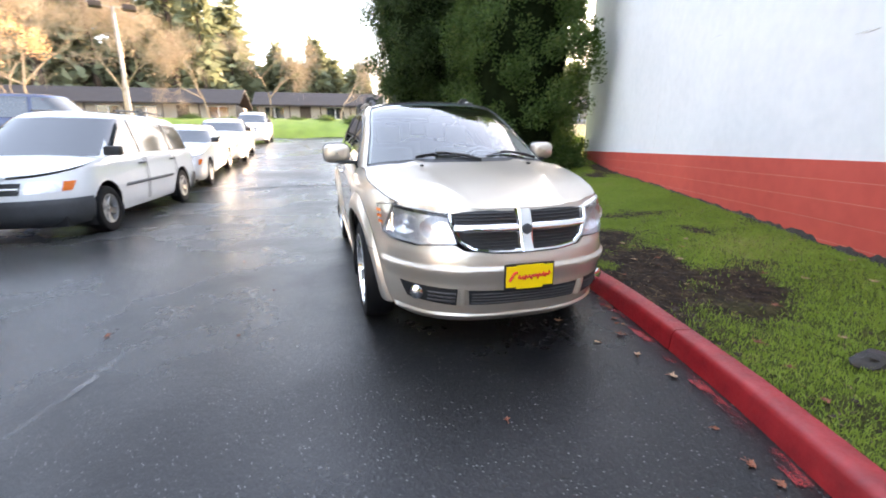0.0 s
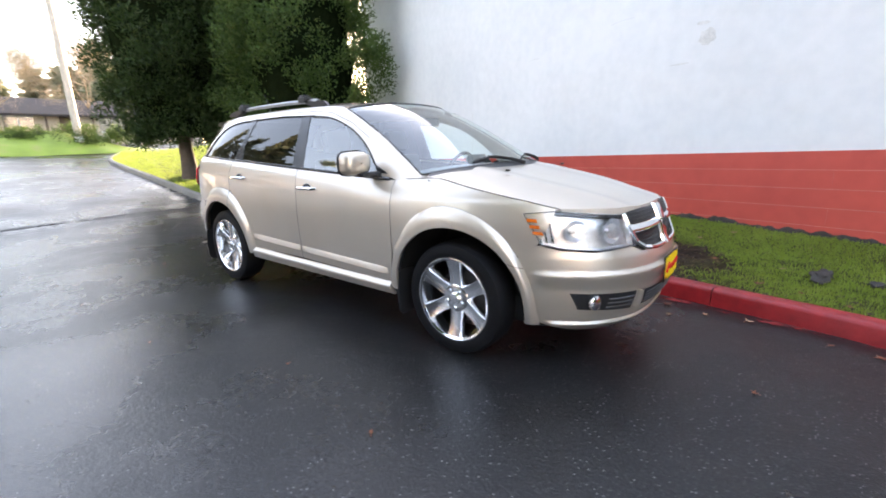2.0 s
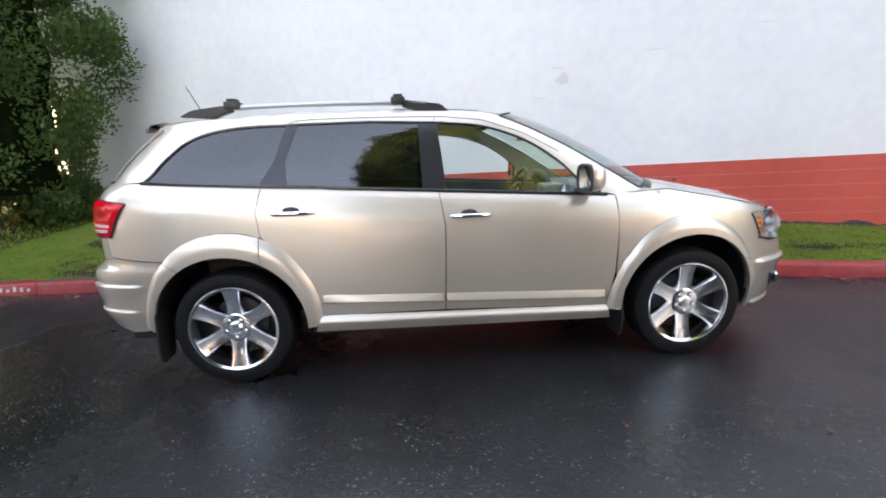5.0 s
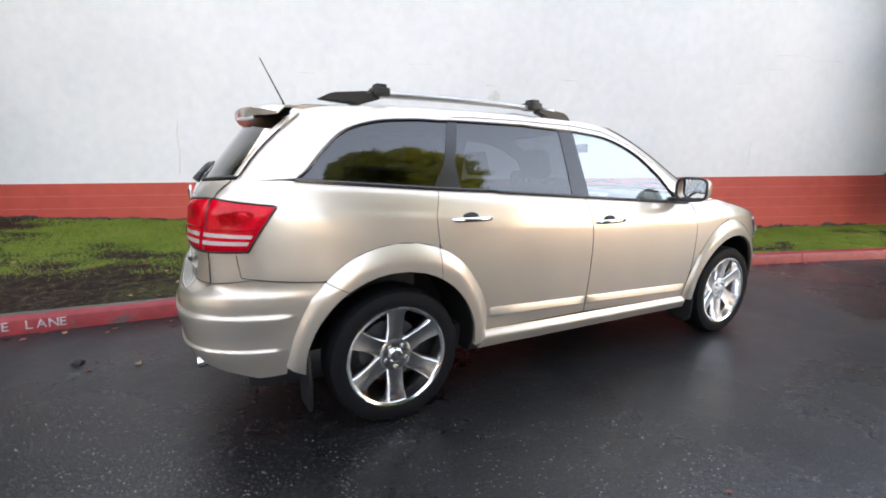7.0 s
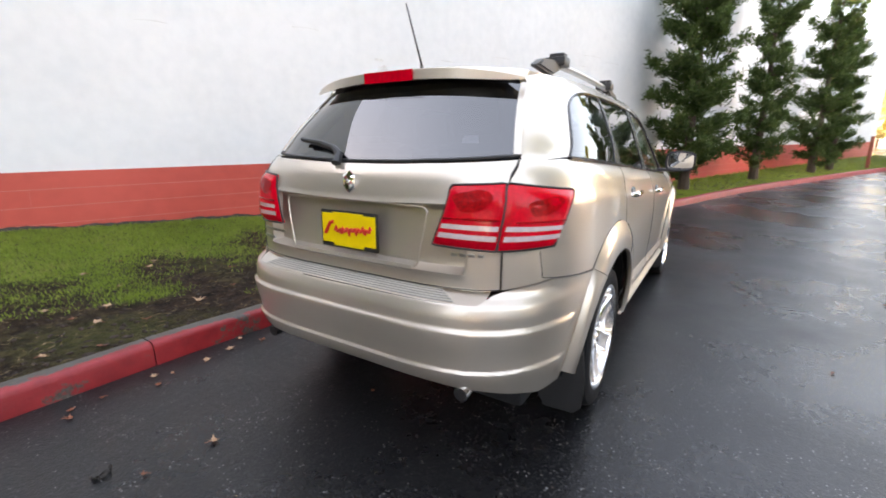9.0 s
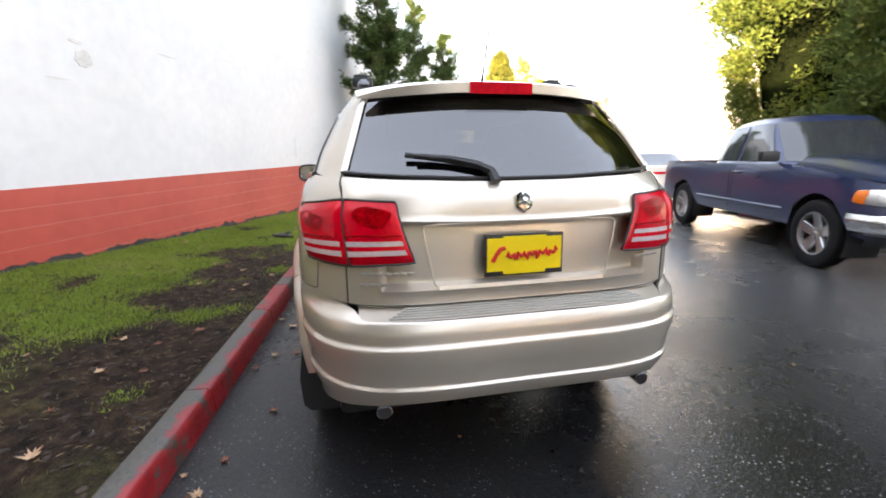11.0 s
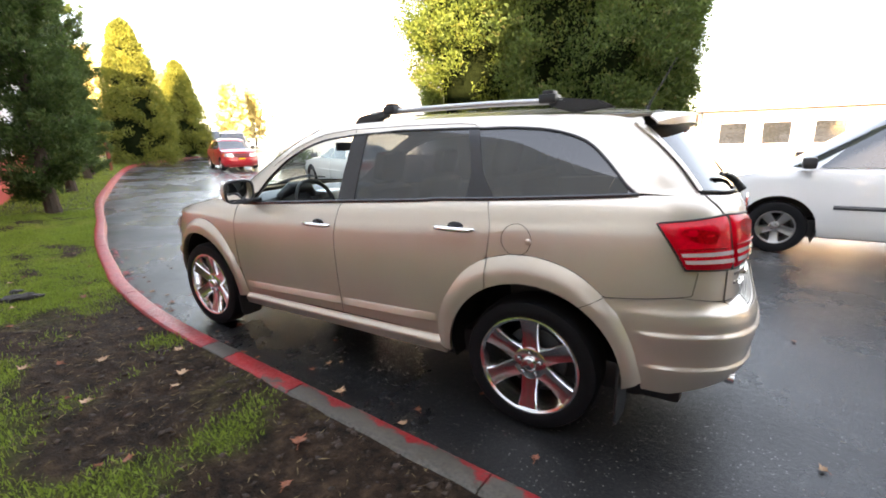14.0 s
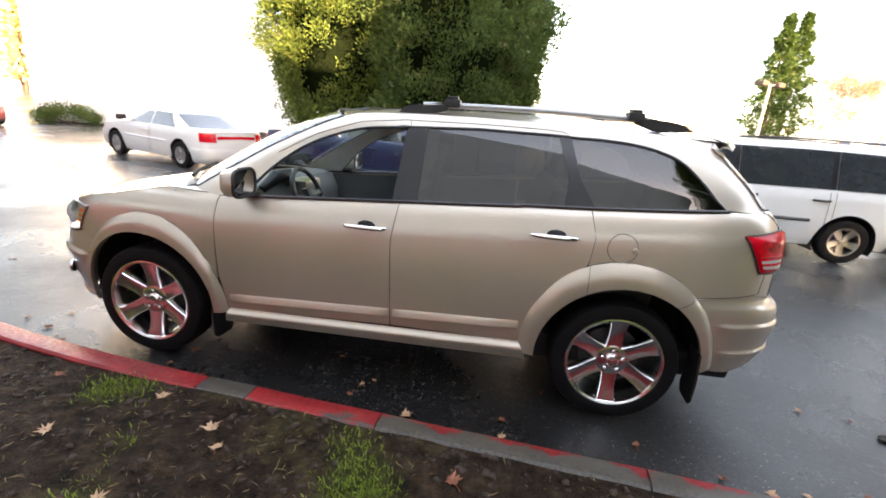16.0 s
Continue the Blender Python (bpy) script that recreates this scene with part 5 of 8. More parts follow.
post = low.panel([(0, 0.69), (low.nose(0.047, 0.69), 0.69)], [(0, 0.925), (low.nose(0.052, 0.925), 0.925)], [(0, 0.69), (0, 0.925)], [(low.nose(0.047, 0.69), 0.69), (low.nose(0.052, 0.925), 0.925)], 6, 14, 0.0, lambda u, v: 0.026 * (1 - u**4))
part("cross_post", both(post), CHROME, grille)
em = low.at(0, 0.815, 0.028)
part("emblem", spun([(0.034, 0.0), (0.034, 0.006), (0.026, 0.010), (0.012, 0.008), (0.0, 0.012)], 6, Matrix.Translation(em) @ pose(0, 0, 0, 0, 90, 0)), GREY_PLASTIC, grille)

bonnet_rows = []
for v in np.linspace(0, 1, 26):
    row = []
    for t in np.linspace(-1, 1, 33):
        a = abs(t)
        xf = low.at(low.nose(0.70 * a, 0.93), 0.93).x - 0.005
        xb = 1.385 - 0.20 * a**2 - 0.17 * a**8
        x = xb + (xf - xb) * v
        xs = min(x, 2.16)
        ye = low.at(low.side(xs, hood_edge(xs)), hood_edge(xs)).y - 0.006
        centre = table([(1.15, 1.180), (1.40, 1.150), (1.55, 1.122), (1.93, 1.045), (2.15, 0.990), (2.30, 0.945), (2.38, 0.918)])(x)
        edge = min(hood_edge(x) + 0.004, centre)
        crease = 0.010 * math.exp(-((a - 0.52) / 0.07) ** 2) * (1 - 0.4 * v)
        row.append((x, ye * t, edge + (centre - edge) * (1 - a**2.6) + crease))
    bonnet_rows.append(row)
bonnet_rows.append([(x + 0.010, y, z - 0.034) for x, y, z in bonnet_rows[-1]])
bonnet = part("bonnet", seated(sheet(bonnet_rows), 0.012, (1.8, 0, 0.4)), PAINT, suv)
for s in (1, -1):
    part("shut_line", tube([(p[0], p[1] * s * s, p[2] + 0.0) for p in [r[0 if s < 0 else -1] for r in bonnet_rows]], 0.0022, 6), BLACK, bonnet)
    part("washer_jet", box(1.56, s * 0.42 - 0.012, 1.128, 1.585, s * 0.42 + 0.012, 1.142, 0.004), BLACK, bonnet)

# windscreen, cowl, wipers, roof
ws_low = [(q, 1.165 - 0.045 * (q / WS) ** 2) for q in np.linspace(0, WS - 0.003, 8)]
ws_top = [(q, 1.648 - 0.048 * (q / WS) ** 2) for q in np.linspace(0, WS - 0.003, 8)]
screen = part("windscreen", both(up.panel(ws_low, ws_top, [ws_low[0], ws_top[0]], [ws_low[-1], ws_top[-1]], 20, 20, -0.002)), SCREEN, suv)
screen.visible_shadow = False
part("screen_seal", both(up.line(ws_low + ws_top[::-1], 0.006, 60, 0.0)), BLACK, screen)
part("sunshade_band", both(up.panel([(q, z - 0.028) for q, z in ws_top], ws_top, [(0, ws_top[0][1] - 0.028), ws_top[0]], [(ws_top[-1][0], ws_top[-1][1] - 0.028), ws_top[-1]], 14, 2, -0.008)), BLACK, screen)
cowl = [[up.at(q, 1.165 - 0.045 * (q / WS) ** 2, o) + Vector((0, 0, dz)) for q in np.linspace(0, WS - 0.07, 18)] for o, dz in ((-0.02, 0.01), (0.05, -0.015), (0.12, -0.04))]
part("cowl", both(sheet(cowl)), BLACK, suv)
for y0, y1 in ((0.10, -0.42), (0.62, 0.14)):
    wiper = thing("wiper", "black windscreen wiper", "")
    wiper.parent = suv
    pts = []
    for f in np.linspace(0, 1, 10):
        y, z = y0 + (y1 - y0) * f, 1.150 + 0.055 * math.sin(math.pi * f * 0.8)
        p = up.at(up.nose(abs(y), z), z, 0.022)
        pts.append((p.x, math.copysign(p.y, y), z + 0.012))
    part("wiper_arm", tube(pts[:7], [0.013] * 3 + [0.008] * 4, 6), BLACK, wiper)
    part("wiper_blade", tube([(x - 0.010, y - 0.04 * (y1 - y0), z - 0.008) for x, y, z in pts[2:]], 0.007, 6), BLACK, wiper)

roof_rows = []
top_z = table([(0.55, 1.600), (0.30, 1.658), (-0.08, 1.693), (-0.6, 1.706), (-1.08, 1.705), (-1.73, 1.672), (-1.97, 1.640)][::-1])
for v in np.linspace(0, 1, 40):
    row = []
    for t in np.linspace(-1, 1, 25):
        a = abs(t)
        xf = up.at(WS * a, 1.648 - 0.048 * a * a).x
        xr = up.at(up.tail(0.60 * a, 1.60), 1.60).x
        x = xf + (xr - xf) * v
        ye = up.at(up.side(x if a == 1 else min(x, 0.25), ring_z(min(x, 0.25))), ring_z(min(x, 0.25))).y if x > -1.8 else 0.60
        ze = ring_z(x)
        row.append((x, ye * t, ze + (top_z(x) - ze) * (1 - a**2.2)))
    roof_rows.append(row)
part("roof", seated(sheet(roof_rows), 0.012, (-0.8, 0, 1.2)), PAINT, suv)
part("sunroof", sheet([[(x, y, top_z(x) - (top_z(x) - ring_z(x)) * (abs(y) / 0.6) ** 2.2 + 0.004) for y in np.linspace(-0.40, 0.40, 9)] for x in np.linspace(0.18, -0.42, 8)]), GLOSS_BLACK, suv)

# rear: bumper, gate, glass, spoiler
rb_low = low.xz([(-1.985, 0.36), (-2.10, 0.345)]) + [(low.tail(y, z), z) for y, z in ((0.74, 0.365), (0.62, 0.405), (0.45, 0.425), (0.0, 0.430))]
rb_top = low.xz([(-1.80, 0.80), (-1.95, 0.81)]) + [(low.tail(y, z), z) for y, z in ((0.80, 0.826), (0.675, 0.797), (0.640, 0.782), (0.61, 0.754), (0.25, 0.75), (0.0, 0.75))]


def rear_shape(u, z):
    """Two ledges that face up, each fading back into the face below it."""
    upper, lower = (1 - step(0.652, 0.668, z)) * step(0.53, 0.652, z), (1 - step(0.488, 0.501, z)) * step(0.37, 0.488, z)
    return (0.013 * upper + 0.011 * lower) * step(0.02, 0.10, u) + 0.004 * step(0.60, 0.72, z)


rb = low.panel(rb_low, rb_top, low.xz([(-1.985, 0.36), (-1.93, 0.60), (-1.80, 0.80)]), [(3.0, 0.430), (3.0, 0.75)], 50, 64, 0.0, None, rear_shape)
rear_bumper = part("rear_bumper", seated(both(rb), 0.015), PAINT, suv)
shelf = [[(low.at(low.tail(abs(y), 0.752), 0.752).x + (0.085 * f), y, 0.752 + 0.046 * f) for y in np.linspace(-0.625, 0.625, 25)] for f in np.linspace(0, 1, 4)]
part("bumper_top", sheet(shelf), PAINT, rear_bumper)
for k in range(7):
    f = 0.10 + 0.125 * k
    part("step_rib", tube([(low.at(low.tail(abs(y), 0.752), 0.752).x + 0.085 * f, y, 0.755 + 0.046 * f) for y in np.linspace(-0.52 + 0.015 * k, 0.52 - 0.015 * k, 17)], 0.0042, 6), PAD, rear_bumper)
under_b = [[low.at(q, 0.43) + Vector((0.025 + 0.22 * k, 0, 0.0 - 0.06 * k)) for q in np.linspace(low.tail(0.70, 0.43), 3.0, 20)] for k in (0, 1)]
part("rear_valance", both(sheet(under_b)), BLACK, rear_bumper)
gate = thing("tailgate", "champagne tailgate with tinted glass and a plate recess", "")
gate.parent = suv
g_bot = [(low.tail(y, z), z) for y, z in ((0.661, 0.808), (0.60, 0.797), (0.3, 0.794), (0.0, 0.794))]
g_tp = [(low.tail(y, z), z) for y, z in ((0.661, 1.262), (0.33, 1.245), (0.0, 1.238))]
gp = low.panel(g_bot, g_tp, [(low.tail(0.661, z), z) for z in np.linspace(0.80, 1.262, 12)], [g_bot[-1], g_tp[-1]], 56, 56, 0.0, lambda u, v: -0.052 * step(0.405, 0.440, u) * step(0.12, 0.16, v) * (1 - step(0.64, 0.66, v)) + 0.008 * math.exp(-((v - 0.13) / 0.03) ** 2) * step(0.38, 0.46, u) + 0.006 * math.exp(-((v - 0.68) / 0.02) ** 2) * step(0.38, 0.42, u))
part("gate_panel", seated(both(gp), 0.012), PAINT, gate)
part("shut_line", both(low.line([(low.tail(0.66, z), z) for z in np.linspace(1.26, 0.80, 12)] + g_bot[1:], 0.0022, 60, 0.001)), BLACK, gate)
ledge = [[(low.at(low.tail(abs(y), 0.86), 0.86).x - o, y, z) for y in np.linspace(-0.33, 0.33, 15)] for o, z in ((-0.02, 0.872), (0.016, 0.866), (0.020, 0.852), (-0.004, 0.835))]
part("plate_ledge", sheet(ledge), PAINT, gate, "bright ledge under the plate recess")
part("recess_rim", low.line([(low.tail(0.0001, 1.092), 1.092), (low.tail(0.37, 1.088), 1.088), (low.tail(0.385, 1.075), 1.075), (low.tail(0.345, 0.868), 0.868), (low.tail(0.33, 0.858), 0.858)], 0.0035, 40, 0.001), PAINT, gate)
part("recess_rim", mirrored(low.line([(low.tail(0.0001, 1.092), 1.092), (low.tail(0.37, 1.088), 1.088), (low.tail(0.385, 1.075), 1.075), (low.tail(0.345, 0.868), 0.868), (low.tail(0.33, 0.858), 0.858)], 0.0035, 40, 0.001)), PAINT, gate)
gl_low = [(up.tail(y, z), z) for y, z in ((gate_y(1.278) - 0.005, 1.278), (0.33, 1.256), (0.0, 1.248))]
gl_top = [(up.tail(y, z), z) for y, z in ((gate_y(1.56) - 0.005, 1.560), (0.33, 1.568), (0.0, 1.570))]
def flattened(piece):
    """Draws the tail glass to one even curve between its edges."""
    out = []
    for x, y, z in piece[0]:
        ye = gate_y(z) - 0.005
        xc, xe = up.at(3.0, z).x, up.at(up.tail(ye, z), z).x
        out.append((xc + (xe - xc) * min(1.0, abs(y) / ye) ** 3.0 - 0.002, y, z))
    return out, piece[1]


pane = part("rear_window", both(flattened(up.panel(gl_low, gl_top, [(up.tail(gate_y(z) - 0.005, z), z) for z in np.linspace(1.278, 1.56, 10)], [gl_low[-1], gl_top[-1]], 26, 14, 0.0))), REAR_TINT, gate)
pane.visible_shadow = False
part("window_seal", both(up.line(gl_low, 0.007, 30, 0.003)), BLACK, gate)
zs = np.linspace(1.25, 1.60, 12)
side_in, side_out = [(up.tail(gate_y(z) - 0.05, z), z) for z in zs], [(up.tail(gate_y(z) + 0.045, z), z) for z in zs]
part("gate_inner_frame", both(up.panel([side_out[0], side_in[0]], [side_out[-1], side_in[-1]], side_out, side_in, 6, 12, -0.05)), BLACK, gate)
top_in, top_out = [(up.tail(y, 1.548), 1.548) for y in (0.58, 0.3, 0.0)], [(up.tail(y, 1.635), 1.635) for y in (0.58, 0.3, 0.0)]
part("gate_inner_frame", both(up.panel(top_in, top_out, [top_in[0], top_out[0]], [top_in[-1], top_out[-1]], 12, 4, -0.05)), BLACK, gate)
for s in (1, -1):
    edge_in, edge_out = [(up.tail(gate_y(z) - 0.024, z), z) for z in zs[1:-1]], [(up.tail(gate_y(z) - 0.001, z), z) for z in zs[1:-1]]
    strip = up.panel([edge_out[0], edge_in[0]], [edge_out[-1], edge_in[-1]], edge_out, edge_in, 6, 14, 0.003, lambda u, v: 0.013 * math.sin(math.pi * min(1, u + 0.25)) ** 0.6)
    part("gate_side_frame", strip if s > 0 else mirrored(strip), PAINT, gate)
sp_rows = []
for f in np.linspace(0, 1, 8):
    row = []
    for y in np.linspace(-0.588, 0.588, 29):
        a = abs(y) / 0.588
        x0, x1 = -1.90, -2.065 + 0.135 * a**3
        row.append((x0 + (x1 - x0) * f, y * (1 - 0.01 * f), 1.654 - 0.038 * a**2.4 - 0.028 * f**1.5 - 0.010 * a**6))
    sp_rows.append(row)
bot = [[(x, y, z - (0.040 + 0.012 * (1 - i / 7)) * (1 - 0.85 * (abs(y) / 0.588) ** 6)) for x, y, z in r] for i, r in enumerate(sp_rows)]
spoiler = part("roof_spoiler", join(sheet(sp_rows), (lambda s: (s[0], [tuple(reversed(f)) for f in s[1]]))(sheet(bot)), sheet([bot[-1], sp_rows[-1]]), sheet([[r[0] for r in bot], [r[0] for r in sp_rows]]), sheet([[r[-1] for r in sp_rows], [r[-1] for r in bot]])), PAINT, gate)
part("brake_light", sheet([[(-2.0715, y, z) for y in np.linspace(-0.135, 0.135, 7)] for k, z in enumerate((1.580, 1.603, 1.626))]), RED_LENS, spoiler, "red high brake light")
rw = thing("rear_wiper", "black rear wiper", "")
rw.parent = gate
wp = [up.at(up.tail(abs(y), z), z, 0.030) for y, z in ((0.10, 1.235), (0.11, 1.275), (0.16, 1.300), (0.26, 1.322), (0.38, 1.335))]
part("wiper_arm", tube([(p.x, p.y, p.z) for p in wp], [0.022, 0.017, 0.015, 0.012, 0.008], 8), BLACK, rw)
part("wiper_blade", tube([tuple(up.at(up.tail(y, z), z, 0.016)) for y, z in ((0.13, 1.285), (0.28, 1.318), (0.42, 1.338))], 0.010, 6), BLACK, rw)
em = low.at(3.0, 1.165, 0.004)
part("emblem", spun([(0.040, 0.0), (0.040, 0.008), (0.030, 0.014), (0.014, 0.010), (0.0, 0.016)], 6, Matrix.Translation(em) @ pose(0, 0, 0, 0, -90, 0) @ Matrix.Diagonal((1.15, 0.9, 1, 1))), CHROME, gate)
for y0, z0, n, wch, s in ((0.60, 0.915, 7, 0.022, 1), (0.60, 0.875, 3, 0.030, 1), (-0.50, 0.925, 4, 0.026, -1)):
    for k in range(n):
        y = y0 - s * k * (wch + 0.006) * s if s > 0 else y0 - k * (wch + 0.006)
        p = low.at(low.tail(abs(y), z0), z0, 0.0)
        part("badge_bar", box(p.x - 0.004, math.copysign(p.y, y) - wch / 2, z0 - 0.006, p.x + 0.002, math.copysign(p.y, y) + wch / 2, z0 + 0.006, 0.0015), ALLOY, gate)
for s in (1, -1):
    tip = tube([(-2.08, s * 0.55, 0.408), (-2.20, s * 0.55, 0.402), (-2.352, s * 0.55, 0.386)], [0.026, 0.028, 0.030], 18)
    tip_ob = part("exhaust_tip", tip, CHROME, suv)
    part("bore", spun([(0.0, 0.0), (0.027, 0.0), (0.027, -0.004)], 16, Matrix.Translation((-2.354, s * 0.55, 0.386)) @ pose(0, 0, 0, 0, -90, 0)), BLACK, tip_ob)


def dealer_plate(parent, x, z, facing):
    """A yellow plate with red marks in a black frame; facing +1 looks along +x."""
    p = thing("plate", "yellow dealer plate with red script in a black frame", "")
    p.parent = parent
    p.matrix_basis = Matrix.Translation((x, 0, z)) @ pose(0, 0, 0, 90, 0, 90 * facing)
    part("plate_frame", box(-0.158, -0.080, 0, 0.158, 0.080, 0.010, 0.006), BLACK, p)
    part("plate_face", prism([(-0.149, -0.060), (-0.085, -0.060), (-0.085, -0.072), (0.085, -0.072), (0.085, -0.060), (0.149, -0.060), (0.149, 0.066), (0.085, 0.066), (0.085, 0.072), (-0.085, 0.072), (-0.085, 0.066), (-0.149, 0.066)], 0.004, Matrix.Translation((0, 0, 0.0085)), 0.001), YELLOW, p)
    part("script_bar", tube([(-0.128, -0.022, 0.0135), (-0.112, 0.006, 0.0135), (-0.098, 0.026, 0.0135), (-0.080, 0.030, 0.0135)], 0.0085, 6), RED_INK, p)
    wave = [(-0.072 + 0.0058 * k, -0.006 + 0.021 * math.sin(k * 1.7) * (0.6 + 0.4 * math.cos(k * 0.9)) + 0.0004 * k, 0.0135) for k in range(36)]
    part("script_bar", tube(wave, 0.0062, 6), RED_INK, p)


dealer_plate(suv, 2.482, 0.545, 1)
dealer_plate(suv, -2.352 + 0.012, 0.965, -1)
part("antenna", tube([(-1.80, 0.0, 1.66), (-1.815, 0.0, 1.70), (-1.93, 0.0, 1.93)], [0.012, 0.005, 0.003], 8), BLACK, suv)
ring = [tuple(low.at(low.side(-1.375 + 0.078 * math.cos(a), 1.035 + 0.078 * math.sin(a)), 1.035 + 0.078 * math.sin(a), 0.001)) for a in np.linspace(0, 2 * math.pi, 40)]
fuel = part("fuel_flap", tube(ring, 0.0019, 5), BLACK, suv, "round fuel flap outline")
part("flap_pull", spun([(0.016, 0), (0.012, 0.006), (0.0, 0.008)], 12, Matrix.Translation(low.at(low.side(-1.44, 1.03), 1.03, 0.001)) @ pose(0, 0, 0, -90, 0, 0)), PAINT, fuel)

# cabin
cabin = thing("cabin", "dark grey cabin with cloth seats", "")
cabin.parent = suv
part("cabin_floor", box(-2.15, -0.72, 0.27, 1.9, 0.72, 0.42, 0.03), BLACK, cabin)
dash_rows = [[(x, y, z - 0.03 * abs(y / 0.72) ** 3) for y in np.linspace(-0.72, 0.72, 13)] for x, z in ((1.28, 1.10), (1.10, 1.145), (0.95, 1.15), (0.86, 1.12), (0.80, 1.00), (0.80, 0.72), (0.95, 0.45))]
part("dashboard", sheet(dash_rows), DASH, cabin)
part("instrument_hood", tube([(0.84, 0.18, 1.10), (0.80, 0.27, 1.17), (0.80, 0.45, 1.17), (0.84, 0.54, 1.10)], [0.03, 0.05, 0.05, 0.03], 10), BLACK, cabin)
part("centre_stack", box(0.72, -0.14, 0.55, 0.90, 0.14, 1.12, 0.03), ALLOY, cabin)
sw = Matrix.Translation((0.60, 0.36, 1.06)) @ pose(0, 0, 0, 0, -66, 0)
sring = [tuple(sw @ Vector((0.185 * math.cos(a), 0.185 * math.sin(a), 0))) for a in np.linspace(0, 2 * math.pi, 40)]
part("steering_wheel", join(tube(sring, 0.016, 8), moved(box(-0.05, -0.06, -0.02, 0.05, 0.06, 0.03, 0.02), sw), moved(box(-0.02, -0.18, -0.01, 0.02, 0.18, 0.01, 0.006), sw), moved(box(-0.18, -0.02, -0.01, 0.0, 0.02, 0.01, 0.006), sw)), BLACK, cabin)
part("rear_view_mirror", box(0.55, -0.12, 1.46, 0.58, 0.12, 1.53, 0.012), BLACK, cabin)
for s in (1, -1):
    for x0, x1, z0 in ((0.93, -0.84, 0.42), (-0.86, -2.0, 0.99)):
        card = low.panel(low.xz([(x0, z0), (x1, z0)]), low.xz([(x0, belt(x0) - 0.01), (x1, belt(x1) - 0.02)]), low.xz([(x0, z0), (x0, belt(x0) - 0.01)]), low.xz([(x1, z0), (x1, belt(x1) - 0.02)]), 16, 5, -0.075)
        part("door_card", card if s > 0 else mirrored(card), DASH, cabin)
    liner = up.panel(outer[:16], inner[:16], [outer[0], inner[0]], [outer[15], inner[15]], 16, 2, -0.03)
    part("pillar_trim", liner if s > 0 else mirrored(liner), TRIM_TAN, cabin)
part("headliner", sheet([[(x, y, z - 0.045) for x, y, z in r] for r in roof_rows[1:-1:3]]), TRIM_TAN, cabin)
for y in (0.38, -0.38):
    seat(cabin, -0.02, y, 0.50)
    seat(cabin, -0.92, y, 0.56)
seat(cabin, -0.92, 0.0, 0.56, 0.36, rest=False)
for y in (0.33, -0.33):
    seat(cabin, -1.66, y, 0.60, 0.44)
part("underbody", box(-1.98, -0.66, 0.22, 1.98, 0.66, 0.34, 0.04), BLACK, suv)


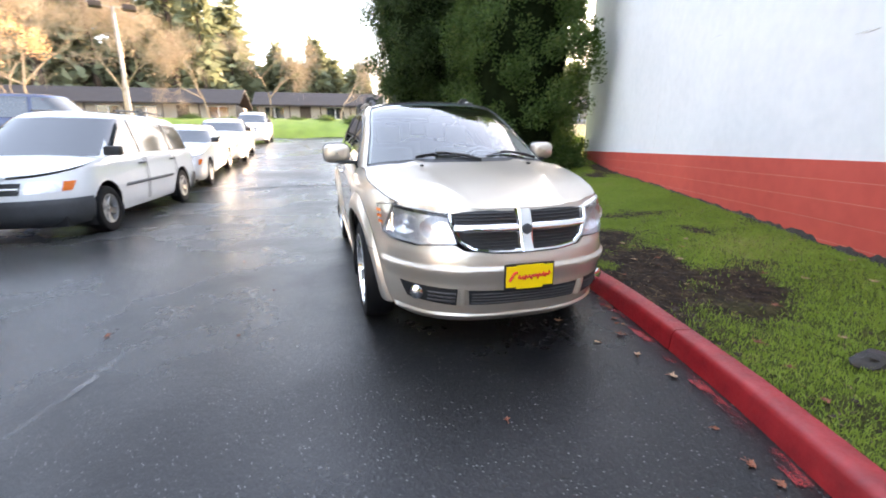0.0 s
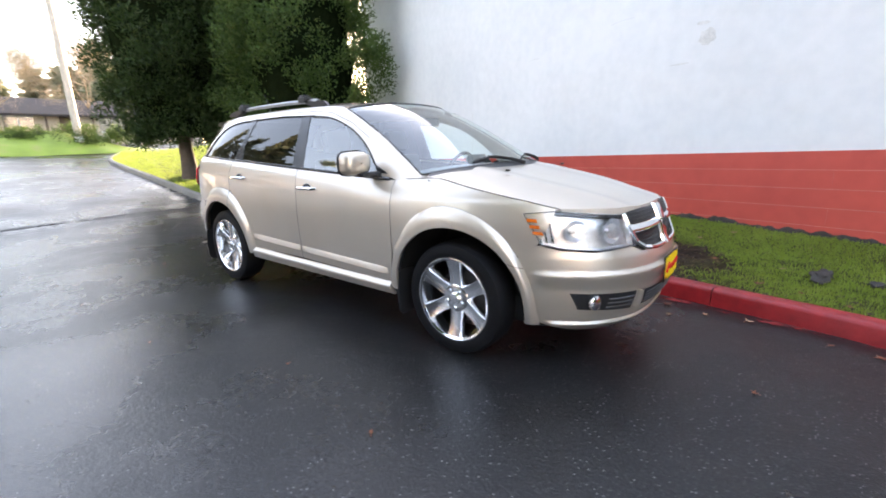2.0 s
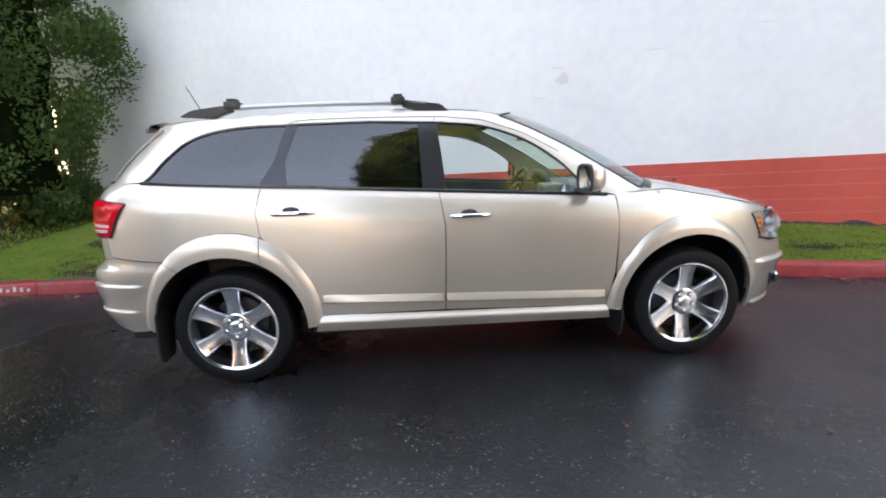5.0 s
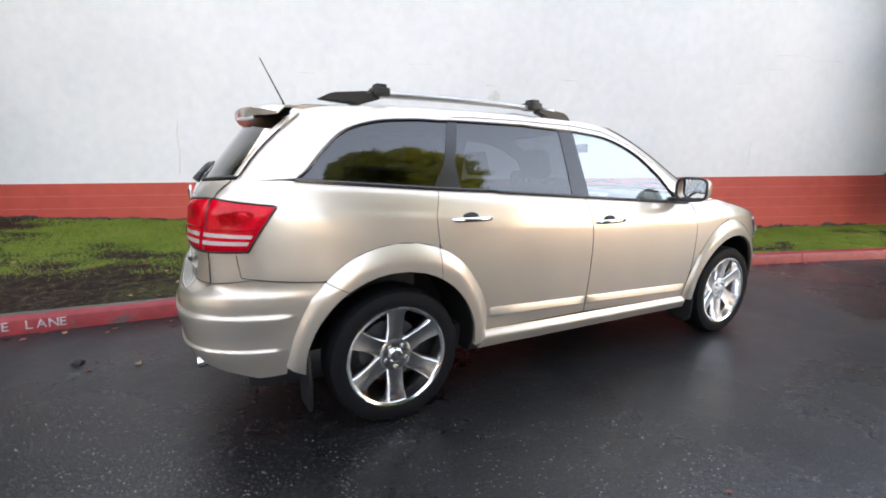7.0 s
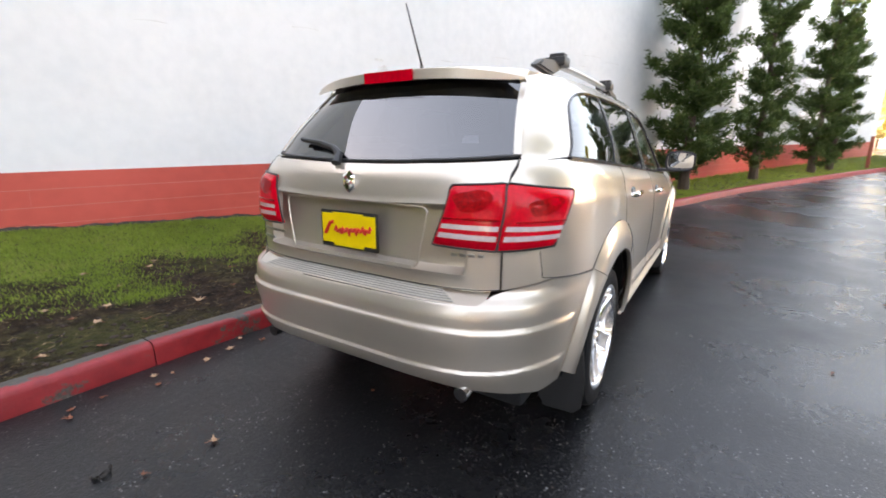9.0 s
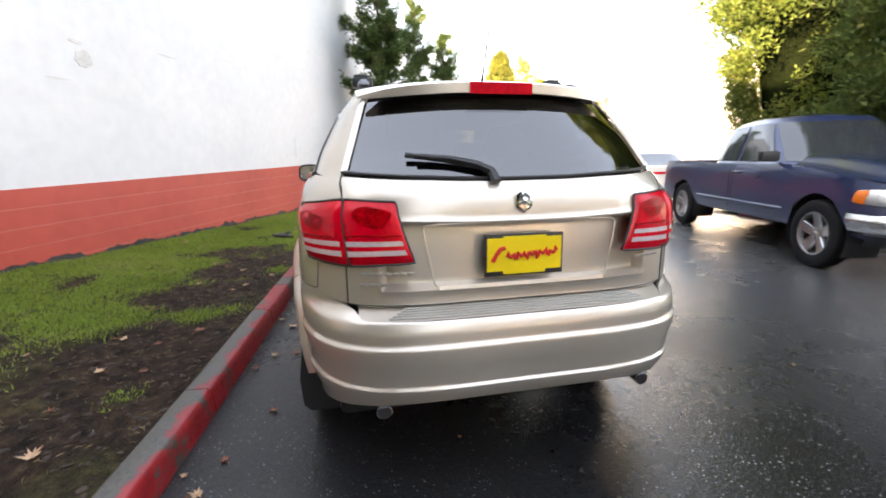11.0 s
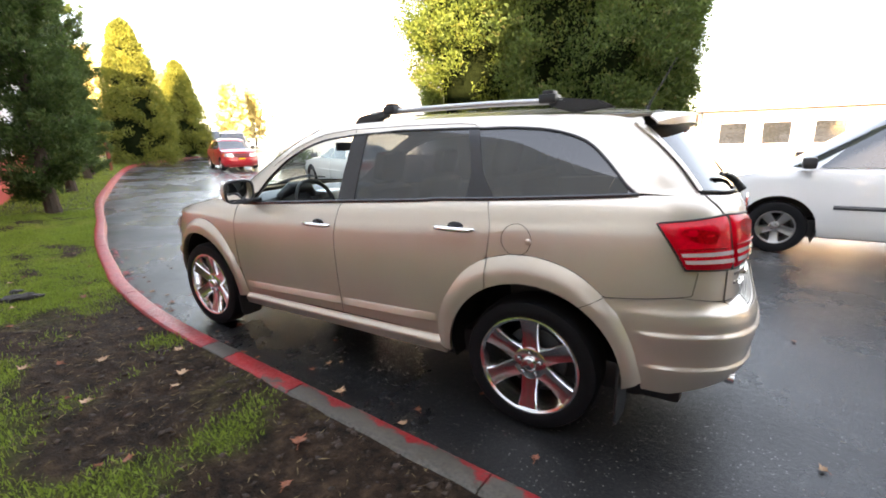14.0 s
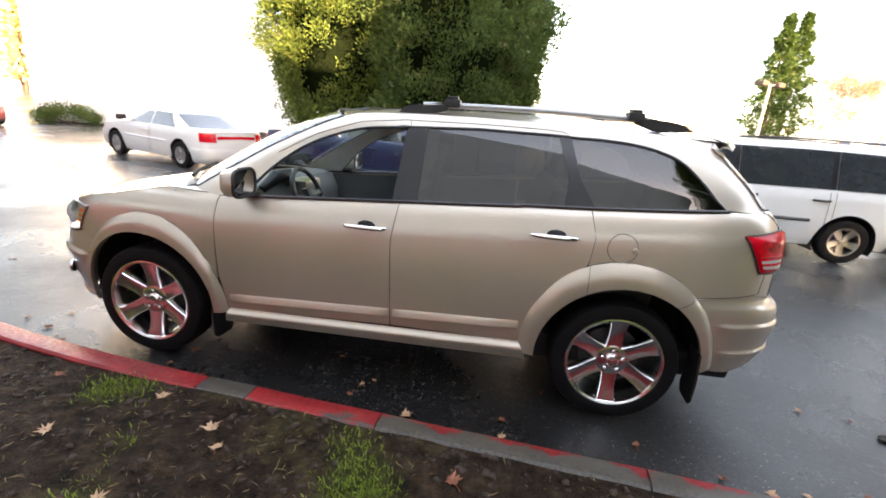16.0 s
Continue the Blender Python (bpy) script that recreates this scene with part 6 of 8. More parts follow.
# ---------------------------------------------------------------- other vehicles
def vehicle(name, label, at, paint, base, over, wide, belt_z, roof_z, hood, screen, rear, deck=None, r=0.33, low_z=0.24, panes=(), dark_bumper=False, head=AMBER, bed=None, nf=3.0, spokes=5, group="", arch=0.10, blackout=False, front=True):
    """A parked vehicle. base: half the wheelbase; over: front and rear overhang; hood: bonnet heights at the nose and the cowl;
    screen and rear: x of the glass at the belt and at the roof; deck: height of a boot lid or cargo bed; panes: side windows by x."""
    car = thing(name, label, "car", at, group)
    xf, xr = base + over[0], -base - over[1]
    prof = table([(low_z - 0.05, 0.90), (low_z + 0.10, 0.965), (belt_z * 0.6, 1.0), (belt_z - 0.12, 0.985), (belt_z, 0.95)])
    lo = Skin(lambda z: wide * prof(z), table([(low_z - 0.05, xf - 0.14), (low_z + 0.12, xf - 0.01), (0.55, xf), (hood[0], xf - 0.08), (belt_z + 0.1, xf - 0.3)]),
              table([(low_z - 0.05, xr + 0.12), (low_z + 0.12, xr + 0.01), (0.55, xr), (belt_z + 0.1, xr + 0.07)]), lambda z: xf - 0.75, lambda z: xr + 0.6, nf, 4.5)
    cowl_x = screen[0]
    mid, reach = (screen[0] + rear[0]) / 2, (screen[0] - rear[0]) / 2

    def bend(piece):
        """Arches the cab: it falls off towards the screen and the tail."""
        return [(x, y, z - arch * max(0, z - belt_z) / (roof_z - belt_z) * min(1.0, abs(x - mid) / reach) ** 2.2) for x, y, z in piece[0]], piece[1]

    def top(x):
        if x > cowl_x:
            f = (x - cowl_x) / (xf - cowl_x)
            return hood[1] + (hood[0] - hood[1]) * f**1.5
        if deck and x < rear[0]:
            return deck
        return belt_z

    def bottom(x):
        for c in (base, -base):
            d = abs(x - c)
            if d < r + 0.075:
                return max(low_z, r + math.sqrt((r + 0.075) ** 2 - d * d))
        return low_z
    qs = list(np.linspace(0, 0.97, 22)) + [lo.side(x, 0.6) for x in np.arange(xf - 0.76, xr + 0.61, -0.035)] + list(np.linspace(2.03, 3, 18))
    rows = []
    for q in qs:
        x = lo.at(q, 0.6).x
        z0, z1 = bottom(x), top(x)
        rows.append([lo.at(q, z0 + (z1 - z0) * f) for f in np.linspace(0, 1, 12)])
    part("body", both(sheet(rows)), paint, car)
    cap_rows = []
    for x in list(np.linspace(xf - 0.10, cowl_x - 0.25, 14)):
        z = top(x)
        ye = lo.at(lo.side(min(x, lo.front(z) - 0.01), z), z).y
        cap_rows.append([(x, ye * t, z + 0.055 * (1 - abs(t) ** 2.4)) for t in np.linspace(-1, 1, 15)])
    if front:
        lip_z = hood[0] - 0.004
        lip = [lo.at(lo.nose(abs(y), lip_z), lip_z, 0.002) for _, y, _ in cap_rows[0]]
        lip = [(p.x, math.copysign(p.y, c[1]), p.z) for p, c in zip(lip, cap_rows[0])]
        brow = [(0.45 * a[0] + 0.55 * b[0] + 0.012, 0.5 * (a[1] + b[1]), 0.30 * a[2] + 0.70 * b[2]) for a, b in zip(lip, cap_rows[0])]
        part("bonnet", sheet([lip, brow] + cap_rows), paint, car)
    if deck:
        dr = []
        for x in np.linspace(rear[0] + 0.15, xr + 0.03, 12):
            ye = lo.at(lo.side(max(x, lo.rear(deck) + 0.01), deck), deck).y
            dr.append([(x, ye * t, deck + (0.03 * (1 - abs(t) ** 2.4) if not bed else (-bed * step(0.05, 0.12, 1 - abs(t)) * step(0.0, 0.06, x - xr)))) for t in np.linspace(-1, 1, 25)])
        part("boot_lid" if not bed else "cargo_bed", sheet(dr), paint, car)
    sf, sr = table([(belt_z - 0.05, screen[0] + 0.02), (roof_z, screen[1])]), table([(belt_z - 0.05, rear[0] - 0.01), (roof_z, rear[1])])
    upw = table([(belt_z - 0.05, wide * 0.945), (belt_z + 0.05, wide * 0.90), (roof_z - 0.12, wide * 0.76), (roof_z - 0.04, wide * 0.70), (roof_z, wide * 0.62)])
    hi = Skin(upw, sf, sr, lambda z: sf(z) - 0.45, lambda z: sr(z) + 0.45, 2.5, 4.0)
    qs = list(np.linspace(0, 3, 150))
    part("cab", bend(both(sheet([[hi.at(q, z) for z in np.linspace(belt_z - 0.04, roof_z - 0.005, 12)] for q in qs]))), paint, car)
    ring = [hi.at(q, roof_z - 0.005) for q in np.linspace(0, 3, 31)]
    roof = [[Vector((p.x, p.y * t, roof_z - 0.005 + 0.045 * (1 - abs(t) ** 2.2) * step(0, 0.25, min(p.x - ring[-1].x, ring[0].x - p.x)))) for t in np.linspace(-1, 1, 13)] for p in ring]
    part("roof", bend(sheet(roof)), paint, car)
    zt, zb = roof_z - 0.085, belt_z + 0.035
    w = part("windscreen", bend(both(hi.panel([(0, zb), (0.74, zb)], [(0, zt + 0.02), (0.72, zt)], [(0, zb), (0, zt + 0.02)], [(0.74, zb), (0.72, zt)], 36, 14, 0.010))), DARK_PANE, car)
    part("rear_window", bend(both(hi.panel([(2.45, zb + 0.03), (3, zb + 0.03)], [(2.45, zt), (3, zt + 0.02)], [(2.45, zb + 0.03), (2.45, zt)], [(3, zb + 0.03), (3, zt + 0.02)], 10, 8, 0.006))), DARK_PANE, car)
    for a0, a1, b0, b1 in panes:
        piece = hi.panel(hi.xz([(a0, zb), (b0, zb)]), hi.xz([(a1, zt), (b1, zt)]), hi.xz([(a0, zb), (a1, zt)]), hi.xz([(b0, zb), (b1, zt)]), 18, 8, 0.014)
        piece = bend(piece)
        for s in (piece, mirrored(piece)):
            part("window", s, DARK_PANE, car)
    for (a0, a1, b0, b1), (c0, c1, d0, d1) in zip(panes, panes[1:]) if blackout else ():
        strip = bend(hi.panel(hi.xz([(b0, zb), (c0, zb)]), hi.xz([(b1, zt), (c1, zt)]), hi.xz([(b0, zb), (b1, zt)]), hi.xz([(c0, zb), (c1, zt)]), 4, 8, 0.005))
        for s in (strip, mirrored(strip)):
            part("window_pillar", s, GLOSS_BLACK, car)
    for s in (1, -1):
        flip = (lambda p: p) if s > 0 else mirrored
        if front:
            hz = hood[0] - 0.10
            lamp = lo.panel([(lo.nose(wide * 0.45, hz - 0.08), hz - 0.08), (lo.side(xf - 0.30, hz - 0.06), hz - 0.06)], [(lo.nose(wide * 0.47, hz + 0.07), hz + 0.07), (lo.side(xf - 0.38, hz + 0.07), hz + 0.07)], [(lo.nose(wide * 0.45, hz - 0.08), hz - 0.08), (lo.nose(wide * 0.47, hz + 0.07), hz + 0.07)], [(lo.side(xf - 0.30, hz - 0.06), hz - 0.06), (lo.side(xf - 0.38, hz + 0.07), hz + 0.07)], 14, 6, 0.006)
            h = part("head_lamp", flip(lamp), REFLECTOR, car, "clear head lamp with an amber corner")
            am = lo.panel(lo.xz([(xf - 0.22, hz - 0.06), (xf - 0.30, hz - 0.055)]), lo.xz([(xf - 0.27, hz + 0.065), (xf - 0.375, hz + 0.065)]), lo.xz([(xf - 0.22, hz - 0.06), (xf - 0.27, hz + 0.065)]), lo.xz([(xf - 0.30, hz - 0.055), (xf - 0.375, hz + 0.065)]), 5, 5, 0.010)
            part("amber_corner", flip(am), AMBER, h)
        tz = (deck or belt_z) - 0.16
        tl = lo.panel(lo.xz([(xr + 0.22, tz - 0.10)]) + [(lo.tail(wide * 0.62, tz - 0.10), tz - 0.10)], lo.xz([(xr + 0.26, tz + 0.11)]) + [(lo.tail(wide * 0.60, tz + 0.11), tz + 0.11)], lo.xz([(xr + 0.22, tz - 0.10), (xr + 0.26, tz + 0.11)]), [(lo.tail(wide * 0.62, tz - 0.10), tz - 0.10), (lo.tail(wide * 0.60, tz + 0.11), tz + 0.11)], 10, 6, 0.008)
        part("tail_lamp", flip(tl), RED_LENS, car)
        part("door_mirror", flip(join(box(screen[0] - 0.42, wide * 0.93, belt_z + 0.03, screen[0] - 0.28, wide * 1.16, belt_z + 0.17, 0.035))), BLACK, car)
        for x in sorted({p[0] for p in panes} | {p[2] for p in panes})[1:-1]:
            part("shut_line", flip(lo.line(lo.xz([(x, belt_z - 0.01), (x, low_z + 0.08)]), 0.004, 14, 0.001)), BLACK, car)
            part("handle", flip(tube([tuple(lo.at(lo.side(x + dx, belt_z - 0.13), belt_z - 0.13, o)) for dx, o in ((0.07, 0.004), (0.10, 0.022), (0.20, 0.022), (0.23, 0.004))], 0.014, 6)), BLACK if dark_bumper else paint, car)
        mid = lo.panel(lo.xz([(base - r - 0.2, 0.60), (-base + r + 0.2, 0.60)]), lo.xz([(base - r - 0.2, 0.65), (-base + r + 0.2, 0.65)]), lo.xz([(base - r - 0.2, 0.60), (base - r - 0.2, 0.65)]), lo.xz([(-base + r + 0.2, 0.60), (-base + r + 0.2, 0.65)]), 14, 4, 0.002, lambda u, v: 0.015 * math.sin(math.pi * v))
        part("side_moulding", flip(mid), GREY_PLASTIC if dark_bumper else paint, car)
        for c in (base, -base):
            liner = [[(c + (r + 0.08) * math.cos(a), yy, r + (r + 0.08) * math.sin(a)) for a in np.linspace(radians(-25), radians(205), 24)] for yy in (wide * 0.97, wide * 0.60)]
            liner.append([(c, wide * 0.60, r)] * 24)
            part("wheel_well", flip(sheet(liner)), BLACK, car)
    bump_mat = GREY_PLASTIC if dark_bumper else paint
    for end, q0, q1 in (("front_bumper", 0, lo.side(xf - 0.55, 0.45)), ("rear_bumper", lo.side(xr + 0.5, 0.45), 3))[0 if front else 1:]:
        ztop = 0.58
        pts = lambda z: [(q0 + (q1 - q0) * f, z) for f in np.linspace(0, 1, 6)]
        part(end, both(lo.panel(pts(low_z - 0.02), pts(ztop), [(q0, low_z - 0.02), (q0, ztop)], [(q1, low_z - 0.02), (q1, ztop)], 24, 8, 0.004, lambda u, v: 0.022 * math.sin(math.pi * v) ** 0.4)), bump_mat, car)
    gz = hood[0] - 0.10
    if front:
        g = part("grille", both(lo.panel([(0, gz - 0.09), (lo.nose(wide * 0.40, gz - 0.09), gz - 0.09)], [(0, gz + 0.06), (lo.nose(wide * 0.42, gz + 0.06), gz + 0.06)], [(0, gz - 0.09), (0, gz + 0.06)], [(lo.nose(wide * 0.40, gz - 0.09), gz - 0.09), (lo.nose(wide * 0.42, gz + 0.06), gz + 0.06)], 8, 4, 0.005)), BLACK, car)
        part("grille_bar", both(lo.line([(0, gz - 0.015), (lo.nose(wide * 0.40, gz - 0.015), gz - 0.015)], 0.018, 8, 0.012)), paint, g)
    for x, s in ((base, 1), (base, -1), (-base, 1), (-base, -1)):
        wheel(car, (x, s * (wide - 0.115), r), r, 0.205, r * 0.63, spokes, "alloy", s)
    part("underbody", box(xr + 0.2, -wide * 0.8, low_z - 0.04, xf - 0.2, wide * 0.8, low_z + 0.2, 0.03), BLACK, car)
    return car, lo, hi


def stand(x, y, yaw):
    return pose(x, y, ground_z(x, y), 0, 0, yaw)


def tilt_stand(x, y, yaw, reach=1.4):
    c, s = math.cos(radians(yaw)), math.sin(radians(yaw))
    za, zb = ground_z(x + c * reach, y + s * reach), ground_z(x - c * reach, y - s * reach)
    return Matrix.Translation((x, y, (za + zb) / 2)) @ pose(0, 0, 0, 0, 0, yaw) @ pose(0, 0, 0, 0, -math.degrees(math.atan2(za - zb, 2 * reach)), 0)


van, van_lo, van_hi = vehicle("minivan", "white minivan with dark grey bumpers parked on the lot", tilt_stand(-4.46, -5.00, -4), WHITE_PAINT, 1.515, (0.93, 1.06), 0.98, 1.06, 1.74, (0.84, 1.04), (1.62, 0.55), (-2.48, -2.28), r=0.335, panes=((1.16, 0.60, 0.16, 0.16), (0.08, 0.08, -1.18, -1.18), (-1.26, -1.26, -2.28, -2.10)), dark_bumper=True, arch=0.07, blackout=True, nf=2.5)
for s in (1, -1):
    part("roof_rail", tube([(x, s * 0.60, 1.805 - 0.02 * (x + 0.9) ** 2) for x in np.linspace(0.1, -1.95, 12)], 0.014, 6), BLACK, van)
truck, t_lo, _ = vehicle("pickup_truck", "dark navy pickup truck with chrome grille parked by the hedge", tilt_stand(1.60, -6.21, 162), NAVY_PAINT, 1.785, (1.02, 1.22), 1.0, 1.20, 1.85, (0.98, 1.17), (1.22, 0.52), (-0.98, -0.84), deck=1.22, r=0.40, low_z=0.44, panes=((0.78, 0.36, -0.06, -0.06), (-0.15, -0.15, -0.84, -0.76)), bed=0.45, nf=3.4, front=False)


def truck_front(car, lo, xf):
    """The pickup's face: domed bonnet, chrome grille with a cross, lamps at the corners and a chrome bumper."""
    rows = []
    for x in np.linspace(0.98, xf - 0.085, 18):
        f = max(0.0, (x - 1.22) / (xf - 1.22))
        edge = 1.17 + (0.98 - 1.17) * f**1.5
        ye = lo.at(lo.side(min(x, lo.front(edge) - 0.012), edge), edge).y
        dome = 0.105 - 0.02 * f
        row = []
        for t in np.linspace(-1, 1, 33):
            a = abs(t)
            shelf = 0.022 * (1 - a**4)
            row.append((x - 0.05 * a**2 * f**4, ye * t, edge + shelf + dome * step(0.86, 0.62, a) * (1 - 0.25 * f**6) + 0.016 * (1 - a**2)))
        rows.append(row)
    rows.append([(x + 0.02, y, z - 0.07 * (1 - abs(y) / 1.1)) for x, y, z in rows[-1]])
    bonnet_ob = part("bonnet", sheet(rows), NAVY_PAINT, car)
    for side in (1, -1):
        part("shut_line", tube([(r[16 + side * 14][0], r[16 + side * 14][1], r[16 + side * 14][2] + 0.001) for r in rows[:-1]], 0.003, 5), BLACK, bonnet_ob)
    ny = lambda y, z: (lo.nose(y, z), z)
    quad = lambda y0, y1, y2, y3, z0, z1, out, n=8, m=6, bulge=None: lo.panel([ny(y0, z0), ny(y1, z0)], [ny(y2, z1), ny(y3, z1)], [ny(y0, z0), ny(y2, z1)], [ny(y1, z0), ny(y3, z1)], n, m, out, bulge)
    g = thing("grille", "chrome grille with a broad cross over dark mesh", "")
    g.parent = car
    part("grille_surround", both(quad(0.0, 0.50, 0.0, 0.57, 0.76, 1.085, 0.045, 16, 12, lambda u, v: -0.03 * max(0, (u - 0.9) * 10) ** 2)), CHROME, g)
    for side in (1, -1):
        flip = (lambda p: p) if side > 0 else mirrored
        for z0, z1, k0, k1 in ((0.785, 0.905, 0.445, 0.465), (0.945, 1.055, 0.475, 0.50)):
            part("grille_mesh", flip(quad(0.065, k0, 0.065, k1, z0, z1, 0.049)), GREY_PLASTIC, g)
            for zz in np.linspace(z0 + 0.015, z1 - 0.015, 5):
                part("slat", flip(lo.line([ny(y, zz) for y in np.linspace(0.07, k0, 7)], 0.0055, 12, 0.052)), ALLOY, g)
        lamp = thing("head_lamp", "clear head lamp with an amber corner", "")
        lamp.parent = car
        low_e = [ny(0.55, 0.80), ny(0.75, 0.79)] + lo.xz([(xf - 0.30, 0.80), (xf - 0.50, 0.82)])
        top_e = [ny(0.60, 0.955), ny(0.75, 0.965)] + lo.xz([(xf - 0.30, 0.965), (xf - 0.47, 0.95)])
        part("lamp_bowl", flip(lo.panel(low_e, top_e, [low_e[0], top_e[0]], [low_e[-1], top_e[-1]], 24, 8, 0.008, lambda u, v: 0.018 * math.sin(math.pi * v) ** 0.5)), REFLECTOR, lamp)
        am = lo.panel(lo.xz([(xf - 0.38, 0.81), (xf - 0.50, 0.825)]), lo.xz([(xf - 0.36, 0.955), (xf - 0.47, 0.945)]), lo.xz([(xf - 0.38, 0.81), (xf - 0.36, 0.955)]), lo.xz([(xf - 0.50, 0.825), (xf - 0.47, 0.945)]), 6, 6, 0.020, lambda u, v: 0.012 * math.sin(math.pi * v) ** 0.5)
        part("amber_corner", flip(am), AMBER, lamp)
        part("lamp_seal", flip(lo.line(low_e + top_e[::-1] + [low_e[0]], 0.004, 60, 0.008)), BLACK, lamp)
        c = lo.at(lo.nose(0.74, 0.585), 0.585, 0.062)
        part("fog_lamp", flip(spun([(0.070, -0.01), (0.070, 0.006), (0.055, 0.010), (0.050, -0.02), (0.0, -0.03)], 22, Matrix.Translation(c) @ pose(0, 0, 0, 0, 88, 30))), ALLOY, car)
    bump_low, bump_top = [ny(y, 0.49) for y in (0.0, 0.5, 0.9)] + [(lo.side(xf - 0.50, 0.49), 0.49)], [ny(y, 0.705) for y in (0.0, 0.5, 0.9)] + [(lo.side(xf - 0.52, 0.705), 0.705)]
    bumper = part("front_bumper", both(lo.panel(bump_low, bump_top, [bump_low[0], bump_top[0]], [bump_low[-1], bump_top[-1]], 36, 12, 0.03, lambda u, v: 0.035 * step(0.0, 0.25, v) * (1 - 0.75 * step(0.72, 1.0, v)))), CHROME, car, "chrome front bumper")
    part("bumper_slot", both(quad(0.0, 0.42, 0.0, 0.42, 0.555, 0.615, 0.071)), BLACK, bumper)
    part("valance", both(quad(0.0, 0.88, 0.0, 0.90, 0.36, 0.50, 0.0, 16, 4)), BLACK, bumper)
    part("number_plate", box(xf + 0.055, -0.16, 0.52, xf + 0.078, 0.16, 0.68, 0.006), PLATE_WHITE, car, "white number plate")


truck_front(truck, t_lo, 1.785 + 1.02)
SEDAN = dict(base=1.42, over=(0.98, 1.05), wide=0.90, belt_z=0.98, roof_z=1.40, hood=(0.76, 0.96), screen=(0.98, 0.20), rear=(-1.50, -0.92), deck=1.0, r=0.32, low_z=0.22, panes=((0.62, 0.16, -0.22, -0.22), (-0.30, -0.30, -1.20, -0.88)), arch=0.14)
near_saloon, near_lo, _ = vehicle("saloon_car", "white saloon car parked facing away on the wet lot", tilt_stand(8.32, -8.30, -20), WHITE_PAINT, 1.42, (1.02, 0.98), 0.93, 0.96, 1.40, (0.70, 0.92), (1.30, 0.28), (-1.95, -0.82), deck=0.99, r=0.33, low_z=0.22, panes=((0.86, 0.24, -0.14, -0.14), (-0.22, -0.22, -1.20, -0.86)), arch=0.13)
part("lamp_strip", both(near_lo.panel([(near_lo.tail(0.55, 0.80), 0.80), (3.0, 0.82)], [(near_lo.tail(0.55, 0.88), 0.88), (3.0, 0.88)], [(near_lo.tail(0.55, 0.80), 0.80), (near_lo.tail(0.55, 0.88), 0.88)], [(3.0, 0.82), (3.0, 0.88)], 12, 4, 0.010)), RED_LENS, near_saloon, "red lamp strip across the tail")
HATCH = dict(base=1.25, over=(0.78, 0.62), wide=0.85, belt_z=1.0, roof_z=1.50, hood=(0.86, 1.0), screen=(1.15, 0.35), rear=(-1.72, -1.45), r=0.30, low_z=0.22, panes=((0.75, 0.30, -0.10, -0.10), (-0.18, -0.18, -1.05, -1.0)))
red, red_lo, _ = vehicle("hatchback", "small red hatchback facing along the lane", tilt_stand(19.6, -11.2, 160), RED_PAINT, **HATCH)
part("plate", box(1.99, -0.15, 0.50, 2.04, 0.15, 0.62, 0.006), YELLOW, red, "yellow dealer plate")
vehicle("saloon_car", "small white saloon parked behind the minivan", tilt_stand(-9.75, -4.75, 0), WHITE_PAINT, **SEDAN)
vehicle("saloon_car", "white saloon parked in the row of cars", tilt_stand(-14.3, -4.5, 2), WHITE_PAINT, **SEDAN)
vehicle("hatchback", "pale hatchback at the far end of the lot", tilt_stand(-21.6, -4.3, 0), WHITE_PAINT, **HATCH)
vehicle("estate_car", "dark navy tall estate car parked across behind the minivan", tilt_stand(-13.0, -9.45, 90), NAVY_PAINT, 1.45, (0.95, 1.0), 0.98, 1.42, 2.16, (1.20, 1.38), (1.30, 0.55), (-2.25, -2.0), r=0.40, low_z=0.36, panes=((0.95, 0.5, 0.05, 0.05), (-0.05, -0.05, -1.05, -1.05), (-1.15, -1.15, -2.05, -1.9)))
vehicle("saloon_car", "silver car parked across the lot", tilt_stand(-6.8, -13.5, -90), SILVER_PAINT, **SEDAN)
vehicle("delivery_van", "white van parked at the end of the lane", tilt_stand(27.5, -16.5, 150), WHITE_PAINT, 1.5, (0.8, 1.0), 0.95, 1.15, 1.95, (1.0, 1.15), (1.5, 0.9), (-2.4, -2.3), r=0.34, panes=((1.1, 0.8, 0.2, 0.2),), dark_bumper=True)
vehicle("delivery_van", "black van parked at the end of the lane", tilt_stand(37.0, -20.5, 185), NAVY_PAINT, 1.5, (0.8, 1.0), 0.95, 1.2, 2.1, (1.0, 1.2), (1.5, 0.9), (-2.4, -2.3), r=0.34, panes=((1.1, 0.8, 0.2, 0.2),), dark_bumper=True)
for t in np.linspace(0, 1, 5):
    vehicle("saloon_car", "parked car in the distance beyond the lot", tilt_stand(-38 - 4 * t, -40 - 9 * t * 3 + 3, 60), (SILVER_PAINT, NAVY_PAINT, WHITE_PAINT, RED_PAINT, SILVER_PAINT)[int(t * 4)], group="distant parked cars", **SEDAN)


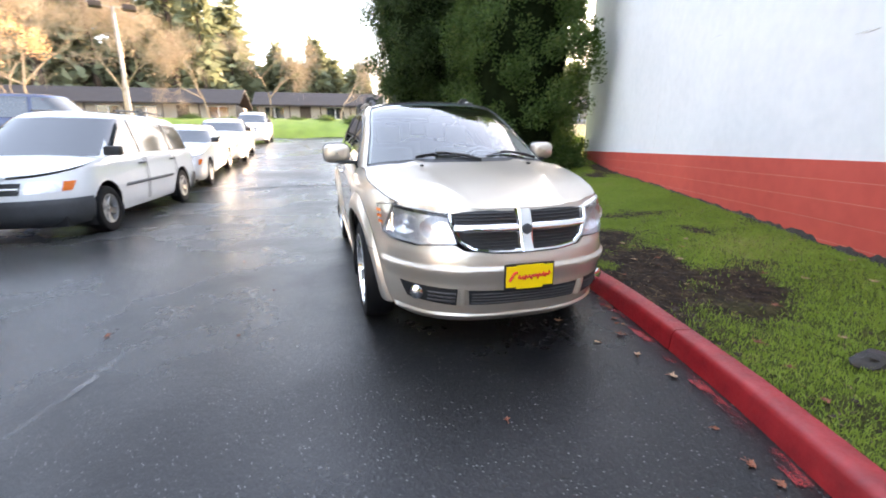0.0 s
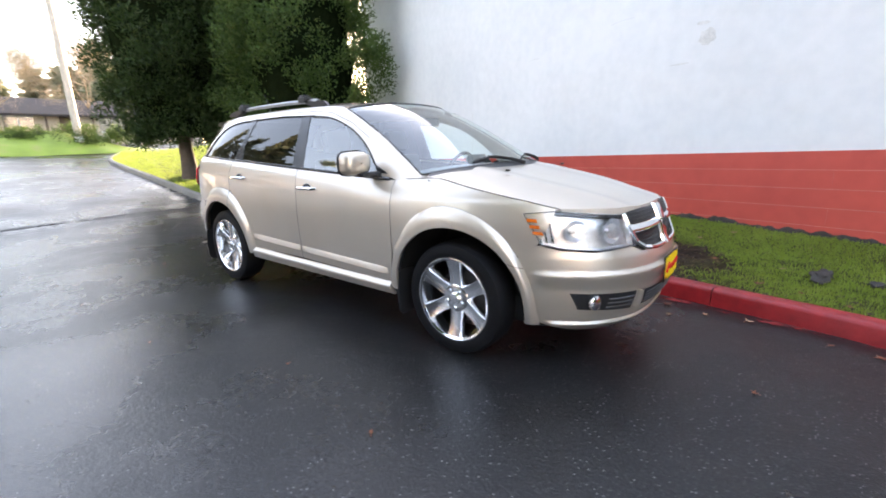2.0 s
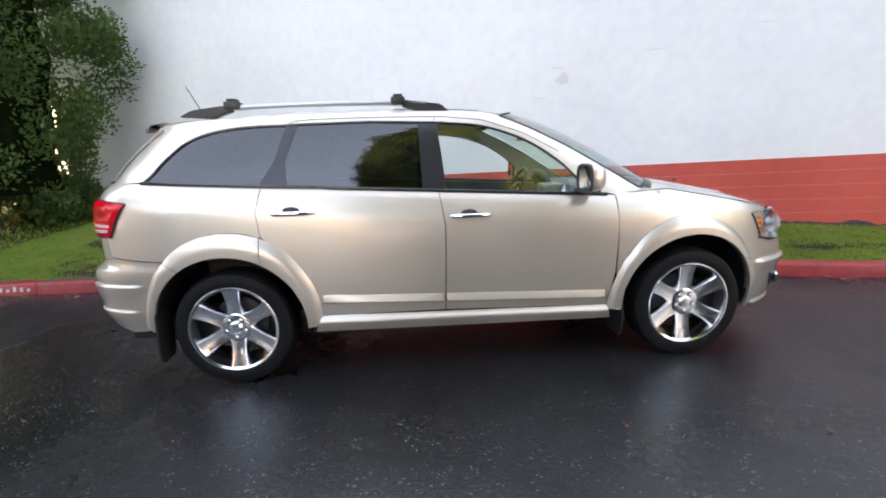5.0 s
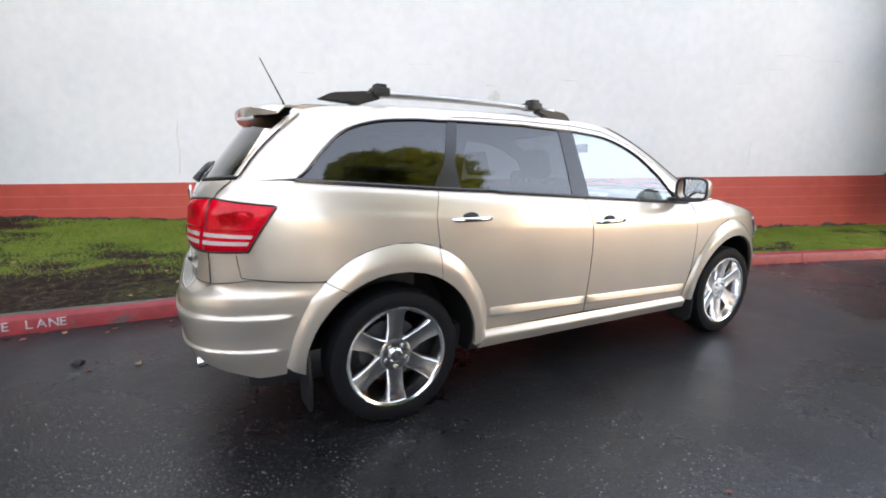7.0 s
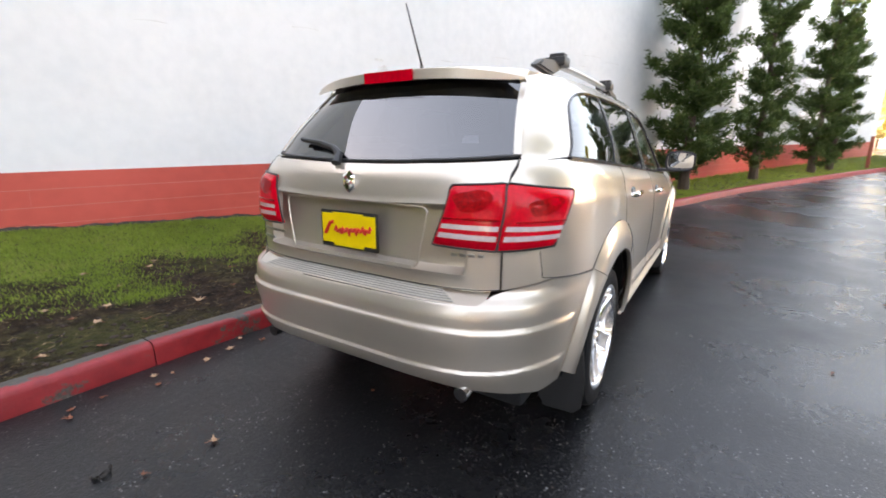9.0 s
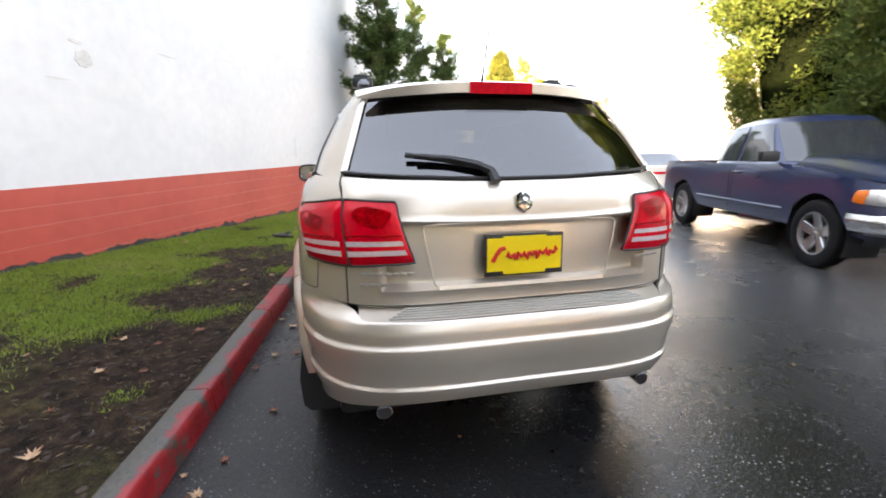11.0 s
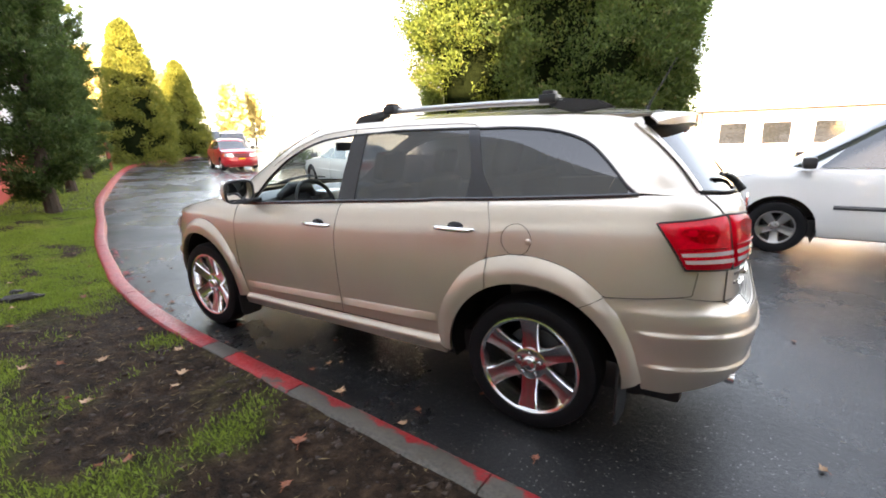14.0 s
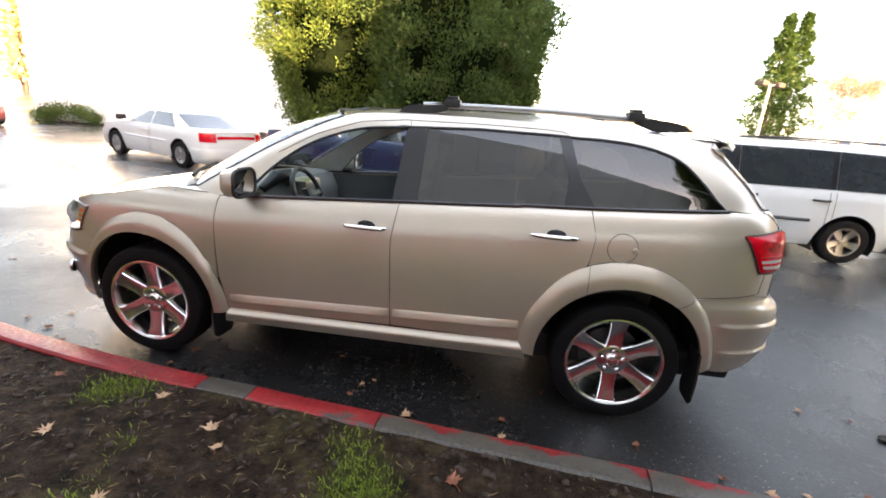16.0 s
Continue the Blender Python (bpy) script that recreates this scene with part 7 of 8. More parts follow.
# ---------------------------------------------------------------- plants
def leaf_cloud(name, pts, ways, length, wide, mat, parent=None, seed=1, spread=0.7, label=""):
    """Many small leaves in one mesh: a diamond at every point, leaning along its way."""
    rng = np.random.default_rng(seed)
    n = len(pts)
    d = ways / (np.linalg.norm(ways, axis=1, keepdims=True) + 1e-9) + spread * rng.normal(size=(n, 3))
    d /= np.linalg.norm(d, axis=1, keepdims=True)
    s = np.cross(d, rng.normal(size=(n, 3)))
    s /= np.linalg.norm(s, axis=1, keepdims=True) + 1e-9
    ln = length * rng.uniform(0.6, 1.3, (n, 1))
    wd = wide * rng.uniform(0.6, 1.3, (n, 1))
    bend = np.cross(d, s) * ln * rng.uniform(-0.25, 0.25, (n, 1))
    v = np.stack([pts, pts + d * ln * 0.5 + s * wd * 0.5 + bend, pts + d * ln, pts + d * ln * 0.5 - s * wd * 0.5 + bend], 1).reshape(-1, 3)
    me = bpy.data.meshes.new(name)
    me.vertices.add(4 * n)
    me.vertices.foreach_set("co", v.ravel().astype(np.float32))
    me.loops.add(4 * n)
    me.loops.foreach_set("vertex_index", np.arange(4 * n, dtype=np.int32))
    me.polygons.add(n)
    me.polygons.foreach_set("loop_start", np.arange(0, 4 * n, 4, dtype=np.int32))
    me.materials.append(mat)
    me.update(calc_edges=True)
    ob = new(name, me)
    ob.parent = parent
    return tagged(ob, label)


def clumped(rng, centres, outs, per, radius):
    """Leaf places and ways in clumps round centres."""
    n = len(centres)
    off = rng.normal(size=(n, per, 3))
    off /= np.linalg.norm(off, axis=2, keepdims=True)
    off *= radius * rng.uniform(0.35, 1.0, (n, per, 1))
    pts = centres[:, None] + off
    ways = 0.8 * off / radius + 0.7 * outs[:, None] + np.array([0, 0, 0.8])
    return pts.reshape(-1, 3), ways.reshape(-1, 3)


def column_tree(name, label, x, y, base_z, low, high, shape, mat, seed, leaf=(0.15, 0.075), clumps=420, per=90, puff=0.30, trunk=0.22, stems=1, rough=0.16, group=""):
    """A dense evergreen: trunk, dark core standing in for the inner shade, and a crown of leaf clumps. shape(f) is the
    crown's radius at f of its height.
    """
    rng = np.random.default_rng(seed)
    tree = thing(name, label, "tree", Matrix.Translation((x, y, base_z)), group)
    for k in range(stems):
        dx, dy = (0, 0) if stems == 1 else (0.35 * math.cos(k * 2.4), 0.35 * math.sin(k * 2.4))
        part("trunk", tube([(dx, dy, -0.15), (dx * 0.95, dy * 0.95, low * 0.5), (dx * 0.7, dy * 0.7, low + 0.5), (dx * 0.3, dy * 0.3, high * 0.85)], [trunk * 1.35, trunk, trunk * 0.85, 0.03], 10), BARK, tree)
    # added closed sheet, coloured as the crown's shaded inside
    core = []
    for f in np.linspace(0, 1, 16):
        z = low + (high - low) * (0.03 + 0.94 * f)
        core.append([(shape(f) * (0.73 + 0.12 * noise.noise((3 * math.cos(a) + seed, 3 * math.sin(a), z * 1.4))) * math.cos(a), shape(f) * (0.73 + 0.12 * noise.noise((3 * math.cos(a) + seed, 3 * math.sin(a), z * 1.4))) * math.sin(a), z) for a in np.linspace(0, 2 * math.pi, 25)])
    part("crown_shade_core", sheet(core), CORE, tree)
    f = rng.uniform(0, 1, clumps) ** 0.9
    a = rng.uniform(0, 2 * math.pi, clumps)
    lump = np.array([1 + rough * 2 * noise.noise((2.2 * math.cos(q) + seed, 2.2 * math.sin(q), p * (high - low) * 0.55)) for p, q in zip(f, a)])
    rad = np.array([shape(p) for p in f]) * lump * rng.uniform(0.86, 1.04, clumps)
    c = np.stack([rad * np.cos(a), rad * np.sin(a), low + (high - low) * f], 1)
    out = np.stack([np.cos(a), np.sin(a), 0.25 + 0 * a], 1)
    pts, ways = clumped(rng, c, out, per, puff)
    leaf_cloud("crown", pts, ways, leaf[0], leaf[1], mat, tree, seed)
    return tree


def round_top(r, foot=0.55, tip=0.35):
    return lambda f: r * min(1.0, foot + (1 - foot) * min(1, f * 4)) * (1 - (1 - tip) * max(0, f - 0.55) ** 2 / 0.2025)


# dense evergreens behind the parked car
column_tree("cypress", "dense green cypress, leaves coloured dark for shade, with a bare trunk on the grass", -11.7, 2.82, verge_z(-11.7, 2.82), 0.95, 10.2, round_top(1.82, 0.68), SHADE_CYPRESS, 11, leaf=(0.12, 0.042), clumps=430, per=230, puff=0.42, rough=0.34, stems=2, trunk=0.20, group="evergreens by the wall")
column_tree("cypress", "dense green cypress, leaves coloured dark for shade, with a bare trunk on the grass", -10.6, 4.5, verge_z(-10.6, 4.5), 0.8, 10.4, round_top(1.4, 0.68), SHADE_CYPRESS, 12, leaf=(0.12, 0.042), clumps=430, per=230, puff=0.42, rough=0.34, stems=1, trunk=0.26, group="evergreens by the wall")
column_tree("cypress", "broad loose green cypress close to the wall", -7.9, 4.75, verge_z(-7.9, 4.75), 0.30, 10.0, round_top(1.75, 0.82), CYPRESS, 13, leaf=(0.10, 0.042), clumps=420, per=290, puff=0.42, rough=0.38, trunk=0.2, group="evergreens by the wall")
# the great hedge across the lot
column_tree("hedge_tree", "tall clipped evergreen with sunlight put into its yellow-green leaf colour", 4.1, -9.6, ground_z(4, -9.6) + 0.1, 1.3, 12.8, round_top(2.05, 0.6, 0.5), HEDGE_SUNLIT, 21, leaf=(0.10, 0.045), clumps=860, per=200, puff=0.38, rough=0.16, trunk=0.25, stems=2, group="tall hedge trees")
column_tree("hedge_tree", "broad shaggy dark green evergreen", 1.2, -9.7, ground_z(1, -9.7) + 0.1, 0.35, 13.4, round_top(2.3, 0.75, 0.5), HEDGE, 22, leaf=(0.11, 0.048), clumps=800, per=240, puff=0.48, rough=0.32, trunk=0.25, group="tall hedge trees")
column_tree("hedge_tree", "smooth upright green evergreen", -0.1, -10.2, ground_z(-0.1, -10.2) + 0.1, 0.15, 12.6, round_top(1.32, 0.8, 0.5), HEDGE, 23, leaf=(0.085, 0.038), clumps=920, per=180, puff=0.26, rough=0.07, trunk=0.25, group="tall hedge trees")
# clipped cones along the lane
cone = lambda r: (lambda f: r * (1 - f) ** 0.62 * min(1, 0.82 + 2 * f))
column_tree("clipped_cone", "tall clipped evergreen cone with sunlit tip", 27.0, -10.3, ground_z(27, -10.3) + 0.05, 0.05, 7.7, cone(2.1), GOLDEN, 31, leaf=(0.14, 0.06), clumps=520, per=90, puff=0.34, rough=0.05, group="clipped cones")
column_tree("clipped_cone", "tall clipped evergreen cone with sunlit tip", 32.0, -15.7, ground_z(32, -15.7) + 0.05, 0.05, 6.6, cone(1.9), GOLDEN, 32, leaf=(0.14, 0.06), clumps=480, per=90, puff=0.34, rough=0.05, group="clipped cones")


def pine(x, y, base_z, high, reach, seed, label, limbs=74, lean=0.0, per=46):
    """A sparse conifer: trunk, upswept limbs one by one and needle tufts along them."""
    rng = np.random.default_rng(seed)
    tree = thing("conifer", label, "tree", Matrix.Translation((x, y, base_z)), "conifers along the wall")
    part("trunk", tube([(0, 0, -0.1), (0.03, 0.02, 0.5), (lean * 0.3, 0, high * 0.4), (lean, 0.05, high)], [0.15, 0.12, 0.075, 0.012], 9), BARK, tree)
    pts, ways = [], []

    def limb(root, d, ln, lift, thick):
        """One limb with its flat plate of needle tufts."""
        curve = [root + d * ln * s + np.array([0, 0, ln * (0.10 * s + lift * s * s)]) for s in np.linspace(0, 1, 5)]
        part("limb", tube(curve, [thick, thick * 0.7, thick * 0.5, thick * 0.3, 0.004], 4), BARK, tree)
        m = int(per * (0.35 + ln))
        s = rng.uniform(0.15, 1.05, m)
        c = root + d * (ln * s)[:, None]
        c[:, 2] += ln * (0.10 * s + lift * s * s)
        side = np.cross(d, [0, 0, 1])
        c += side * rng.normal(0, 0.17 * ln + 0.02, (m, 1)) * (1.15 - s[:, None]) + np.array([0, 0, 1]) * rng.normal(0.02, 0.075, (m, 1))
        for p in c:
            pts.append(p + rng.normal(0, 0.050, (10, 3)) * (1, 1, 0.75))
            ways.append(np.tile(d * 0.8 + np.array([0, 0, 0.55]), (10, 1)))

    whorls = limbs // 5
    for w in range(whorls):
        f = (w + rng.uniform(0.2, 0.8)) / whorls
        turn, weak = rng.uniform(0, 6.28), rng.uniform(0.62, 1.12)
        for k in range(5):
            a = turn + k * 1.2566 + rng.normal(0, 0.22)
            ln = reach * (1 - f) ** 0.62 * (0.62 + 0.38 * min(1, f * 5)) * weak * rng.uniform(0.45, 1.35) + 0.12
            z = 0.34 + (high - 0.40) * f + rng.normal(0, 0.15)
            limb(np.array([lean * f * f, 0, z]), np.array([math.cos(a), math.sin(a), 0.0]), ln, rng.uniform(0.12, 0.42), 0.026)
    for a in (seed * 1.7, seed * 1.7 + 2.6):          # side leaders that fork off below the tip
        root = np.array([lean * 0.5, 0, high * rng.uniform(0.62, 0.72)])
        limb(root, np.array([math.cos(a), math.sin(a), 0.0]), reach * 0.66, rng.uniform(1.7, 2.5), 0.032)
    leaf_cloud("foliage", np.concatenate(pts), np.concatenate(ways), 0.13, 0.034, PINE, tree, seed, 0.75)
    return tree


pine(9.35, -0.50, verge_z(9.35, -0.5), 6.3, 1.32, 41, "dark green conifer with layered limbs beside the red wall", 75, per=50)
pine(13.3, -2.15, verge_z(13.3, -2.15), 6.6, 0.92, 42, "ragged dark conifer beside the red wall", 60, 0.2, 44)
pine(17.6, -4.1, verge_z(17.6, -4.1), 6.6, 1.08, 43, "ragged dark conifer with leaning tips", 60, -0.4, 44)
pine(19.5, -4.9, verge_z(19.5, -4.9), 5.6, 0.92, 44, "ragged dark conifer near the end of the wall", 55, 0.5, 44)


def shrub(name, label, x, y, base_z, r, high, mat, seed, leaf=(0.09, 0.05), clumps=70, per=70):
    rng = np.random.default_rng(seed)
    bush = thing(name, label, "shrub", Matrix.Translation((x, y, base_z)))
    th, ph = rng.uniform(0, 2 * math.pi, clumps), np.arccos(rng.uniform(0.0, 1, clumps))
    k = rng.uniform(0.7, 1.0, clumps)
    c = np.stack([r * k * np.sin(ph) * np.cos(th), r * k * np.sin(ph) * np.sin(th), high * k * np.cos(ph) * 0.9 + 0.08], 1)
    pts, ways = clumped(rng, c, c / (np.linalg.norm(c, axis=1, keepdims=True) + 1e-6), per, r * 0.26)
    leaf_cloud("foliage", pts, ways, leaf[0], leaf[1], mat, bush, seed)
    part("stem_cluster", join(*[tube([(0, 0, -0.05), tuple(p * 0.5), tuple(p * 0.9)], [0.018, 0.012, 0.005], 4) for p in c[:12]]), BARK, bush)
    return bush


shrub("shrub", "low dark shrub at the corner of the wall", -8.3, 6.3, verge_z(-8.3, 6.3), 0.95, 0.95, CYPRESS, 51)
shrub("shrub", "low dark shrub at the corner of the wall", -7.0, 5.6, verge_z(-7.0, 5.6), 0.7, 0.7, CYPRESS, 52)
shrub("shrub", "yellow-green shrub behind the evergreens", -12.5, 7.6, verge_z(-12.5, 7.6), 1.1, 1.2, GRASS, 53)
shrub("shrub", "low green shrub beside the white building", 18.8, -14.9, ground_z(18.8, -15) + 0.1, 1.2, 0.7, HEDGE, 54)
shrub("shrub", "round green shrub by the hedge", 5.9, -10.6, ground_z(5.9, -10.6), 0.9, 0.9, HEDGE, 55)
for k, (x, y, r) in enumerate(((-26.5, 3.6, 1.3), (-27, 1.6, 1.1), (-27.2, 6.0, 1.2), (-27.5, -0.4, 1.0), (-28, -2.2, 0.9), (-28.2, -4.3, 1.0), (-28.4, -6.6, 0.9), (-28.3, -8.9, 1.0))):
    shrub("shrub", "clipped yellow-green shrub on the grass bank", x, y, ground_z(x, y) + 0.35, r, r * 0.85, HEDGE, 60 + k)

# grass bank at the end of the lot
bank = [[(x, y, ground_z(x, y) + 0.02 + 1.05 * math.sin(math.pi * min(1, max(0, (-24.5 - x) / 7.5))) ** 0.7 * step(-22, -17, y) * (1 - step(3, 7, y)) + 0.06 * noise.noise((x, y * 0.6, 0))) for y in np.linspace(-24, 8, 65)] for x in np.linspace(-24.4, -32.0, 16)]
bank_ob = tagged(mesh_object("grass_bank", *sheet([list(reversed(r)) for r in bank]), GRASS, True), "low grass bank at the end of the lot", "grass", kind="structure")
if bank_ob.data.polygons[0].normal.z < 0:
    bank_ob.data.flip_normals()


def turf(name, label, spots, blade, seed, mat=None):
    """Short grass blades as one mesh."""
    rng = np.random.default_rng(seed)
    pts = np.array(spots)
    ob = leaf_cloud(name, pts, np.tile([0.0, 0.0, 1.0], (len(pts), 1)), blade, blade * 0.16, mat or GRASS, None, seed, 0.45)
    return tagged(ob, label, "grass", kind="stuff")


def bare(x, y):
    """How worn the turf is: along the kerb beside the car and in patches."""
    k = kerb_line(x)
    d = y - k
    patch = noise.fractal((x * 0.55, y * 0.55, 5), 1.0, 2.0, 3)
    strip = (1 - step(0.45, 1.45, d)) * step(-5.5, -2.5, x) * (1 - step(1.6, 3.4, x)) * 0.75
    return strip * (0.9 + 1.1 * noise.noise((x * 1.7, y * 1.7, 9))) + 0.68 * patch + 0.14 * noise.noise((x * 3, y * 3, 1)) + 0.24 * noise.noise((x * 1.1 - y * 0.5, y * 3.6 + x * 0.6, 3)) + 0.10 * step(-2, -6, x) + 0.12 * step(-0.8, -3.0, x)


turf_mask = verge.data.attributes.new("turf", "FLOAT", "POINT")
for k, vert in enumerate(verge.data.vertices):
    turf_mask.data[k].value = step(0.42, 0.02, bare(vert.co.x, vert.co.y)) if -8 < vert.co.x < 11 else 1.0


def clod_field(name, label, spots, sizes, seed):
    """Loose lumps of earth, joined: squashed and dented small solids."""
    rng = np.random.default_rng(seed)
    bm = bmesh.new()
    bmesh.ops.create_icosphere(bm, subdivisions=1, radius=1)
    unit, faces = taken(bm)
    unit, verts, out = np.array(unit), [], []
    for (x, y, z), s in zip(spots, sizes):
        a = rng.uniform(0, 2 * math.pi)
        p = unit * rng.uniform(0.5, 1.4, (len(unit), 1)) * s * np.array([1.3, 0.9, 0.5])
        p = np.stack([p[:, 0] * math.cos(a) - p[:, 1] * math.sin(a), p[:, 0] * math.sin(a) + p[:, 1] * math.cos(a), p[:, 2]], 1) + (x, y, z)
        out += [tuple(i + len(verts) for i in f) for f in faces]
        verts += [tuple(q) for q in p]
    return tagged(mesh_object(name, verts, out, CLOD, True), label, "soil", kind="stuff")


rng = np.random.default_rng(4)
lumps, sizes, straw = [], [], []
while len(lumps) < 3600:
    x = rng.uniform(-5.5, 4.5)
    y = kerb_line(x) + KERB_WIDE + rng.uniform(0.01, 1) ** 1.4 * 2.3
    if y < wall_line(x) and bare(x, y) > rng.normal(0.22, 0.12):
        lumps.append((x, y, verge_z(x, y) + 0.002))
        sizes.append(0.004 + 0.020 * rng.uniform(0, 1) ** 4)
clod_field("soil_clods", "loose brown lumps of damp earth behind the kerb", lumps, sizes, 44)
while len(straw) < 5500:
    x = rng.uniform(-5.5, 6.5)
    y = kerb_line(x) + KERB_WIDE + rng.uniform(0.0, 1) * 3.2
    if y < wall_line(x) - 0.05:
        straw.append((x, y, verge_z(x, y) + 0.006))
ob = leaf_cloud("dead_grass", np.array(straw), np.random.default_rng(3).normal(size=(len(straw), 3)) * (1, 1, 0.12), 0.050, 0.0045, STRAW, None, 46, 0.1)
tagged(ob, "dry straw-coloured blades strewn over the verge", "grass", kind="stuff")

rng = np.random.default_rng(5)
spots = []
while len(spots) < 190000:
    x = rng.uniform(-6.5, 9.5)
    lo_y, hi_y = kerb_line(x) + KERB_WIDE, wall_line(x) - 0.03
    y = rng.uniform(lo_y, max(hi_y, lo_y + 0.1))
    if rng.uniform(0, 1) < (hi_y - lo_y) / 4.5 and bare(x, y) < rng.normal(0.20, 0.11):
        spots.append((x, y, verge_z(x, y) - 0.006))
turf("verge_grass", "short green grass with bare patches on the verge", spots, 0.040, 6)
spots = []
for _ in range(45000):
    x, y = rng.uniform(-24, -6.5), 0
    y = kerb_line(x) + KERB_WIDE + rng.uniform(0, 1) ** 1.3 * 9
    spots.append((x, y, verge_z(x, y) - 0.006))
for _ in range(15000):
    x = rng.uniform(9.5, 35)
    y = rng.uniform(kerb_line(x) + KERB_WIDE, max(wall_line(x), kerb_line(x) + 0.6))
    spots.append((x, y, verge_z(x, y) - 0.006))
for _ in range(9000):
    x, y = rng.uniform(-4.2, 0.4), rng.uniform(-11.5, -8.0)
    spots.append((x, y, ground_z(x, y) + 0.085 + 0.12 * (-8.0 - y) / 5))
turf("lawn_grass", "sunlit mown grass beyond the parked car", spots, 0.085, 7, LAWN)


def branching(rng, root, way, length, radius, depth, wood, tips):
    pts, p, d = [np.array(root)], np.array(root, float), np.array(way, float)
    for _ in range(3):
        d = d + rng.normal(0, 0.12, 3) + np.array([0, 0, 0.05])
        d /= np.linalg.norm(d)
        p = p + d * length / 3
        pts.append(p.copy())
    wood.append(tube(pts, [radius, radius * 0.85, radius * 0.72, radius * 0.55], 5))
    if depth == 0:
        tips.append((p, d))
        return
    for _ in range(3 if depth > 1 else 4):
        w = d + rng.normal(0, 0.55, 3)
        branching(rng, p, w / np.linalg.norm(w), length * rng.uniform(0.6, 0.8), radius * 0.52, depth - 1, wood, tips)


def bare_tree(x, y, base_z, high, seed, label, mat=TWIG, leaf=None):
    rng = np.random.default_rng(seed)
    tree = thing("bare_tree", label, "tree", Matrix.Translation((x, y, base_z)))
    wood, tips = [], []
    branching(rng, (0, 0, -0.2), (0, 0, 1), high * 0.34, high * 0.013, 4, wood, tips)
    part("trunk", join(*wood[:1]), mat, tree)
    part("branchwork", join(*wood[1:]), mat, tree)
    c, d = np.array([t[0] for t in tips]), np.array([t[1] for t in tips])
    k = 64 if leaf is None else 26
    pts = (c[:, None] + rng.normal(0, high * 0.034, (len(c), k, 3))).reshape(-1, 3)
    ways = np.repeat(d, k, 0)
    if leaf is None:
        leaf_cloud("twig_crown", pts, ways, high * 0.060, high * 0.0016, mat, tree, seed, 0.5)
    else:
        leaf_cloud("foliage", pts, ways, high * 0.022, high * 0.013, leaf, tree, seed, 0.9)
    return tree


# ---------------------------------------------------------------- the far side: woods, houses, lamps
def wood_spots(rng, n, place, tall, m=520):
    pts, ways, trunks = [], [], []
    for _ in range(n):
        x, y = place()
        h = rng.uniform(*tall)
        z0 = ground_z(x, y)
        f = rng.uniform(0.04, 1, m) ** 0.8
        a = rng.uniform(0, 2 * math.pi, m)
        r = 0.20 * h * (1 - f) ** 0.85 * rng.uniform(0.35, 1.1, m) * (0.8 + 0.35 * np.sin(f * 40))
        pts.append(np.stack([x + r * np.cos(a), y + r * np.sin(a), z0 + h * (0.10 + 0.90 * f)], 1))
        ways.append(np.stack([np.cos(a), np.sin(a), -0.15 + 0 * a], 1))
        trunks.append(tube([(x, y, z0 - 0.2), (x, y, z0 + h * 0.9)], [0.02 * h, 0.004 * h], 5))
    return np.concatenate(pts), np.concatenate(ways), trunks


rng = np.random.default_rng(77)
p, w, t = wood_spots(rng, 130, lambda: (rng.uniform(-105, -75), rng.uniform(-40, 70)), (9, 14))
far_woods = leaf_cloud("far_woods", p, w, 1.5, 0.75, FAR_GREEN, None, 78, 0.5)
tagged(far_woods, "distant dark conifer wood behind the houses", "wood", kind="stuff")
part("trunk_cluster", join(*t), BARK, far_woods)
p, w, t = wood_spots(rng, 60, lambda: (rng.uniform(-88, -60), rng.uniform(-62, -12)), (17, 30))
tall_woods = leaf_cloud("far_woods", p, w, 1.7, 0.8, FAR_GREEN, None, 79, 0.5)
tagged(tall_woods, "tall dark conifer wood behind the houses", "wood", kind="stuff")
part("trunk_cluster", join(*t), BARK, tall_woods)
p, w, t = wood_spots(rng, 26, lambda: (rng.uniform(60, 95), rng.uniform(-60, -10)), (8, 15))
lane_woods = leaf_cloud("far_woods", p, w, 1.4, 0.8, GOLD, None, 80, 0.6)
tagged(lane_woods, "pale sunlit trees at the end of the lane", "wood", kind="stuff")
part("trunk_cluster", join(*t), BARK, lane_woods)
for k, (x, y) in enumerate(((-19.6, -33.6), (-21.1, -34.3))):
    p, w, t = wood_spots(rng, 1, lambda: (x, y), (9.6, 10.6), 4200)
    tall = leaf_cloud("tall_conifer", p, w, 0.38, 0.13, CYPRESS, None, 81 + k, 0.5, "tall green conifer across the street")
    tagged(tall, category="tree")
    part("trunk", join(*t), BARK, tall)
for k, (x, y, h) in enumerate(((-33, -14, 9), (-36, -9, 8), (-38, 1.0, 7.5), (-34, -20, 10), (-40, -5, 9), (-31, -36, 11), (-34, -31, 10), (-39, -26, 11), (-42, 8, 9))):
    bare_tree(x, y, ground_z(x, y), h, 100 + k, "bare brown winter tree")
bare_tree(-18.6, -13.2, ground_z(-18.6, -13.2), 5.2, 130, "small tree with orange autumn leaves", TWIG, OCHRE)
bare_tree(-23.3, -34.6, ground_z(-23.3, -34.6), 7.0, 131, "narrow tree with orange autumn leaves", TWIG, OCHRE)
for k, (x, y) in enumerate(((-25.8, -35.2), (-27.4, -34.0), (-27.0, -39.0))):
    bare_tree(x, y, ground_z(x, y), 7.5, 140 + k, "bare brown winter tree across the road")


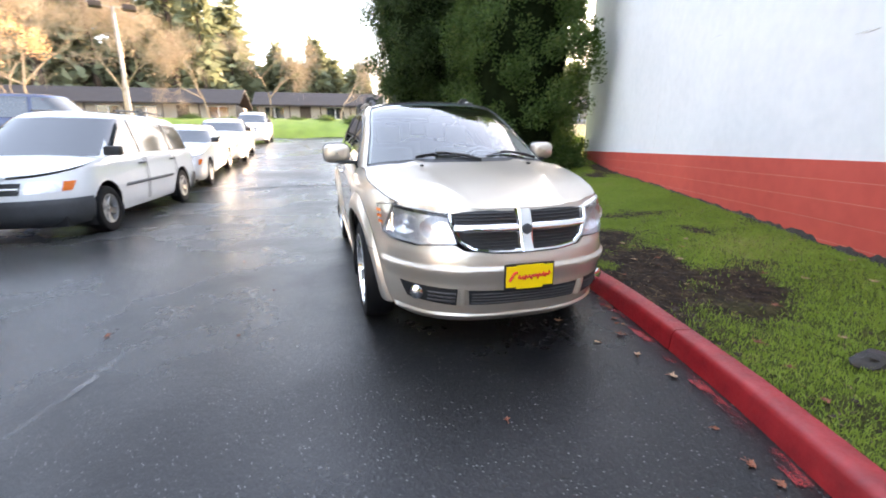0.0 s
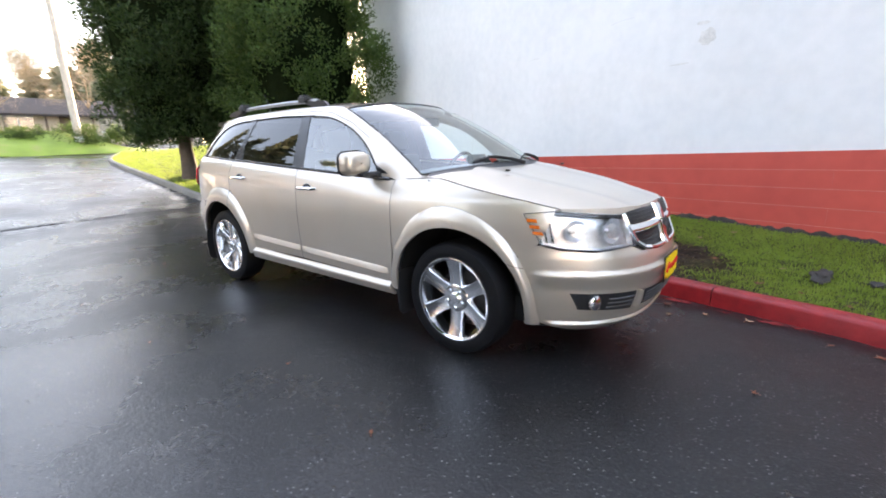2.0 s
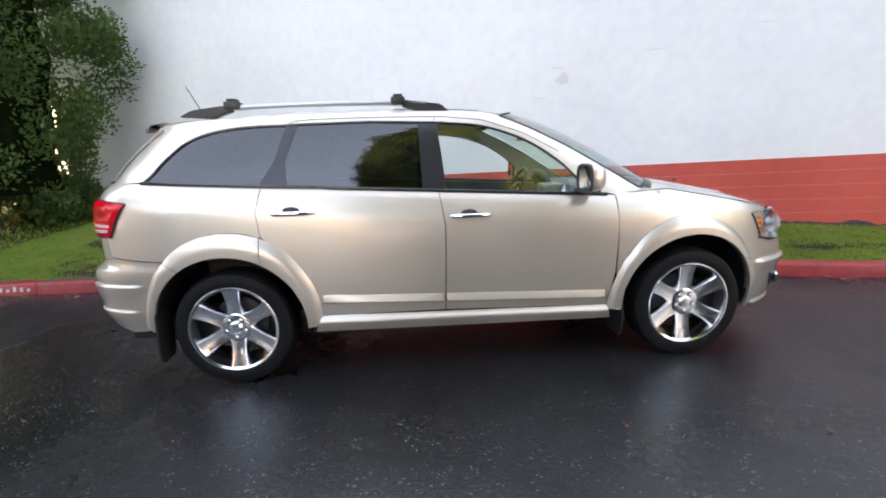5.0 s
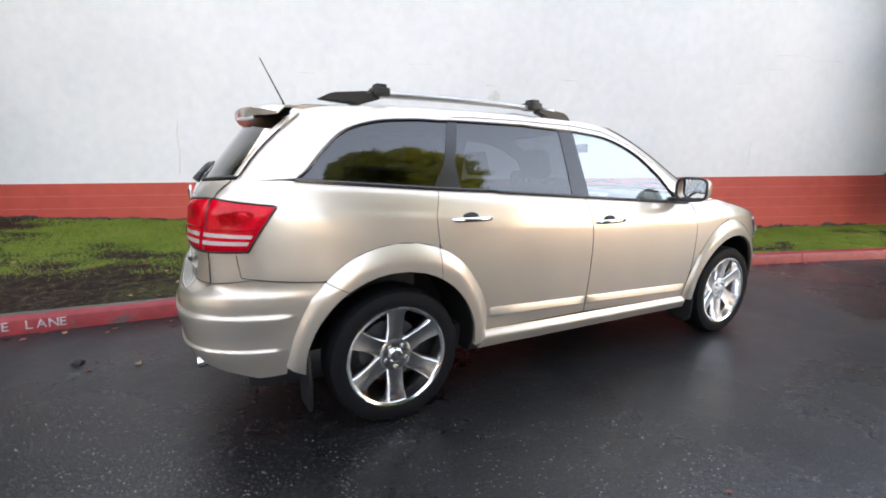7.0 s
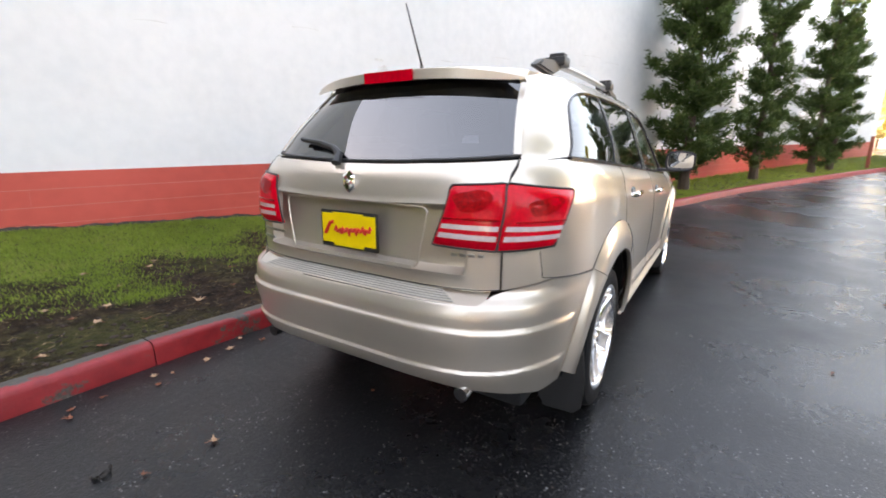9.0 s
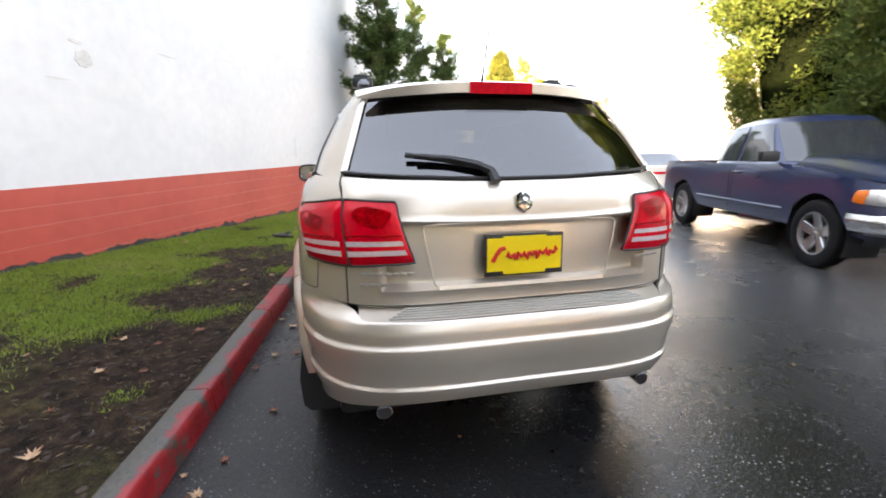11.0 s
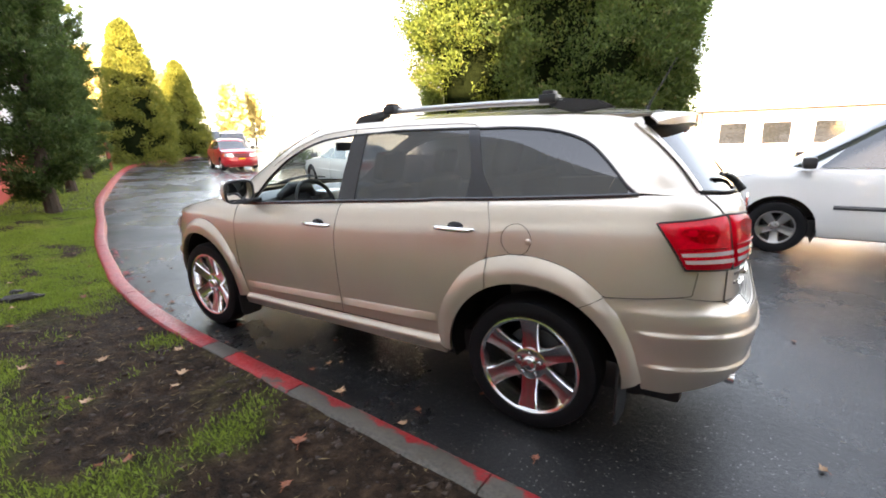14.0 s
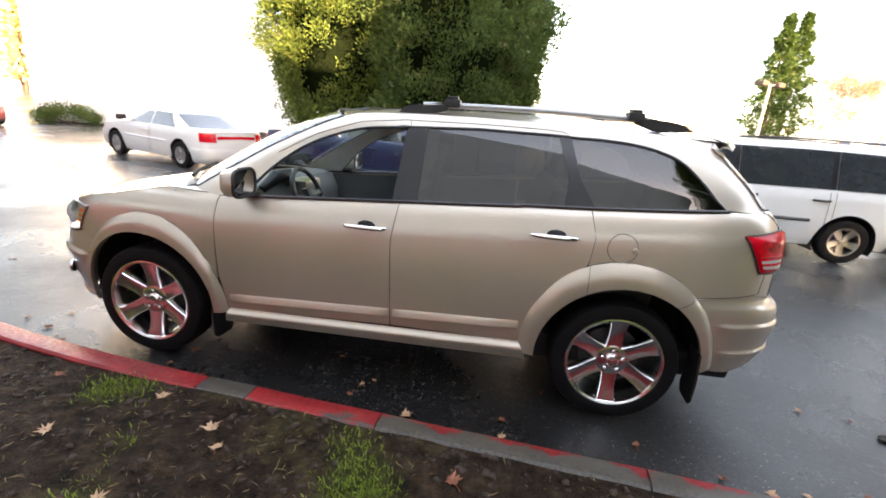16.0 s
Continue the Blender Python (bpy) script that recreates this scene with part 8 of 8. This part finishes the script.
def lamp_post(x, y, high, yaw, label):
    lamp = thing("lamp_post", label, "lamp post", pose(x, y, ground_z(x, y), 0, 0, yaw))
    part("pole", tube([(0, 0, -0.1), (0, 0, high)], [0.11, 0.08], 10), GALV, lamp)
    for s in (1, -1):
        part("arm", tube([(0, 0, high - 0.1), (0, s * 0.45, high)], 0.03, 6), GALV, lamp)
        part("lamp_head", box(-0.28, s * 0.75 - 0.30, high - 0.14, 0.28, s * 0.75 + 0.30, high + 0.14, 0.04), BARK, lamp)
    return lamp


lamp_post(-25.0, -11.1, 6.85, 18, "tall parking lot lamp post with two box heads")
lamp_post(-17.0, -29.0, 4.9, -62, "parking lot lamp post with two box heads")
pole = thing("utility_pole", "weathered wooden utility pole by the bank", "pole", Matrix.Translation((-25.6, 3.5, ground_z(-25.6, 3.5))))
part("pole", tube([(0, 0, -0.2), (-0.1, -0.05, 10)], [0.17, 0.12], 10), GALV, pole)
part("pole_band", spun([(0.19, 0.6), (0.20, 0.62), (0.20, 0.82), (0.19, 0.84)], 12), PLATE_WHITE, pole)


def low_house(x0, y0, x1, y1, wall_h, roof_h, bays, label):
    """A long low house: wall, pitched roof with eaves, doors and windows in bays on the side that faces +x."""
    z = ground_z((x0 + x1) / 2, (y0 + y1) / 2)
    h = thing("low_house", label, "house", Matrix.Translation((0, 0, z)))
    part("wall", box(x0, y0, -0.3, x1, y1, wall_h), BEIGE_WALL, h, smooth=False)
    xm = (x0 + x1) / 2
    rv = [(x1 + 0.8, y0 - 0.5, wall_h - 0.05), (x1 + 0.8, y1 + 0.5, wall_h - 0.05), (xm, y0 - 0.5, roof_h), (xm, y1 + 0.5, roof_h), (x0 - 0.8, y0 - 0.5, wall_h - 0.05), (x0 - 0.8, y1 + 0.5, wall_h - 0.05)]
    rv += [(a, b, c + 0.14) for a, b, c in rv]
    part("roof", (rv, [(0, 2, 3, 1), (2, 4, 5, 3), (6, 7, 9, 8), (8, 9, 11, 10), (0, 1, 7, 6), (5, 4, 10, 11), (0, 6, 8, 2), (2, 8, 10, 4), (1, 3, 9, 7), (3, 5, 11, 9)]), ROOFING, h, smooth=False)
    n = bays
    for k in range(n):
        y = y0 + (y1 - y0) * (k + 0.5) / n
        if k % 3 == 1:
            part("door", box(x1 - 0.02, y - 0.5, 0.0, x1 + 0.05, y + 0.5, 2.0, 0.01), BARK, h)
        else:
            wdw = part("window", box(x1 - 0.02, y - 0.8, 0.9, x1 + 0.03, y + 0.8, 1.9), DARK_PANE, h)
            part("window_frame", join(box(x1, y - 0.88, 0.82, x1 + 0.06, y + 0.88, 0.90), box(x1, y - 0.88, 1.90, x1 + 0.06, y + 0.88, 1.98), box(x1, y - 0.04, 0.9, x1 + 0.05, y + 0.04, 1.9)), PLATE_WHITE, wdw)
        part("post", box(x1 + 0.60, y - (y1 - y0) / n / 2 - 0.06, -0.2, x1 + 0.72, y - (y1 - y0) / n / 2 + 0.06, wall_h - 0.02), BARK, h)
    return h


low_house(-48, -34, -41, -8, 2.1, 3.6, 9, "long low beige house with a brown shingle roof")
low_house(-47, -6, -40.5, 16, 2.0, 3.4, 8, "long low beige house with a brown shingle roof")
low_house(-46, 19, -39, 40, 2.1, 3.5, 7, "long low beige house with a brown shingle roof")
site = thing("site_office", "beige single-storey cabin with dark windows across the lot", "building", pose(-5.5, -21.5, ground_z(-5.5, -21.5), 0, 0, 4))
part("wall", box(-5, -3, 0, 4.2, 0, 2.55), BEIGE_WALL, site, smooth=False)
part("roof", box(-5.3, -3.3, 2.55, 4.5, 0.35, 2.75, 0.03), PLATE_WHITE, site)
for x in (-4.0, -2.2, -0.4, 1.4, 3.0):
    wdw = part("window", box(x - 0.5, -0.02, 1.1, x + 0.5, 0.03, 2.0), DARK_PANE, site)
    part("window_frame", join(box(x - 0.56, 0.0, 1.04, x + 0.56, 0.06, 1.10), box(x - 0.56, 0.0, 2.0, x + 0.56, 0.06, 2.06), box(x - 0.56, 0, 1.1, x - 0.5, 0.06, 2.0), box(x + 0.5, 0, 1.1, x + 0.56, 0.06, 2.0)), PLATE_WHITE, wdw)

# white building across the lane
block = thing("white_building", "white rendered commercial building in full sun", "building", pose(20.2, -14.6, 0.2, 0, 0, 222))
part("wall", box(0, 0, 0, 22, 9, 6.2), WHITE_WALL, block, smooth=False)
part("plinth", box(-0.06, -0.10, 0, 22.06, 9.1, 0.28, 0.02), FOUND, block)
part("parapet_cap", box(-0.08, -0.08, 6.2, 22.08, 9.08, 6.32, 0.02), PLATE_WHITE, block)

# wooden post at the bend
post = thing("wooden_post", "short reddish wooden post at the kerb", "post", Matrix.Translation((21.5, -6.4, verge_z(21.5, -6.4))))
part("post", box(-0.06, -0.06, -0.1, 0.06, 0.06, 1.3, 0.01), material("red_wood", (0.28, 0.07, 0.04), 0.8, vary=(0.3, 3, 40)), post)

# painted words on the kerb face
for word, x0 in (("FIRE", -3.93), ("LANE", -3.58)):
    for k, ch in enumerate(word):
        p, side = kerb_frame(x0 + 0.070 * k)
        cu = bpy.data.curves.new("kerb_letter", "FONT")
        cu.body, cu.size, cu.extrude = ch, 0.098, 0.001
        letter = new("kerb_letter", cu)
        letter.data.materials.append(WHITE_INK)
        ang = math.degrees(math.atan2(-side.x, side.y))
        letter.matrix_basis = Matrix.Translation(p - side * (-0.004) + Vector((0, 0, 0.038))) @ pose(0, 0, 0, 84, 0, ang)
        letter.parent = kerb
for k in range(9):          # older words, worn past reading
    if k != 2:
        p, side = kerb_frame(-5.28 + 0.075 * k)
        ang = math.degrees(math.atan2(-side.x, side.y))
        bar = part("kerb_letter", box(-0.018, 0.0, 0.0, 0.018, 0.06 - 0.012 * (k % 3), 0.002), WHITE_INK, kerb, smooth=False)
        bar.matrix_basis = Matrix.Translation(p - side * (-0.004) + Vector((0, 0, 0.040))) @ pose(0, 0, 0, 84, 0, ang)


# ---------------------------------------------------------------- fallen leaves and litter
def maple_outline(rnd, size):
    pts = []
    for k in range(20):
        a = 2 * math.pi * k / 20
        lobe = (1.0, 0.55, 0.78, 0.45)[k % 4] if 2 < k < 18 else 0.5
        r = size * lobe * rnd.uniform(0.8, 1.15)
        pts.append((r * math.cos(a), r * math.sin(a)))
    return pts


def fallen_leaf(x, y, z, size, seed, pale):
    rnd = random.Random(seed)
    ring = maple_outline(rnd, size)
    curl = rnd.uniform(0.3, 1.2)
    verts = [(0, 0, 0.004)] + [(a, b, 0.006 + curl * 0.35 * (a * a + b * b) / size + rnd.uniform(0, 0.006)) for a, b in ring]
    n = len(ring)
    faces = [(0, 1 + k, 1 + (k + 1) % n) for k in range(n)]
    stem = tube([(0, 0, 0.005), (-size * 0.7, 0.01, 0.008), (-size * 1.2, 0.02, 0.004)], 0.0018, 4)
    ob = part("fallen_leaf", thick((verts, faces), 0.0012), LEAF_PALE if pale else LEAF)
    st = part("leaf_stem", stem, LEAF, ob)
    ob.matrix_basis = pose(x, y, z, rnd.uniform(-9, 9), rnd.uniform(-9, 9), rnd.uniform(0, 360))
    return tagged(ob, "pale dry maple leaf lying flat" if pale else "curled reddish-brown fallen leaf", "leaf", "fallen leaves")


known = [(-0.85, 1.05, 0.055, 0), (-0.31, 1.13, 0.075, 1), (2.90, 0.72, 0.055, 1), (2.35, 0.78, 0.06, 0), (3.56, 0.50, 0.05, 0), (1.37, -2.63, 0.045, 0), (-2.74, 0.50, 0.045, 1), (2.62, 0.70, 0.045, 1), (-1.82, -2.07, 0.03, 1), (-2.15, 1.30, 0.06, 1), (-2.32, 1.28, 0.05, 1), (-1.95, 1.25, 0.04, 0), (1.9, 1.02, 0.06, 0), (1.55, 1.05, 0.05, 0), (0.55, 1.10, 0.03, 0), (-0.05, 0.85, 0.03, 1), (0.25, 0.62, 0.028, 0), (-1.1, 0.72, 0.03, 0), (1.25, 0.98, 0.035, 0), (2.1, 0.92, 0.05, 0), (3.0, -0.35, 0.03, 0), (1.62, -1.75, 0.022, 0), (-0.4, -2.0, 0.022, 0), (-2.8, -1.05, 0.03, 0), (0.7, -1.6, 0.02, 0)]
for k, (x, y, r, pale) in enumerate(known):
    fallen_leaf(x, y, ground_z(x, y) + 0.001, r * 0.62, 200 + k, pale)
on_grass = [(0.50, 1.645, 0.075, 1), (-0.635, 1.71, 0.075, 0), (-1.97, 1.95, 0.07, 1), (3.04, 1.78, 0.05, 1), (2.29, 2.52, 0.06, 1), (-0.1, 2.2, 0.05, 0), (1.3, 2.0, 0.05, 0), (-1.2, 1.85, 0.05, 0), (4.2, 1.4, 0.05, 0), (1.9, 1.75, 0.04, 1), (-2.7, 2.6, 0.05, 1), (-3.4, 2.9, 0.05, 0), (0.9, 2.7, 0.05, 1), (-0.9, 2.6, 0.04, 1), (5.0, 0.9, 0.05, 0)]
for k, (x, y, r, pale) in enumerate(on_grass):
    fallen_leaf(x, y, verge_z(x, y) + 0.012, r * 0.62, 300 + k, pale)
rnd = random.Random(9)
for k in range(120):
    x = rnd.uniform(-4.8, 5.5)
    if k % 2:
        y = kerb_line(x) - abs(rnd.gauss(0, 0.35)) - 0.03
        fallen_leaf(x, y, ground_z(x, y) + 0.001, rnd.uniform(0.012, 0.032), 400 + k, rnd.random() < 0.4)
    else:
        y = kerb_line(x) + KERB_WIDE + rnd.uniform(0.05, 2.2)
        fallen_leaf(x, y, verge_z(x, y) + 0.010, rnd.uniform(0.02, 0.045), 400 + k, rnd.random() < 0.5)


def clod(x, y, z, size, seed, label, name="clod"):
    bm = bmesh.new()
    bmesh.ops.create_icosphere(bm, subdivisions=3, radius=1)
    for v in bm.verts:
        k = 1 + 0.45 * noise.noise(v.co * 1.6 + Vector((seed, 0, 0))) + 0.2 * noise.noise(v.co * 4 + Vector((seed, 0, 0)))
        v.co = Vector((v.co.x * size[0], v.co.y * size[1], v.co.z * size[2])) * k
    ob = part(name, bm, DEBRIS)
    ob.matrix_basis = pose(x, y, z, 0, 0, seed * 40)
    return tagged(ob, label, "debris")


clod(-3.10, 0.69, 0.012, (0.040, 0.026, 0.018), 1, "dark wet clump of leaves on the asphalt", "wet_leaf_clump")
clod(3.30, 1.68, verge_z(3.3, 1.68) + 0.02, (0.16, 0.07, 0.05), 2, "dark rotten lump lying in the grass")
clod(3.62, 1.62, verge_z(3.6, 1.62) + 0.015, (0.06, 0.05, 0.03), 3, "dark rotten lump lying in the grass")


# ---------------------------------------------------------------- worn marks on the asphalt
def worn_paint(name, color, low, high, scale):
    """Thin paint, worn through along a ragged noise."""
    m, nt, b = plain(name)
    b.inputs["Base Color"].default_value, b.inputs["Roughness"].default_value = (*color, 1), 0.5
    t, mix = nt.nodes.new("ShaderNodeBsdfTransparent"), nt.nodes.new("ShaderNodeMixShader")
    wear = math_node(nt, "ADD", math_node(nt, "MULTIPLY", noise_node(nt, scale, 5), 0.7), math_node(nt, "MULTIPLY", noise_node(nt, scale * 18, 2), 0.3))
    nt.links.new(range_node(nt, wear, low, high, 0, 1), mix.inputs[0])
    nt.links.new(t.outputs[0], mix.inputs[1])
    nt.links.new(b.outputs[0], mix.inputs[2])
    nt.links.new(mix.outputs[0], nt.nodes["Material Output"].inputs[0])
    return m


LINE_PAINT, SCUFF, TAR = worn_paint("worn_line_paint", (0.42, 0.41, 0.38), 0.40, 0.62, 2.5), worn_paint("pale_scuff", (0.20, 0.20, 0.20), 0.42, 0.72, 6), worn_paint("tar_seam", (0.012, 0.012, 0.013), 0.36, 0.50, 3)


def mark(name, label, pts, wide, mat, category):
    rows = []
    for (x, y), (x2, y2) in zip(pts, pts[1:]):
        d = Vector((x2 - x, y2 - y, 0)).normalized()
        side = Vector((-d.y, d.x, 0)) * wide / 2
        for f in np.linspace(0, 1, 14):
            px, py = x + (x2 - x) * f, y + (y2 - y) * f
            k = 1 + 0.25 * noise.noise((px * 4, py * 4, 3))
            rows.append([(px + side.x * k * s, py + side.y * k * s, ground_z(px, py) + 0.006) for s in (1, -1)])
    v, fc = sheet(rows)
    ob = part(name, (v, fc), mat, smooth=False)
    if ob.data.polygons[0].normal.z < 0:
        ob.data.flip_normals()
    return tagged(ob, label, category, kind="structure")


mark("lane_line", "worn pale painted line along the lane", [(24, -12.5), (12, -7.0), (7, -4.5)], 0.11, LINE_PAINT, "road marking")
mark("scuff_mark", "pale scuff streak on the asphalt", [(2.5, -2.61), (2.0, -2.46), (1.6, -2.36)], 0.045, SCUFF, "road marking")
mark("tar_seam", "dark tar seam across the lot", [(-7.4, -2.9), (-7.55, -1.0), (-7.45, 1.3)], 0.16, TAR, "seam")
mark("lane_line", "faint worn line across the lot", [(-7.0, -2.5), (-7.1, 0.6)], 0.05, LINE_PAINT, "road marking")
RED_SPRAY = worn_paint("red_overspray", (0.30, 0.030, 0.030), 0.50, 0.60, 7)
for x0, x1 in ((1.7, 2.5), (2.6, 3.4), (3.5, 4.3), (4.5, 5.6)):
    mark("paint_overspray", "ragged red paint spilt on the asphalt at the kerb foot", [(x, kerb_line(x) - 0.055) for x in np.linspace(x0, x1, 4)], 0.07, RED_SPRAY, "road marking")
